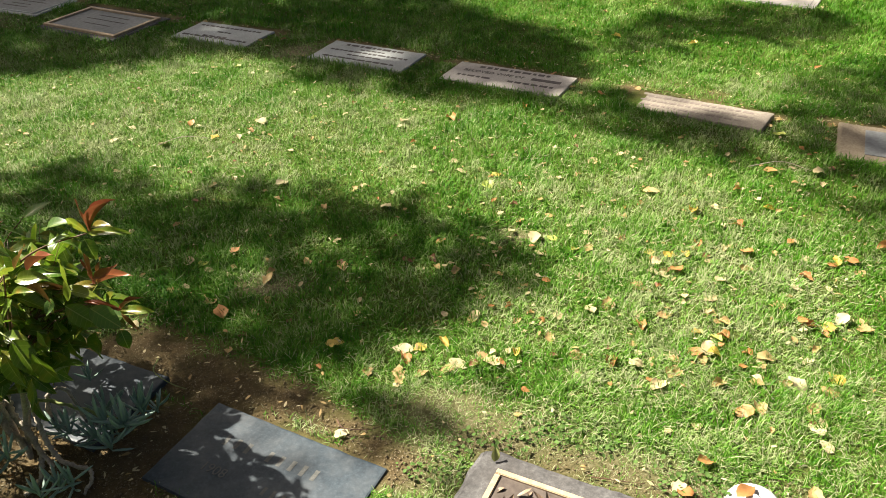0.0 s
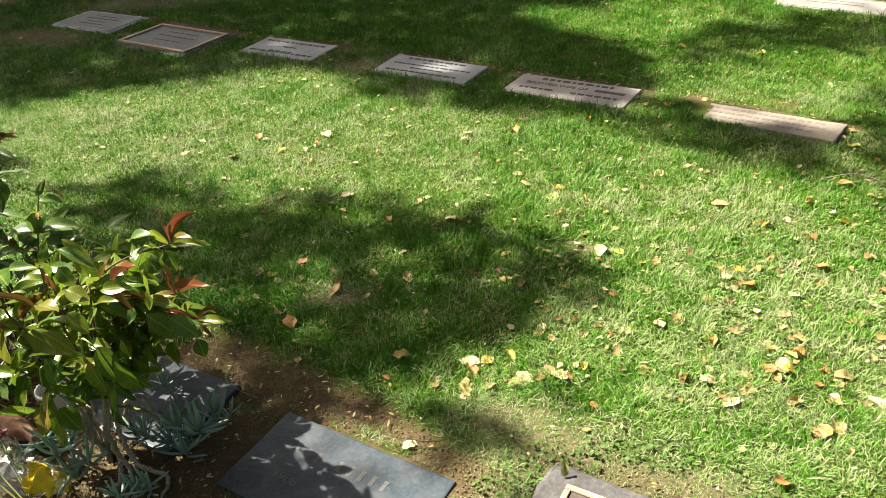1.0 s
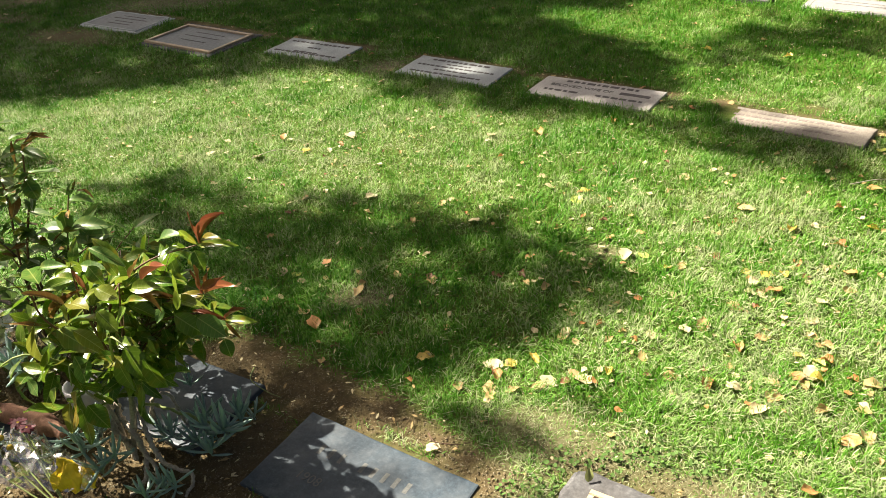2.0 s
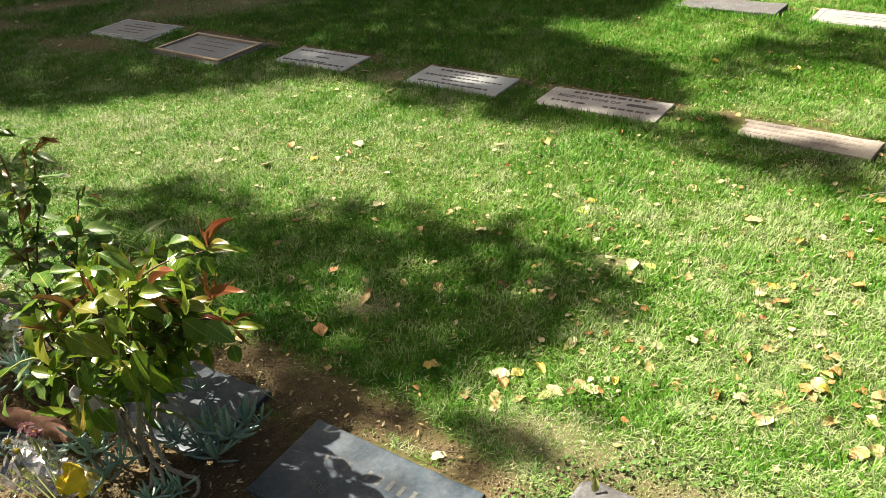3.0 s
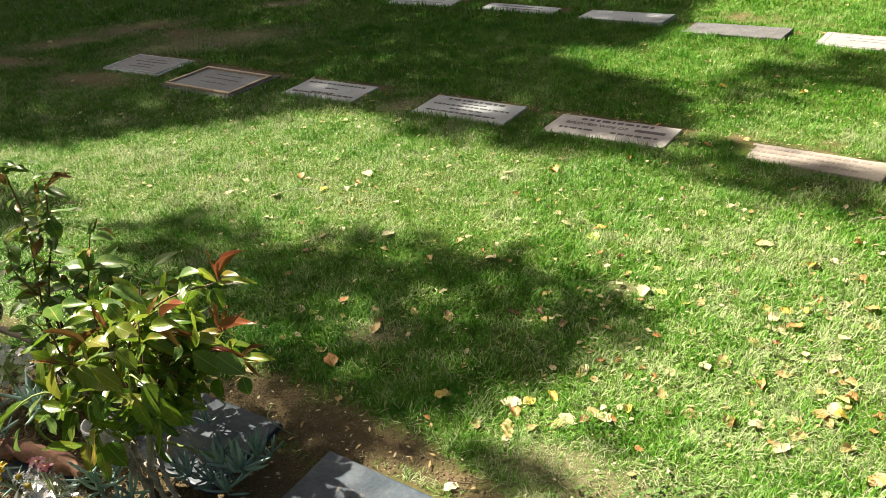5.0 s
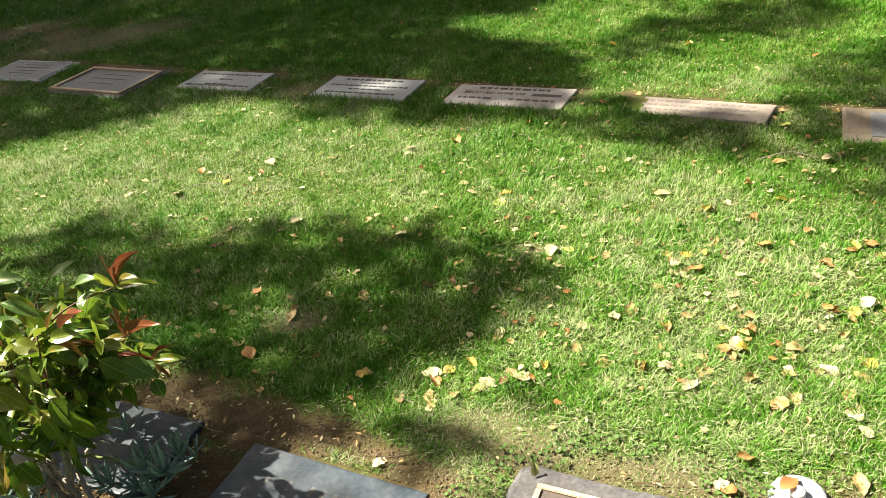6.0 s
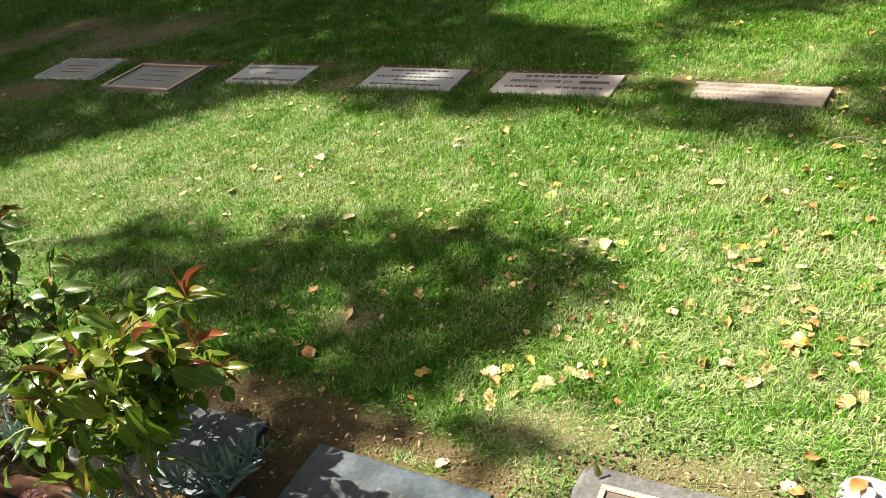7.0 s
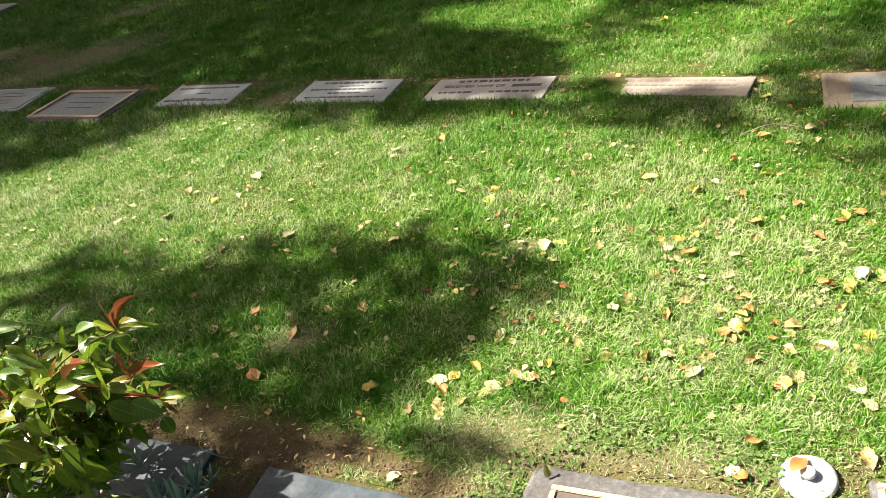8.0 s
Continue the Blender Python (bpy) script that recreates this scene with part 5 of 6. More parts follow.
        mats = lime if young == 2 else (lime + green if young else green)
        droop = (0.7, 1.5) if rise >= 0 else (1.3, 2.2)
        whorl(t, tip, way, 7, mats, rnd, (0.62, 1.02), droop, 0.13)
        if young == 1 and i % 2:
            whorl(t, tip, way + Vector((0, 0, 0.5)), 3, red, rnd, (0.6, 0.9), (0.2, 0.75), 0.01)

    def pool(mat, seed, length=0.1, curls=(0.35, 0.7, -0.25), fold=0.3):
        return [leaf_mesh("leaf", length, w, mat, fold=fold * f, curl=c, wave=0.10, lobes=0.03, seed=seed + k, along=10, point=p)
                for k, (w, f, c, p) in enumerate(zip((0.040, 0.036, 0.043), (1.0, 1.6, 0.5), curls, (0.8, 0.9, 0.72)))]

    pools = {"r": pool(SHRUB_RED, 300, fold=0.6), "b": pool(SHRUB_BROWN, 310, fold=0.6), "g": pool(SHRUB_GREEN, 320), "p": pool(SHRUB_DULL, 330),
             "l": pool(SHRUB_LIME, 340), "o": pool(SHRUB_ORANGE, 350), "y": pool(SHRUB_YELLOW, 360), "d": pool(SHRUB_DULL, 370)}
    for k, pts in enumerate(([(-0.97, 1.40, 0.44), (-0.917, 1.40, 0.532), (-0.805, 1.40, 0.618), (-0.674, 1.40, 0.666)], [(-0.97, 1.40, 0.34), (-0.909, 1.40, 0.415), (-0.784, 1.40, 0.502), (-0.691, 1.40, 0.529)],
                             [(-0.92, 1.38, 0.40), (-0.837, 1.38, 0.445), (-0.717, 1.39, 0.475), (-0.656, 1.40, 0.451)], [(-1.02, 1.36, 0.36), (-1.06, 1.30, 0.50), (-1.07, 1.30, 0.58)],
                             [(-0.95, 1.34, 0.34), (-0.96, 1.32, 0.52), (-0.955, 1.32, 0.64)], [(-0.90, 1.32, 0.36), (-0.87, 1.32, 0.5), (-0.845, 1.32, 0.603)],
                             [(-0.92, 1.30, 0.34), (-0.86, 1.25, 0.50), (-0.79, 1.21, 0.50)], [(-1.0, 1.32, 0.30), (-1.0, 1.26, 0.40), (-0.985, 1.22, 0.37)], [(-1.02, 1.34, 0.30), (-1.12, 1.26, 0.42), (-1.25, 1.22, 0.34)])):
        shoot(t, [Vector(p) - base for p in pts], 0.0042, TWIG if k < 6 else GREEN_STEM, 380 + k)
    sprig(t, pools, base, rnd, [
          ((-0.665, 1.40, 0.672), (-0.624, 1.38, 0.772), 0.022, "r"), ((-0.665, 1.40, 0.672), (-0.674, 1.38, 0.755), 0.020, "r"),
          ((-0.663, 1.40, 0.678), (-0.613, 1.38, 0.717), 0.022, "o"), ((-0.674, 1.40, 0.666), (-0.573, 1.38, 0.692), 0.020, "l"),
          ((-0.673, 1.40, 0.668), (-0.705, 1.38, 0.723), 0.016, "l"), ((-0.771, 1.40, 0.671), (-0.710, 1.38, 0.728), 0.029, "p"),
          ((-0.721, 1.40, 0.657), (-0.765, 1.38, 0.653), 0.029, "p"), ((-0.724, 1.40, 0.599), (-0.716, 1.38, 0.648), 0.023, "p"),
          ((-0.684, 1.40, 0.651), (-0.660, 1.38, 0.609), 0.031, "g"), ((-0.694, 1.40, 0.643), (-0.701, 1.38, 0.607), 0.025, "g"),
          ((-0.708, 1.40, 0.657), (-0.738, 1.38, 0.674), 0.025, "g")])
    sprig(t, pools, base, rnd, [
          ((-0.691, 1.40, 0.529), (-0.679, 1.38, 0.616), 0.030, "r"), ((-0.688, 1.40, 0.529), (-0.596, 1.38, 0.589), 0.034, "r"),
          ((-0.689, 1.40, 0.531), (-0.635, 1.38, 0.615), 0.017, "b"), ((-0.692, 1.40, 0.525), (-0.781, 1.38, 0.520), 0.030, "o"),
          ((-0.761, 1.40, 0.501), (-0.868, 1.38, 0.540), 0.033, "b"), ((-0.728, 1.40, 0.552), (-0.803, 1.38, 0.576), 0.028, "g"),
          ((-0.688, 1.40, 0.524), (-0.728, 1.38, 0.503), 0.026, "l")])
    sprig(t, pools, base, rnd, [
          ((-0.656, 1.40, 0.451), (-0.593, 1.38, 0.506), 0.013, "r"), ((-0.737, 1.40, 0.475), (-0.640, 1.38, 0.478), 0.024, "r"),
          ((-0.656, 1.40, 0.451), (-0.570, 1.38, 0.474), 0.024, "l"), ((-0.653, 1.40, 0.444), (-0.611, 1.38, 0.412), 0.019, "b"),
          ((-0.650, 1.40, 0.434), (-0.714, 1.38, 0.454), 0.054, "p"), ((-0.721, 1.40, 0.396), (-0.765, 1.38, 0.476), 0.051, "g"),
          ((-0.668, 1.40, 0.392), (-0.651, 1.38, 0.348), 0.033, "g"), ((-0.735, 1.40, 0.380), (-0.745, 1.38, 0.313), 0.045, "g"),
          ((-0.807, 1.40, 0.503), (-0.821, 1.38, 0.438), 0.029, "l"), ((-0.859, 1.40, 0.381), (-0.842, 1.38, 0.330), 0.030, "l"),
          ((-0.756, 1.40, 0.407), (-0.803, 1.38, 0.356), 0.038, "g")])
    sprig(t, pools, base, rnd, [
          ((-1.056, 1.32, 0.591), (-1.053, 1.30, 0.670), 0.043, "p"), ((-1.042, 1.32, 0.632), (-0.968, 1.30, 0.678), 0.023, "p"),
          ((-1.004, 1.32, 0.613), (-0.934, 1.30, 0.681), 0.019, "l"), ((-0.926, 1.32, 0.634), (-0.940, 1.30, 0.675), 0.021, "l"),
          ((-0.908, 1.34, 0.685), (-0.821, 1.32, 0.671), 0.026, "p"), ((-1.060, 1.30, 0.584), (-1.147, 1.28, 0.508), 0.031, "g"),
          ((-1.035, 1.30, 0.507), (-0.958, 1.28, 0.608), 0.024, "b"), ((-0.936, 1.32, 0.579), (-0.938, 1.30, 0.650), 0.021, "r"),
          ((-0.996, 1.29, 0.495), (-0.888, 1.27, 0.575), 0.031, "g"), ((-1.045, 1.27, 0.509), (-1.125, 1.25, 0.518), 0.019, "b"),
          ((-1.051, 1.27, 0.531), (-1.134, 1.25, 0.390), 0.047, "o"), ((-1.043, 1.27, 0.456), (-1.081, 1.25, 0.342), 0.044, "g")])
    sprig(t, pools, base, rnd, [
          ((-0.948, 1.25, 0.514), (-0.874, 1.23, 0.492), 0.034, "y"), ((-1.018, 1.28, 0.490), (-0.912, 1.26, 0.432), 0.047, "g"),
          ((-0.974, 1.25, 0.437), (-0.934, 1.23, 0.375), 0.043, "p"), ((-0.833, 1.30, 0.554), (-0.867, 1.28, 0.490), 0.044, "g"),
          ((-0.846, 1.27, 0.462), (-0.809, 1.25, 0.367), 0.051, "g"), ((-0.800, 1.26, 0.438), (-0.769, 1.24, 0.332), 0.041, "g"),
          ((-0.862, 1.25, 0.437), (-0.842, 1.23, 0.329), 0.045, "g"), ((-0.812, 1.24, 0.375), (-0.812, 1.22, 0.290), 0.038, "g"),
          ((-0.972, 1.23, 0.298), (-0.920, 1.21, 0.242), 0.048, "g"), ((-0.994, 1.23, 0.284), (-0.974, 1.21, 0.195), 0.041, "g"),
          ((-1.011, 1.22, 0.311), (-1.035, 1.20, 0.213), 0.034, "o"), ((-1.327, 1.25, 0.279), (-1.367, 1.23, 0.180), 0.040, "g")])
    sprig(t, pools, base, rnd, [
          ((-1.165, 1.25, 0.324), (-1.149, 1.23, 0.270), 0.030, "p"), ((-1.175, 1.26, 0.387), (-1.296, 1.24, 0.345), 0.050, "g"),
          ((-1.129, 1.25, 0.350), (-1.093, 1.23, 0.316), 0.029, "p"), ((-0.785, 1.28, 0.481), (-0.766, 1.26, 0.443), 0.022, "l"),
          ((-0.917, 1.33, 0.579), (-0.856, 1.31, 0.572), 0.038, "y"), ((-0.925, 1.34, 0.635), (-0.889, 1.32, 0.598), 0.034, "g"),
          ((-0.831, 1.34, 0.608), (-0.762, 1.32, 0.677), 0.019, "b"), ((-0.822, 1.33, 0.584), (-0.745, 1.31, 0.559), 0.027, "b"),
          ((-0.857, 1.32, 0.537), (-0.798, 1.30, 0.598), 0.019, "l"), ((-0.769, 1.34, 0.528), (-0.778, 1.32, 0.493), 0.021, "p"),
          ((-0.757, 1.36, 0.491), (-0.689, 1.34, 0.457), 0.045, "g"), ((-0.769, 1.38, 0.523), (-0.653, 1.36, 0.530), 0.029, "y")])
    sprig(t, pools, base, rnd, [
          ((-0.709, 1.37, 0.412), (-0.722, 1.35, 0.335), 0.034, "g"), ((-0.771, 1.35, 0.400), (-0.762, 1.33, 0.349), 0.028, "g"),
          ((-0.838, 1.38, 0.563), (-0.736, 1.36, 0.596), 0.027, "g"), ((-0.921, 1.24, 0.349), (-0.964, 1.22, 0.369), 0.035, "g"),
          ((-1.038, 1.23, 0.350), (-1.066, 1.21, 0.301), 0.032, "l"), ((-0.905, 1.24, 0.310), (-0.925, 1.22, 0.355), 0.036, "g"),
          ((-0.820, 1.31, 0.314), (-0.746, 1.29, 0.411), 0.032, "g"), ((-1.282, 1.30, 0.382), (-1.346, 1.28, 0.347), 0.035, "d"),
          ((-1.244, 1.27, 0.285), (-1.286, 1.25, 0.231), 0.033, "d"), ((-0.889, 1.30, 0.448), (-0.824, 1.28, 0.457), 0.031, "g"),
          ((-1.070, 1.29, 0.377), (-1.121, 1.27, 0.345), 0.033, "g"), ((-0.939, 1.28, 0.373), (-0.866, 1.26, 0.443), 0.030, "o")])
    sprig(t, pools, base, rnd, [
          ((-0.953, 1.26, 0.579), (-1.020, 1.24, 0.640), 0.036, "b"),
          ((-0.943, 1.26, 0.584), (-0.865, 1.22, 0.620), 0.036, "o"), ((-0.796, 1.29, 0.613), (-0.730, 1.27, 0.645), 0.030, "y"),
          ((-0.772, 1.30, 0.629), (-0.691, 1.28, 0.712), 0.031, "r"), ((-0.673, 1.37, 0.572), (-0.651, 1.35, 0.642), 0.033, "r"),
          ((-0.674, 1.37, 0.563), (-0.579, 1.35, 0.616), 0.038, "r"), ((-0.637, 1.38, 0.475), (-0.578, 1.36, 0.531), 0.017, "r"),
          ((-0.849, 1.23, 0.592), (-0.804, 1.21, 0.554), 0.035, "y"), ((-0.962, 1.20, 0.373), (-0.966, 1.18, 0.277), 0.038, "o"),
          ((-0.698, 1.36, 0.486), (-0.627, 1.34, 0.452), 0.048, "p"), ((-0.721, 1.33, 0.531), (-0.669, 1.31, 0.664), 0.031, "l")])


def build_back_shrub():
    rnd = random.Random(22)
    base = Vector((-1.40, 1.70, 0.0))
    t = thing("shrub", "tall thin dull green shrub with dark upright stems", "shrub", pose(*base))

    def pool(mat, seed, fold=0.3):
        return [leaf_mesh("leaf", 0.09, w, mat, fold=fold, curl=c, wave=0.07, seed=seed + k, along=9) for k, (w, c) in enumerate(((0.036, 0.5), (0.040, 0.9), (0.033, -0.2)))]

    pools = {"r": pool(SHRUB_BROWN, 400, 0.5), "b": pool(SHRUB_BROWN, 410, 0.5), "g": pool(SHRUB_DULL, 420), "d": pool(SHRUB_GREEN, 430), "l": pool(SHRUB_LIME, 440)}
    lines = [([(-1.47, 1.70, -0.02), (-1.46, 1.70, 0.20), (-1.449, 1.70, 0.374), (-1.401, 1.70, 0.632), (-1.407, 1.70, 0.803)], 0.0075), ([(-1.44, 1.71, -0.02), (-1.43, 1.71, 0.22), (-1.415, 1.70, 0.397), (-1.335, 1.70, 0.60), (-1.317, 1.70, 0.678), (-1.292, 1.70, 0.758), (-1.24, 1.69, 0.81)], 0.0065), ([(-1.409, 1.70, 0.582), (-1.36, 1.70, 0.62), (-1.306, 1.70, 0.681)], 0.0038), ([(-1.34, 1.70, -0.02), (-1.29, 1.70, 0.25), (-1.278, 1.70, 0.398), (-1.249, 1.70, 0.503), (-1.20, 1.70, 0.632)], 0.006)]
    lines += [([(-1.45, 1.70, 0.40), (-1.50, 1.70, 0.48), (-1.49, 1.70, 0.57)], 0.004), ([(-1.29, 1.70, 0.38), (-1.36, 1.70, 0.47), (-1.39, 1.70, 0.52)], 0.0035), ([(-1.27, 1.70, 0.40), (-1.18, 1.70, 0.46), (-1.12, 1.69, 0.48)], 0.004), ([(-1.40, 1.70, 0.80), (-1.37, 1.70, 0.82), (-1.35, 1.69, 0.825)], 0.003)]
    for k, (pts, thick) in enumerate(lines):
        shoot(t, [Vector(p) - base for p in pts], 0.72 * thick, TWIG, 160 + k)
        path = bend(pts, 4)
        for q in path:
            if q.z > 0.36:
                for _ in range(1 if q.z > 0.7 else 2):
                    way = Vector((rnd.uniform(-1, 1), rnd.uniform(-1.0, 0.4), rnd.uniform(-0.2, 0.7)))
                    ob = new("leaf", rnd.choice(pools[rnd.choice("gggglgdb")]))
                    ob.parent = t
                    ob.matrix_basis = aim(q - base, way, rnd.uniform(-0.7, 0.7), rnd.uniform(0.4, 0.8))
    sprig(t, pools, base, rnd, [
          ((-1.408, 1.70, 0.808), (-1.422, 1.68, 0.864), 0.029, "d"), ((-1.404, 1.70, 0.803), (-1.338, 1.68, 0.835), 0.016, "g"),
          ((-1.359, 1.70, 0.823), (-1.272, 1.68, 0.836), 0.018, "d"), ((-1.303, 1.70, 0.744), (-1.223, 1.68, 0.823), 0.029, "r"),
          ((-1.266, 1.70, 0.800), (-1.170, 1.68, 0.791), 0.023, "r"), ((-1.333, 1.70, 0.709), (-1.289, 1.68, 0.787), 0.024, "b"),
          ((-1.303, 1.70, 0.755), (-1.210, 1.68, 0.730), 0.031, "g"), ((-1.394, 1.70, 0.673), (-1.336, 1.68, 0.654), 0.030, "d"),
          ((-1.305, 1.70, 0.684), (-1.191, 1.68, 0.688), 0.039, "g"), ((-1.322, 1.70, 0.656), (-1.291, 1.68, 0.619), 0.042, "g"),
          ((-1.408, 1.70, 0.790), (-1.399, 1.68, 0.748), 0.026, "d")])
    sprig(t, pools, base, rnd, [
          ((-1.246, 1.70, 0.503), (-1.357, 1.68, 0.531), 0.048, "g"), ((-1.244, 1.70, 0.563), (-1.235, 1.68, 0.499), 0.040, "g"),
          ((-1.246, 1.70, 0.503), (-1.140, 1.68, 0.568), 0.043, "g"), ((-1.238, 1.70, 0.484), (-1.084, 1.68, 0.500), 0.056, "g"),
          ((-1.527, 1.70, 0.480), (-1.581, 1.68, 0.469), 0.034, "d"), ((-1.476, 1.70, 0.545), (-1.488, 1.68, 0.500), 0.042, "l"),
          ((-1.481, 1.70, 0.573), (-1.498, 1.68, 0.548), 0.033, "g"), ((-1.201, 1.70, 0.618), (-1.172, 1.68, 0.686), 0.041, "g"),
          ((-1.177, 1.70, 0.628), (-1.123, 1.68, 0.653), 0.018, "r"), ((-1.186, 1.70, 0.633), (-1.144, 1.68, 0.675), 0.015, "r"),
          ((-1.408, 1.70, 0.533), (-1.466, 1.68, 0.496), 0.033, "g"), ((-1.276, 1.70, 0.457), (-1.328, 1.68, 0.428), 0.041, "g")])
    sprig(t, pools, base, rnd, [
          ((-1.206, 1.70, 0.506), (-1.139, 1.68, 0.453), 0.045, "g"), ((-1.307, 1.70, 0.498), (-1.249, 1.68, 0.457), 0.046, "g"),
          ((-1.389, 1.70, 0.462), (-1.323, 1.68, 0.494), 0.036, "l")])
    fill = pools["g"] + pools["l"][:1]
    for k, at in enumerate(((-1.45, 0.34), (-1.18, 0.40), (-1.52, 0.42), (-1.12, 0.36), (-1.38, 0.40), (-1.20, 0.32), (-1.36, 0.30), (-1.22, 0.52), (-1.06, 0.50), (-1.46, 0.46), (-1.50, 0.24), (-1.42, 0.20), (-1.32, 0.24), (-1.24, 0.20),
                             (-1.14, 0.26), (-1.05, 0.30), (-1.00, 0.22), (-1.28, 0.34), (-1.10, 0.18), (-1.56, 0.30), (-1.02, 0.38), (-0.96, 0.32))):
        at = Vector((at[0], 1.73, at[1])) - base
        shoot(t, [Vector((at.x * 0.5, 0.02, 0.12)), at * 0.7 + Vector((0, 0.01, 0.03)), at], 0.0035, TWIG, 180 + k)
        whorl(t, at, (0.1 * rnd.uniform(-1, 1), 0.0, 1.0), 6, fill, rnd, (0.7, 1.05), (0.8, 1.7), 0.09)
    # a low thick bough of the same shrub
    shoot(t, [(-0.58, 0.16, 0.16), (-0.38, 0.10, 0.20), (-0.18, 0.05, 0.17), (-0.07, 0.0, 0.05)], 0.016, TREE_BARK, 190, "bough")


build_main_shrub()
build_back_shrub()


# ---- succulents ----
def finger_mesh(name, length, radius, material, curve, seed):
    """A plump pointed finger leaf along +y."""
    rings, sides = 7, 7
    verts, faces = [], []
    for i in range(rings):
        t = i / (rings - 1)
        r = radius * (0.45 + 1.1 * t * (1 - t) * 2.2) * (1.0 if t < 0.9 else 0.35)
        z = curve * t * t * length
        for k in range(sides):
            a = 2 * math.pi * k / sides
            verts.append((r * math.cos(a), t * length, z + 0.85 * r * math.sin(a)))
    for i in range(rings - 1):
        for k in range(sides):
            faces.append((i * sides + k, i * sides + (k + 1) % sides, (i + 1) * sides + (k + 1) % sides, (i + 1) * sides + k))
    faces.append(tuple(range(sides))[::-1])
    faces.append(tuple((rings - 1) * sides + k for k in range(sides)))
    me = mesh_from(name, verts, faces)
    me.materials.append(material)
    return me


def build_succulent():
    rnd = random.Random(31)
    t = thing("succulent", "blue green finger leaved succulent with bare grey woody stems", "succulent", pose(-0.95, 1.32, 0))
    o = Vector((-0.95, 1.32, 0))
    fingers = [finger_mesh("leaf", 0.074, 0.0046, SUCCULENT, c, i) for i, c in enumerate((0.2, 0.35, 0.05))]
    heads = [(-0.735, 1.385, 0.095, 1.2, 9), (-0.785, 1.385, 0.10, 1.15, 8),
             (-0.715, 1.455, 0.085, 1.1, 14), (-0.74, 1.414, 0.07, 1.0, 12), (-0.762, 1.345, 0.06, 1.0, 11), (-0.81, 1.374, 0.06, 1.0, 11),
             (-0.883, 1.378, 0.07, 0.9, 10), (-0.923, 1.386, 0.08, 0.9, 9), (-0.94, 1.595, 0.06, 0.8, 9), (-0.82, 1.454, 0.07, 0.9, 9),
             (-0.808, 1.226, 0.05, 0.9, 10), (-0.836, 1.214, 0.06, 0.9, 10), (-1.004, 1.227, 0.09, 1.0, 11), (-0.98, 1.261, 0.10, 1.0, 11),
             (-1.063, 1.253, 0.13, 1.0, 11), (-1.063, 1.328, 0.11, 1.0, 11), (-0.865, 1.181, 0.06, 0.9, 10), (-1.133, 1.311, 0.10, 0.9, 10)]
    heads += [(-0.70, 1.50, 0.05, 0.8, 8), (-0.78, 1.41, 0.05, 0.9, 9), (-1.30, 1.40, 0.24, 1.1, 9), (-1.36, 1.44, 0.24, 1.1, 9),
              (-1.42, 1.50, 0.16, 1.1, 9), (-1.48, 1.42, 0.12, 1.1, 9), (-1.55, 1.50, 0.14, 1.1, 9), (-1.20, 1.29, 0.07, 0.9, 9),
              (-1.44, 1.33, 0.08, 0.9, 9), (-1.30, 1.32, 0.06, 0.9, 8), (-1.56, 1.40, 0.10, 1.0, 9), (-1.38, 1.30, 0.05, 0.9, 8)]
    for x, y, z, size, n in heads:
        tip = Vector((x, y, z)) - o
        for k in range(n):
            a, lift = k * 2.4 + rnd.uniform(-0.3, 0.3), rnd.uniform(-0.1, 1.45)
            ob = new("leaf", rnd.choice(fingers))
            ob.parent = t
            ob.matrix_basis = aim(tip - Vector((0, 0, rnd.uniform(0, 0.035))), (math.cos(a) * math.cos(lift), math.sin(a) * math.cos(lift), math.sin(lift)), rnd.uniform(-0.4, 0.4), size * rnd.uniform(0.75, 1.15))
    stems = [([(-1.04, 1.40, 0.16), (-1.009, 1.364, 0.12), (-0.97, 1.337, 0.10), (-0.931, 1.308, 0.06), (-0.903, 1.255, 0.04), (-0.911, 1.231, 0.02), (-0.938, 1.213, 0.0)], 0.0095), ([(-0.99, 1.40, 0.16), (-0.954, 1.369, 0.12), (-0.915, 1.325, 0.10), (-0.884, 1.297, 0.07), (-0.845, 1.277, 0.05), (-0.792, 1.275, 0.035), (-0.778, 1.254, 0.02), (-0.788, 1.228, 0.0)], 0.0080), ([(-0.95, 1.325, 0.07), (-0.924, 1.303, 0.06), (-0.883, 1.273, 0.045), (-0.871, 1.246, 0.03), (-0.878, 1.238, 0.0)], 0.0070)]
    stems += [([(-0.98, 1.417, 0.13), (-0.922, 1.418, 0.12), (-0.846, 1.416, 0.10), (-0.792, 1.407, 0.085), (-0.745, 1.409, 0.08)], 0.0052), ([(-1.05, 1.38, 0.17), (-1.031, 1.352, 0.13), (-1.015, 1.336, 0.08), (-0.994, 1.335, 0.06), (-0.964, 1.311, 0.02)], 0.012), ([(-0.99, 1.46, 0.02), (-0.96, 1.44, 0.12), (-0.92, 1.46, 0.13), (-0.89, 1.46, 0.02)], 0.007)]
    for i, (pts, r) in enumerate(stems):
        shift = Vector((0.0, 0.0, 0.0))
        line = bend([Vector(p) - o + shift for p in pts], 9)
        n = len(line)
        gnarl = [p + noise.noise_vector(p * 45 + Vector((i, 0, 0))) * 0.0045 for p in line]
        part("woody_stem", tube(gnarl, [r * (0.95 - 0.4 * k / n) * (1.0 + 0.22 * math.sin(k * 2.3 + i)) for k in range(n)], 9, 0.4, 200 + i),
             GREEN_STEM if i == 3 else BARK, t, smooth=True)


build_succulent()


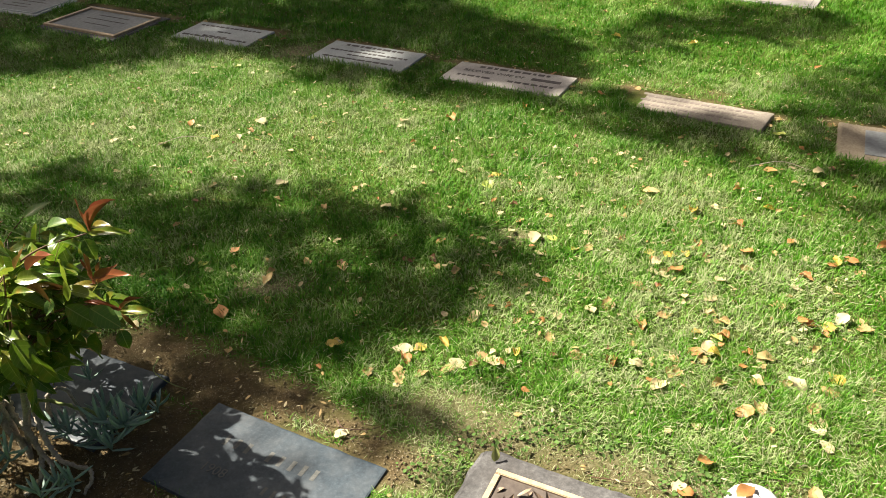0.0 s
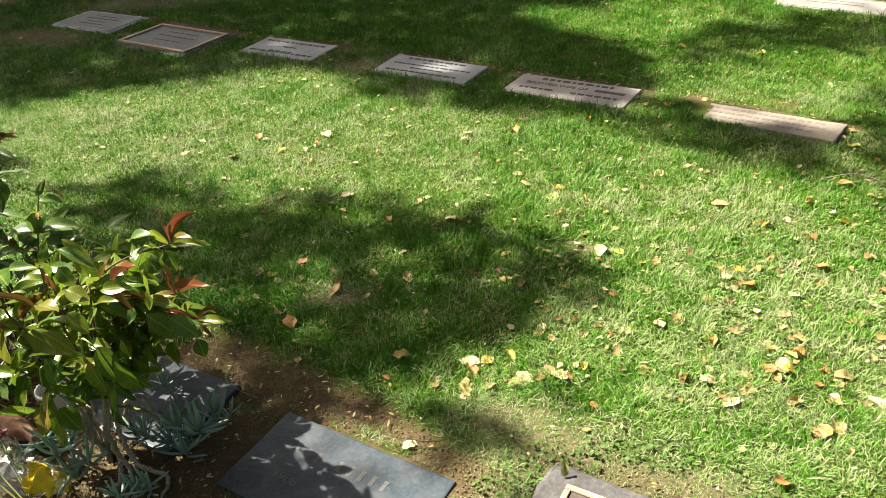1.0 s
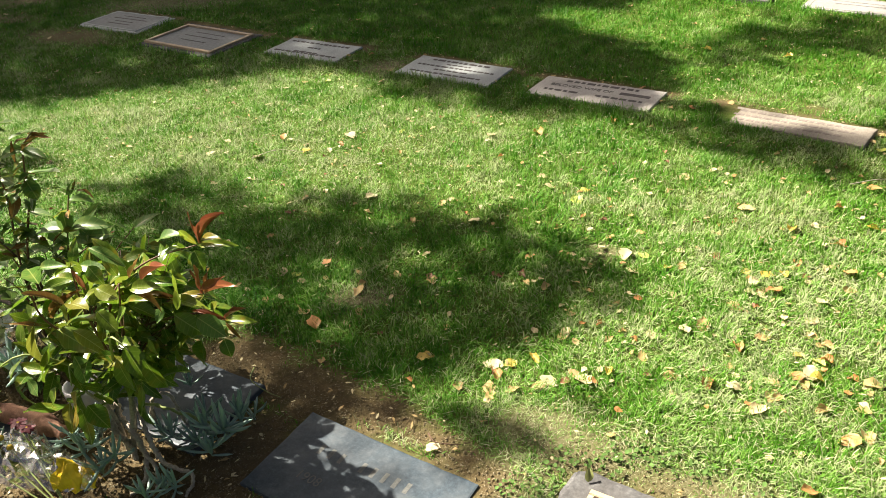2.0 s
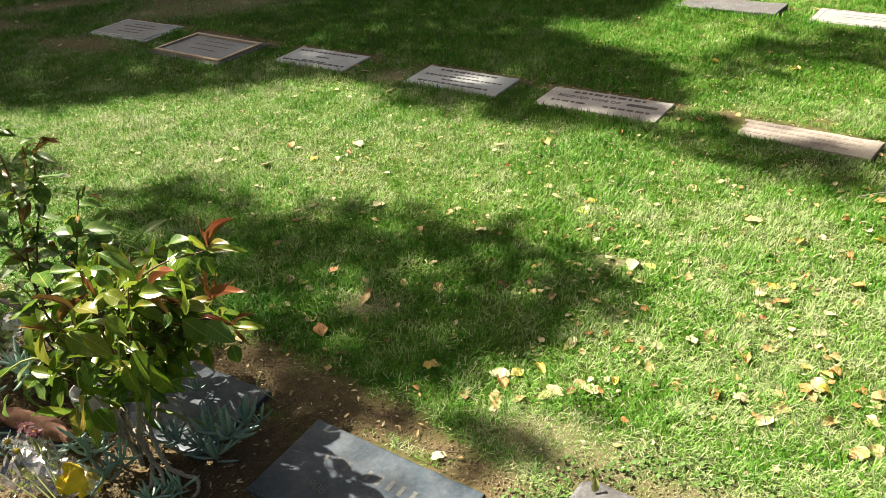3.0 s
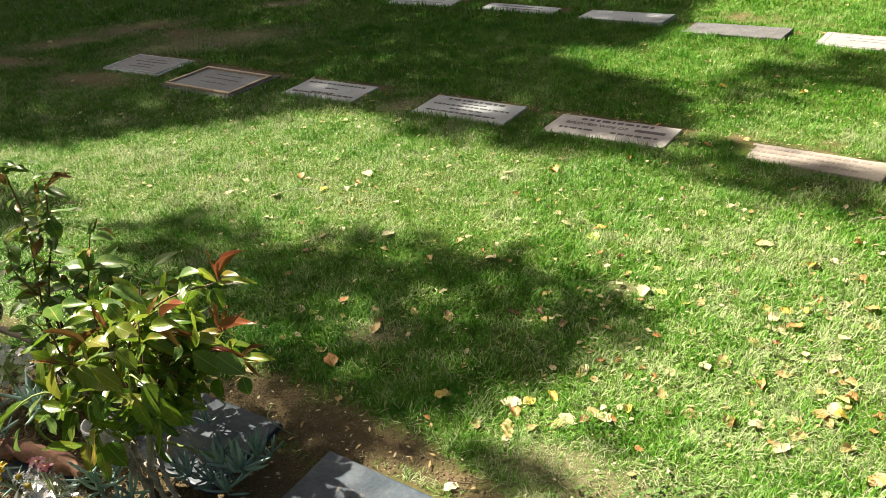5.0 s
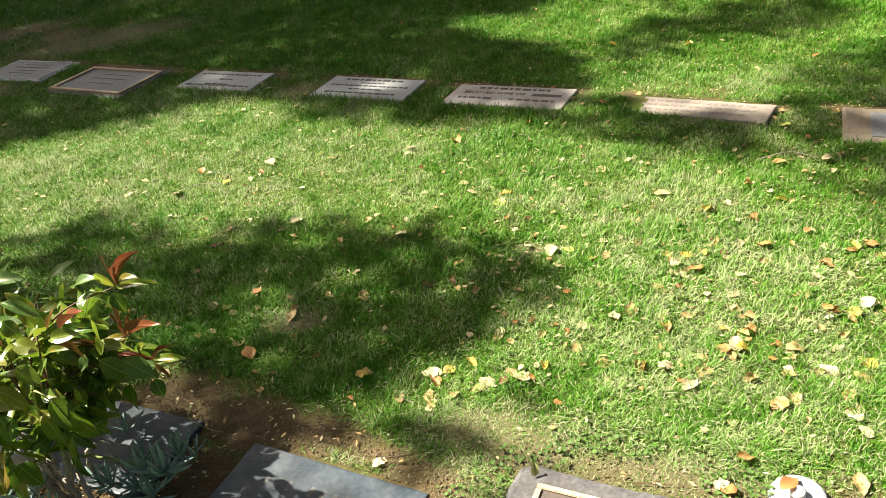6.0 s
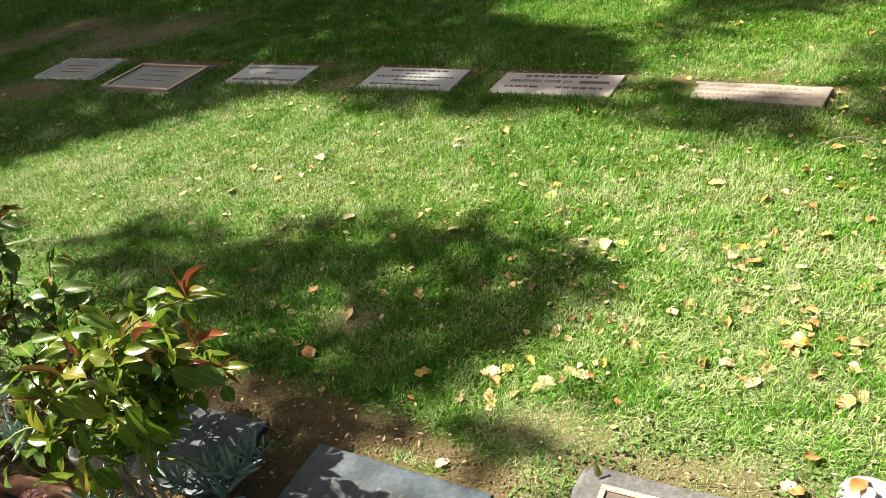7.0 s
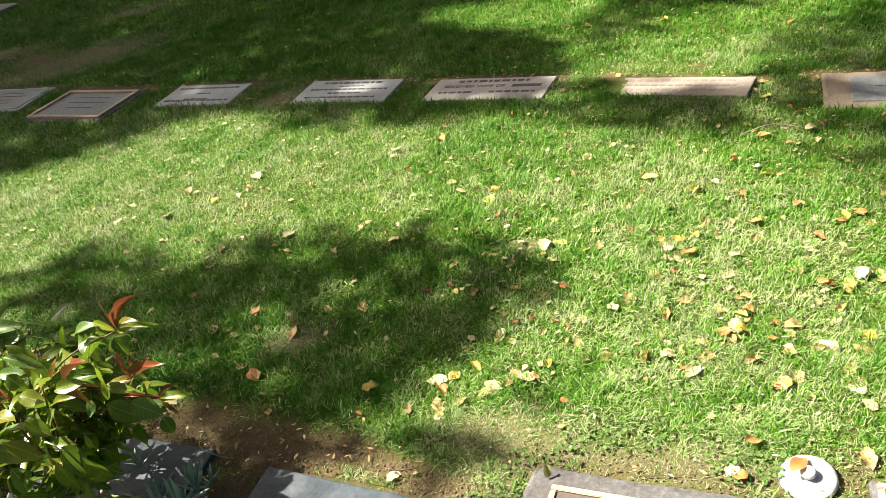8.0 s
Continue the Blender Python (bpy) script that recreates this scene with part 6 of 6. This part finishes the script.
def build_jade():
    rnd = random.Random(32)
    o = Vector((-1.46, 1.66, 0))
    t = thing("jade_plant", "low jade plant with thick rounded green leaves", "succulent", pose(*o))
    shapes = [leaf_mesh("leaf", 0.048, 0.034, JADE, fold=0.15, curl=0.3, wave=0.0, seed=220 + i, point=1.3) for i in range(2)]
    for i in range(5):
        tip = Vector((rnd.uniform(-0.14, 0.12), rnd.uniform(-0.06, 0.06), rnd.uniform(0.14, 0.24)))
        shoot(t, [(tip.x * 0.4, tip.y * 0.4, 0.0), tip * 0.6, tip], 0.007, GREEN_STEM, 225 + i)
        whorl(t, tip, (0, 0, 1), 8, shapes, rnd, (0.8, 1.1), (0.5, 1.4), 0.05)


build_jade()


# ---- things laid among the plants ----
def build_log():
    pts = bend([(-1.50, 1.41, 0.060), (-1.40, 1.40, 0.066), (-1.28, 1.375, 0.062), (-1.185, 1.35, 0.055)], 5)
    bm = tube(pts, [0.028 - 0.0003 * i + 0.004 * math.sin(i * 1.3) for i in range(len(pts))], 14, 0.30, 5)
    for v in bm.verts:
        v.co += noise.noise_vector(v.co * 30) * 0.007 + noise.noise_vector(v.co * 90) * 0.003
    ob = part("log", bm, RED_WOOD, smooth=True)
    tagged(ob, "short weathered reddish brown log in the bed", "log")
    under = thing("stone", "dark rounded stone under the log", "stone", pose(-1.36, 1.38, 0.0))
    sb = bmesh.new()
    bmesh.ops.create_icosphere(sb, subdivisions=3, radius=1.0)
    for v in sb.verts:
        v.co = Vector((v.co.x * 0.15, v.co.y * 0.05, v.co.z * 0.022 + 0.006)) + noise.noise_vector(v.co * 1.7) * 0.006
    part("body", sb, DARK_SLATE, under, smooth=True)


build_log()


def petals(n, full, width, sag, seed, layers=1):
    rnd = random.Random(seed)
    bm = bmesh.new()
    for layer in range(layers):
        for k in range(n):
            a = 2 * math.pi * (k + 0.5 * layer + rnd.uniform(-0.3, 0.3)) / n
            c, s = math.cos(a), math.sin(a)
            length, droop = full * rnd.uniform(0.75, 1.12), sag + rnd.uniform(-0.25, 0.35)
            rows = []
            for i, (r, w) in enumerate(((0.18, 0.35), (0.55, 1.0), (0.85, 0.9), (1.0, 0.35))):
                z = 0.006 * (layers - layer) + (0.35 * layer + 0.05) * r * length - droop * r * r * length
                rows.append([bm.verts.new((c * r * length - s * q * w * width / 2, s * r * length + c * q * w * width / 2, z)) for q in (-1, 1)])
            for a0, b0 in zip(rows, rows[1:]):
                bm.faces.new((a0[0], a0[1], b0[1], b0[0]))
    return bm


def flower(name, label, at, way, n, length, width, material, stem_to, seed, layers=2):
    t = thing(name, label, "flower", aim(at, way, 0.0) @ Matrix.Rotation(radians(-90), 4, "X"), group="cut flowers")
    part("petals", petals(n, length, width, 0.25, seed, layers), material, t, smooth=True)
    part("eye", lathe([(0, 0.0), (0.008, 0.002), (0.009, 0.006), (0.005, 0.011), (0, 0.012)], 12), FLOWER_EYE, t, smooth=True)
    inv = t.matrix_basis.inverted()
    mid = (Vector(at) + Vector(stem_to)) / 2 + Vector((0.01, -0.01, 0.01))
    part("stem", tube(bend([inv @ Vector(at), inv @ mid, inv @ Vector(stem_to)], 4), [0.0022] * 9, 5), GREEN_STEM, t, smooth=True)


FOOT = Vector((-1.02, 1.10, 0.02))
flower("daisy", "yellow daisy in a bunch of cut flowers", (-1.335, 1.235, 0.150), (-0.2, -0.5, 0.8), 18, 0.030, 0.009, PETAL_YELLOW, FOOT, 1, 3)
flower("daisy", "yellow daisy in a bunch of cut flowers", (-1.37, 1.20, 0.130), (-0.4, -0.6, 0.6), 18, 0.030, 0.009, PETAL_YELLOW, FOOT, 2, 3)
flower("daisy", "white daisy with a yellow eye", (-1.275, 1.235, 0.145), (0.1, -0.4, 0.9), 13, 0.020, 0.0042, PETAL_WHITE, FOOT, 3, 1)
flower("daisy", "white daisy with a yellow eye", (-1.24, 1.215, 0.135), (0.3, -0.3, 0.9), 13, 0.019, 0.0040, PETAL_WHITE, FOOT, 4, 1)
flower("daisy", "dark wine red flower in the bunch", (-1.255, 1.280, 0.150), (0.1, 0.1, 1.0), 12, 0.022, 0.010, PETAL_WINE, FOOT, 5, 2)
flower("daisy", "dark wine red flower in the bunch", (-1.22, 1.265, 0.150), (0.2, 0.2, 1.0), 12, 0.020, 0.010, PETAL_WINE, FOOT, 6, 2)
flower("rose", "dark red flower at the edge of the bed", (-1.42, 1.17, 0.12), (-0.1, -0.4, 0.9), 9, 0.024, 0.018, PETAL_WINE, (-1.35, 1.12, 0.0), 7, 3)
flower("daisy", "yellow daisy beside the log", (-1.53, 1.385, 0.17), (-0.2, -0.5, 0.8), 18, 0.036, 0.010, PETAL_YELLOW, (-1.50, 1.36, 0.0), 8, 3)


def build_wrap():
    """A crinkled clear wrapper, half open, with yellow paper inside."""
    t = thing("bouquet_wrapper", "crinkled clear plastic flower wrapper with yellow paper", "flower wrapper", pose(-1.10, 1.195, 0.03))

    def sheet(name, x0, x1, reach, spread, height, mat, seed):
        n, m = 22, 16
        verts, faces = [], []
        for i in range(n + 1):
            for j in range(m + 1):
                s, q = i / n, j / m
                a = (q - 0.5) * 2.4
                r = spread * (0.25 + 0.75 * s)
                p = Vector((x0 + (x1 - x0) * s, r * math.sin(a) + reach * s, height * (0.5 + 0.5 * s) * math.cos(a) + 0.01))
                p += noise.noise_vector(p * 26 + Vector((seed, 0, 0))) * 0.013 + noise.noise_vector(p * 60 + Vector((0, seed, 0))) * 0.008
                verts.append(p)
        for i in range(n):
            for j in range(m):
                k = i * (m + 1) + j
                faces.append((k, k + 1, k + m + 2, k + m + 1))
        me = mesh_from(name, verts, faces, smooth=False)
        return part(name, me, mat, t)

    sheet("clear_film", 0.10, -0.16, 0.03, 0.10, 0.11, FILM, 3.0)
    sheet("clear_film", -0.02, -0.17, 0.09, 0.06, 0.11, FILM, 9.0)
    sheet("yellow_paper", 0.10, 0.0, 0.0, 0.055, 0.085, PETAL_YELLOW, 5.0)


build_wrap()


def build_white_blossom():
    rnd = random.Random(33)
    o = Vector((-1.56, 1.585, 0.0))
    t = thing("hydrangea", "cluster of small white four petalled blossoms", "flower", pose(*o))
    part("stem", tube([(0.02, 0.0, 0.0), (0.01, 0.0, 0.12), (0, 0, 0.22)], [0.004, 0.0035, 0.003], 6), GREEN_STEM, t)
    bm = bmesh.new()
    bmesh.ops.create_grid(bm, x_segments=1, y_segments=1, size=0.001)
    bm.clear()
    for k in range(4):
        a = k * math.pi / 2
        c, s = math.cos(a), math.sin(a)
        q = [(0.001, -0.002, 0), (0.006, -0.006, 0.001), (0.011, -0.0065, 0.003), (0.0145, -0.003, 0.004), (0.0145, 0.003, 0.005), (0.011, 0.0065, 0.003), (0.006, 0.006, 0.001), (0.001, 0.002, 0)]
        bm.faces.new([bm.verts.new((c * x - s * y, s * x + c * y, z)) for x, y, z in q])
    me = bpy.data.meshes.new("blossom")
    bm.to_mesh(me)
    bm.free()
    me.materials.append(PETAL_WHITE)
    for cx, cy, cz, r, n in ((0, 0, 0.25, 0.05, 26), (0.075, 0.01, 0.24, 0.03, 10), (-0.02, -0.03, 0.17, 0.035, 10), (0.10, -0.04, 0.17, 0.025, 7)):
        for k in range(n):
            d = Vector((rnd.gauss(0, 1), rnd.gauss(0, 1) - 0.5, rnd.gauss(0, 1) + 0.6)).normalized()
            ob = new("blossom", me)
            ob.parent = t
            ob.matrix_basis = Matrix.Translation(Vector((cx, cy, cz)) + d * r) @ d.to_track_quat("Z", "Y").to_matrix().to_4x4() @ Matrix.Scale(rnd.uniform(0.8, 1.15), 4)


build_white_blossom()

pot = part("pot", lathe([(0, 0.0), (0.045, 0.0), (0.060, 0.05), (0.068, 0.12), (0.066, 0.135), (0.058, 0.135), (0.056, 0.10), (0, 0.095)], 32), PALE_GLAZE, smooth=True)
pot.matrix_basis = pose(-1.225, 1.50, 0.0) @ Matrix.Scale(0.75, 4)
tagged(pot, "pale glazed pot half hidden by shrub leaves", "pot")


def build_pod():
    t = thing("lotus_pod", "dried brown lotus seed pod with dark round holes", "seed pod", look((-1.92, 1.93, 0.16), (0.19, -0.05, 1.63)))
    t.matrix_basis = t.matrix_basis @ Matrix.Rotation(math.pi, 4, "X")
    part("head", lathe([(0, -0.07), (0.012, -0.068), (0.035, -0.045), (0.058, -0.012), (0.060, -0.004), (0.056, 0.0), (0, 0.003)], 30), POD, t, smooth=True)
    rings = ((0.0, 1), (0.018, 6), (0.035, 11), (0.049, 16))
    for r, n in rings:
        for k in range(n):
            a = 2 * math.pi * k / n + r * 30
            hb = lathe([(0, -0.002), (0.0052, -0.001), (0.0058, 0.0036), (0.0046, 0.0042), (0.0, 0.0025)], 10)
            ob = part("seed_hole", hb, POD_HOLE, t)
            ob.location = (r * math.cos(a), r * math.sin(a), 0.0008)
    line = [(0, 0, -0.065), (0.01, 0.02, -0.11), (0.03, 0.06, -0.15)]
    part("stalk", tube(line, [0.005, 0.004, 0.004], 6), POD, t)


build_pod()


# ---- the shade tree: its boughs hang between the sun and the lawn ----
# each bough: outline of its shade on the lawn, height over it, share of light that it stops
BAND = [(-3.6, 3.81), (-3.01, 3.84), (-2.55, 4.03), (-2.29, 4.08), (-2.06, 4.16), (-1.73, 4.32), (-1.46, 4.38), (-1.23, 4.35), (-0.98, 4.18), (-0.69, 3.96), (-0.47, 3.92),
        (-0.26, 3.73), (-0.03, 3.68), (0.19, 3.73), (0.35, 3.71), (0.51, 3.54), (0.71, 3.54), (0.74, 3.33), (0.87, 3.29), (1.08, 3.20), (1.25, 3.08), (1.34, 3.46), (1.09, 3.60), (0.80, 3.82),
        (0.64, 4.05), (0.575, 4.42), (0.48, 4.86), (0.21, 4.93), (-0.01, 5.14), (-0.155, 5.39), (-0.11, 5.63), (0.28, 5.58), (0.62, 5.68), (0.70, 6.10), (1.0, 7.37), (1.2, 9.5), (-9.0, 11.0), (-9.0, 4.3)]
PATCH = [(0.89, 4.92), (1.18, 5.17), (1.9, 5.32), (2.3, 4.9), (1.8, 4.5), (1.28, 4.61), (1.0, 4.32), (0.79, 4.21), (0.76, 4.51)]
BLOB = [(-0.90, 2.76), (-0.76, 2.86), (-0.60, 2.88), (-0.43, 2.74), (-0.21, 2.63), (-0.04, 2.69), (0.08, 2.59), (0.19, 2.45), (0.28, 2.34), (0.36, 2.24), (0.34, 2.14), (0.28, 2.08), (0.20, 2.05),
        (0.10, 2.00), (-0.03, 1.91), (-0.14, 1.86), (-0.21, 1.79), (-0.24, 1.71), (-0.30, 1.67), (-0.54, 1.65), (-0.75, 1.62), (-0.98, 1.80), (-1.30, 1.95), (-1.10, 2.25), (-0.92, 2.40)]
BLOB_WING = [(-1.91, 2.74), (-1.83, 2.96), (-1.58, 3.02), (-1.39, 2.94), (-1.30, 2.78), (-1.20, 2.66), (-1.06, 2.68), (-0.90, 2.74), (-0.92, 2.40), (-1.10, 2.25), (-1.30, 1.95)]
BLOB_FOOT = [(-0.80, 1.80), (-0.62, 2.02), (-0.20, 2.12), (0.10, 2.20), (0.24, 2.12), (0.08, 1.98), (-0.06, 1.86), (-0.18, 1.72), (-0.30, 1.64), (-0.54, 1.63)]
SPUR = [(-0.10, 1.60), (-0.02, 1.63), (0.07, 1.56), (0.11, 1.46), (0.08, 1.38), (0.0, 1.38), (-0.08, 1.47)]
RIM = [(1.40, 3.28), (1.55, 3.70), (1.77, 4.05), (2.3, 4.25), (3.0, 3.8), (2.6, 2.4), (1.68, 2.40), (1.54, 2.61), (1.52, 2.80), (1.44, 3.04)]
# next four: unseen foliage added only to darken bed, shrub and slate
BED_WEST = [(-1.9, 1.95), (-1.41, 1.95), (-1.02, 1.80), (-0.98, 1.60), (-0.98, 1.34), (-1.05, 1.22), (-1.5, 1.25), (-2.0, 1.45)]
SHRUB_SIDE = [(-1.15, 0.94), (-1.15, 1.18), (-0.90, 1.20), (-0.68, 1.16), (-0.68, 0.94)]
SLATE_TOP = [(-0.64, 1.56), (-0.45, 1.57), (-0.22, 1.45), (-0.28, 1.35), (-0.60, 1.40)]
BED = [(-0.66, 1.76), (-0.44, 1.70), (-0.30, 1.62), (-0.34, 1.53), (-0.58, 1.55)]
WEST = [(-3.29, 3.28), (-2.92, 3.26), (-2.68, 3.16), (-2.53, 3.15), (-2.39, 3.03), (-2.44, 2.88), (-2.54, 2.77), (-2.66, 2.72), (-2.83, 2.66)]
# spots of sun between the leaves: centre and half widths
SUN_SPOTS = [(-0.46, 4.31, 0.09, 0.035), (1.18, 3.60, 0.20, 0.04), (0.92, 3.66, 0.10, 0.04), (-0.63, 2.17, 0.05, 0.02), (2.0, 3.05, 0.05, 0.03),
             (0.72, 3.98, 0.12, 0.07), (0.84, 4.07, 0.12, 0.08), (0.59, 3.70, 0.10, 0.05), (-0.20, 1.475, 0.11, 0.055), (-0.32, 1.505, 0.04, 0.02)]
FAR_BED = [(-9.0, 5.0), (-4.0, 4.3), (-2.8, 5.0), (-3.0, 6.4), (-4.0, 8.5), (-9.0, 10.5)]
# outline, height, unevenness, thickness of the foliage
HIGH_BOUGHS = [(BAND, 6.4, 2.0, 3.6), (PATCH, 6.8, 0.8, 1.6), (RIM, 6.0, 0.7, 1.6), (FAR_BED, 7.4, 0.8, 1.6)]
LOW_BOUGHS = [(BLOB, 5.0, 0.9, 1.9), (BLOB_WING, 5.0, 0.9, 2.0), (BLOB_FOOT, 4.9, 0.4, 1.9), (SPUR, 4.6, 0.3, 2.4), (BED, 5.4, 0.5, 2.2), (BED_WEST, 5.2, 0.5, 1.5), (SHRUB_SIDE, 5.2, 0.3, 0.8), (SLATE_TOP, 5.0, 0.3, 1.3), (WEST, 5.0, 0.5, 1.9)]


def inside(px, py, outline):
    hit = np.zeros(len(px), bool)
    x1, y1 = outline[-1]
    for x2, y2 in outline:
        cross = ((y2 > py) != (y1 > py)) & (px < (x1 - x2) * (py - y2) / (y1 - y2 + 1e-12) + x2)
        hit ^= cross
        x1, y1 = x2, y2
    return hit


def over(x, y, h):
    """The place at height h that shades the spot x, y of the lawn."""
    return Vector((x + TO_SUN.x / TO_SUN.z * h, y + TO_SUN.y / TO_SUN.z * h, h))


def build_tree(boughs, foot, trunk_pts, girth, limbs, label, seed):
    """A tree: trunk, limbs along the given lines, and a crown of single leaves."""
    rs = np.random.RandomState(seed)
    foot = Vector(foot)
    t = thing("shade_tree", label, "tree", pose(*foot), group="shade trees")
    slope = np.array([TO_SUN.x / TO_SUN.z, TO_SUN.y / TO_SUN.z])
    places = []
    for outline, height, deep, depth in boughs:
        xy = np.array(outline)
        lo, hi = xy.min(0), xy.max(0)
        n = int((hi - lo).prod() * depth * 340)
        x, y = rs.uniform(lo[0], hi[0], n), rs.uniform(lo[1], hi[1], n)
        keep = inside(x, y, outline) & (rs.rand(n) < 0.68 + 0.36 * field(x, y, 0.16, seed + 1))
        x, y = x[keep], y[keep]
        x, y = x + rs.normal(0, 0.075, len(x)), y + rs.normal(0, 0.075, len(x))
        keep = np.ones(len(x), bool)
        for cx, cy, rx, ry in SUN_SPOTS:
            keep &= ((x - cx) / (rx + 0.03)) ** 2 + ((y - cy) / (ry + 0.03)) ** 2 > rs.uniform(0.6, 1.2, len(x))
        x, y = x[keep], y[keep]
        h = height + deep * (field(x, y, 0.9, seed + 2) - 0.5) * 2 + rs.normal(0, 0.12, len(x))
        places.append(np.stack([x + slope[0] * h, y + slope[1] * h, h], 1))
    p = np.concatenate(places) - np.array(foot)
    n = len(p)
    ln, wd = rs.uniform(0.08, 0.13, n), rs.uniform(0.06, 0.10, n)
    d = rs.normal(0, 1, (n, 3))
    d[:, 2] *= 0.6
    d /= np.linalg.norm(d, axis=1)[:, None]
    e = np.cross(d, rs.normal(0, 1, (n, 3)))
    e /= np.linalg.norm(e, axis=1)[:, None]
    f = np.cross(d, e)
    v = np.empty((n, 6, 3))
    for k, (a, b, c) in enumerate(((-0.5, 0, 0), (-0.1, -0.5, 0.1), (-0.1, 0.5, 0.1), (0.25, -0.35, 0.06), (0.25, 0.35, 0.06), (0.5, 0, -0.1))):
        v[:, k] = p + d * (a * ln)[:, None] + e * (b * wd)[:, None] + f * (c * wd)[:, None]
    base = np.arange(n)[:, None] * 6
    me = strips_mesh("crown", v.reshape(-1, 3), base + np.array([[1, 3, 4, 2]]), np.concatenate([base + np.array([[0, 1, 2]]), base + np.array([[3, 5, 4]])]))
    me.materials.append(CANOPY)
    crown = new("crown", me)
    crown.parent = t
    tagged(crown, kind="stuff")
    line = bend(trunk_pts, 5)
    part("trunk", tube(line, [girth * (1 - 0.5 * i / len(line)) for i in range(len(line))], 14, 0.12, seed), TREE_BARK, t, smooth=True)
    for i, (pts, thick) in enumerate(limbs):
        line = bend([Vector(q) - foot for q in pts], 6)
        m = len(line)
        part("limb", tube(line, [thick * (1 - 0.8 * k / (m - 1)) for k in range(m)], 7, 0.15, seed + i), TREE_BARK, t, smooth=True)


HEAD = Vector((-9.2, 7.5, 4.6))
build_tree(HIGH_BOUGHS, (-9.6, 7.4, 0.0), [(0, 0, -0.2), (0.05, -0.05, 1.2), (0.2, 0.0, 2.6), (0.3, 0.1, 4.2), (0.5, 0.2, 5.6)], 0.34,
           [([HEAD, over(-4.0, 5.4, 6.2), over(-2.2, 5.0, 6.6)], 0.11), ([HEAD, over(-4.2, 6.4, 6.6), over(-1.6, 6.2, 7.0), over(-0.6, 6.0, 6.6)], 0.11),
            ([HEAD, over(-5.0, 7.6, 6.8), over(-2.5, 8.2, 7.2)], 0.10), ([HEAD, over(-5.5, 5.2, 5.6), over(-4.0, 4.4, 5.8)], 0.09), ([HEAD, over(-7.0, 8.6, 6.6), over(-6.0, 9.6, 7.0)], 0.09),
            ([over(-2.2, 5.0, 6.6), over(-1.2, 4.7, 6.4), over(-0.3, 4.25, 6.2), over(0.3, 4.0, 6.0)], 0.05), ([over(0.3, 4.0, 6.0), over(0.9, 3.6, 6.0), over(1.2, 3.3, 6.0)], 0.022),
            ([over(1.2, 3.3, 6.0), over(1.5, 2.9, 6.0), over(1.9, 2.7, 6.0)], 0.010), ([over(-0.6, 6.0, 6.6), over(0.3, 5.4, 6.8), over(1.1, 4.8, 6.8)], 0.010)],
           "large leafy tree shading the far lawn", 61)
FORK = Vector((-8.35, 4.2, 3.9))
build_tree(LOW_BOUGHS, (-8.6, 4.25, 0.0), [(0, 0, -0.2), (0.03, -0.02, 1.2), (0.12, -0.04, 2.6), (0.25, -0.05, 3.9), (0.4, 0.05, 5.2)], 0.22,
           [([FORK, over(-3.2, 2.70, 4.6), over(-1.75, 2.86, 5.0), over(-1.0, 2.55, 5.0), over(-0.5, 2.3, 5.0), over(0.0, 2.3, 4.9)], 0.026),
            ([over(-1.0, 2.55, 5.0), over(-0.7, 2.2, 5.0), over(-0.45, 1.9, 4.8)], 0.025), ([over(-0.45, 1.9, 4.8), over(-0.2, 1.68, 4.6), over(0.02, 1.52, 4.6)], 0.010),
            ([over(-0.9, 2.55, 5.0), over(-0.75, 2.75, 5.0), over(-0.6, 2.9, 5.0)], 0.018), ([FORK, over(-3.0, 1.9, 5.2), over(-1.6, 1.6, 5.4), over(-0.9, 1.45, 5.4), over(-0.5, 1.38, 5.2)], 0.05), ([FORK, over(-3.2, 2.9, 5.0), over(-2.6, 3.0, 5.0)], 0.02)],
           "slender leafy tree shading the lawn beside the shrub", 81)


# ---- low growth and litter that fill the planted bed ----
def build_bed_growth():
    rnd = random.Random(91)
    shapes = [leaf_mesh("leaf", 0.055, w, SHRUB_DULL, fold=0.3, curl=c, wave=0.08, seed=230 + i) for i, (w, c) in enumerate(((0.022, 0.9), (0.028, 0.5)))]
    for k, (x, y, n, tall) in enumerate(((-1.62, 1.46, 5, 0.16), (-1.50, 1.58, 4, 0.14), (-1.72, 1.62, 5, 0.18), (-1.40, 1.56, 4, 0.12), (-1.58, 1.75, 5, 0.16), (-1.80, 1.80, 4, 0.14), (-1.28, 1.62, 4, 0.12),
                                         (-1.66, 1.34, 4, 0.12), (-1.45, 1.85, 4, 0.14))):
        t = thing("ground_cover_plant", "low leafy green plant filling the bed", "plant", pose(x, y, 0), group="low bed plants")
        for i in range(n):
            tip = Vector((rnd.uniform(-0.07, 0.07), rnd.uniform(-0.06, 0.06), tall * rnd.uniform(0.5, 1.1)))
            shoot(t, [(0, 0, -0.01), tip * 0.5 + Vector((0.01, 0, 0.01)), tip], 0.003, GREEN_STEM, 240 + 10 * k + i)
            whorl(t, tip, (rnd.uniform(-0.3, 0.3), rnd.uniform(-0.3, 0.3), 1.0), 6, shapes, rnd, (0.7, 1.15), (0.7, 1.6), 0.05)


build_bed_growth()
scatter_bits("bed_litter", "dark brown leaf litter under the shrubs", "leaf litter",
             spots_where(4500, 95, lambda x, y: soft_oval(x, y, -1.50, 1.38, 0.55, 0.42), x0=-2.2, x1=-0.92, y0=0.95, y1=2.0), 0.016, SOIL_BIT, 96, lift=0.012, wide=0.5)
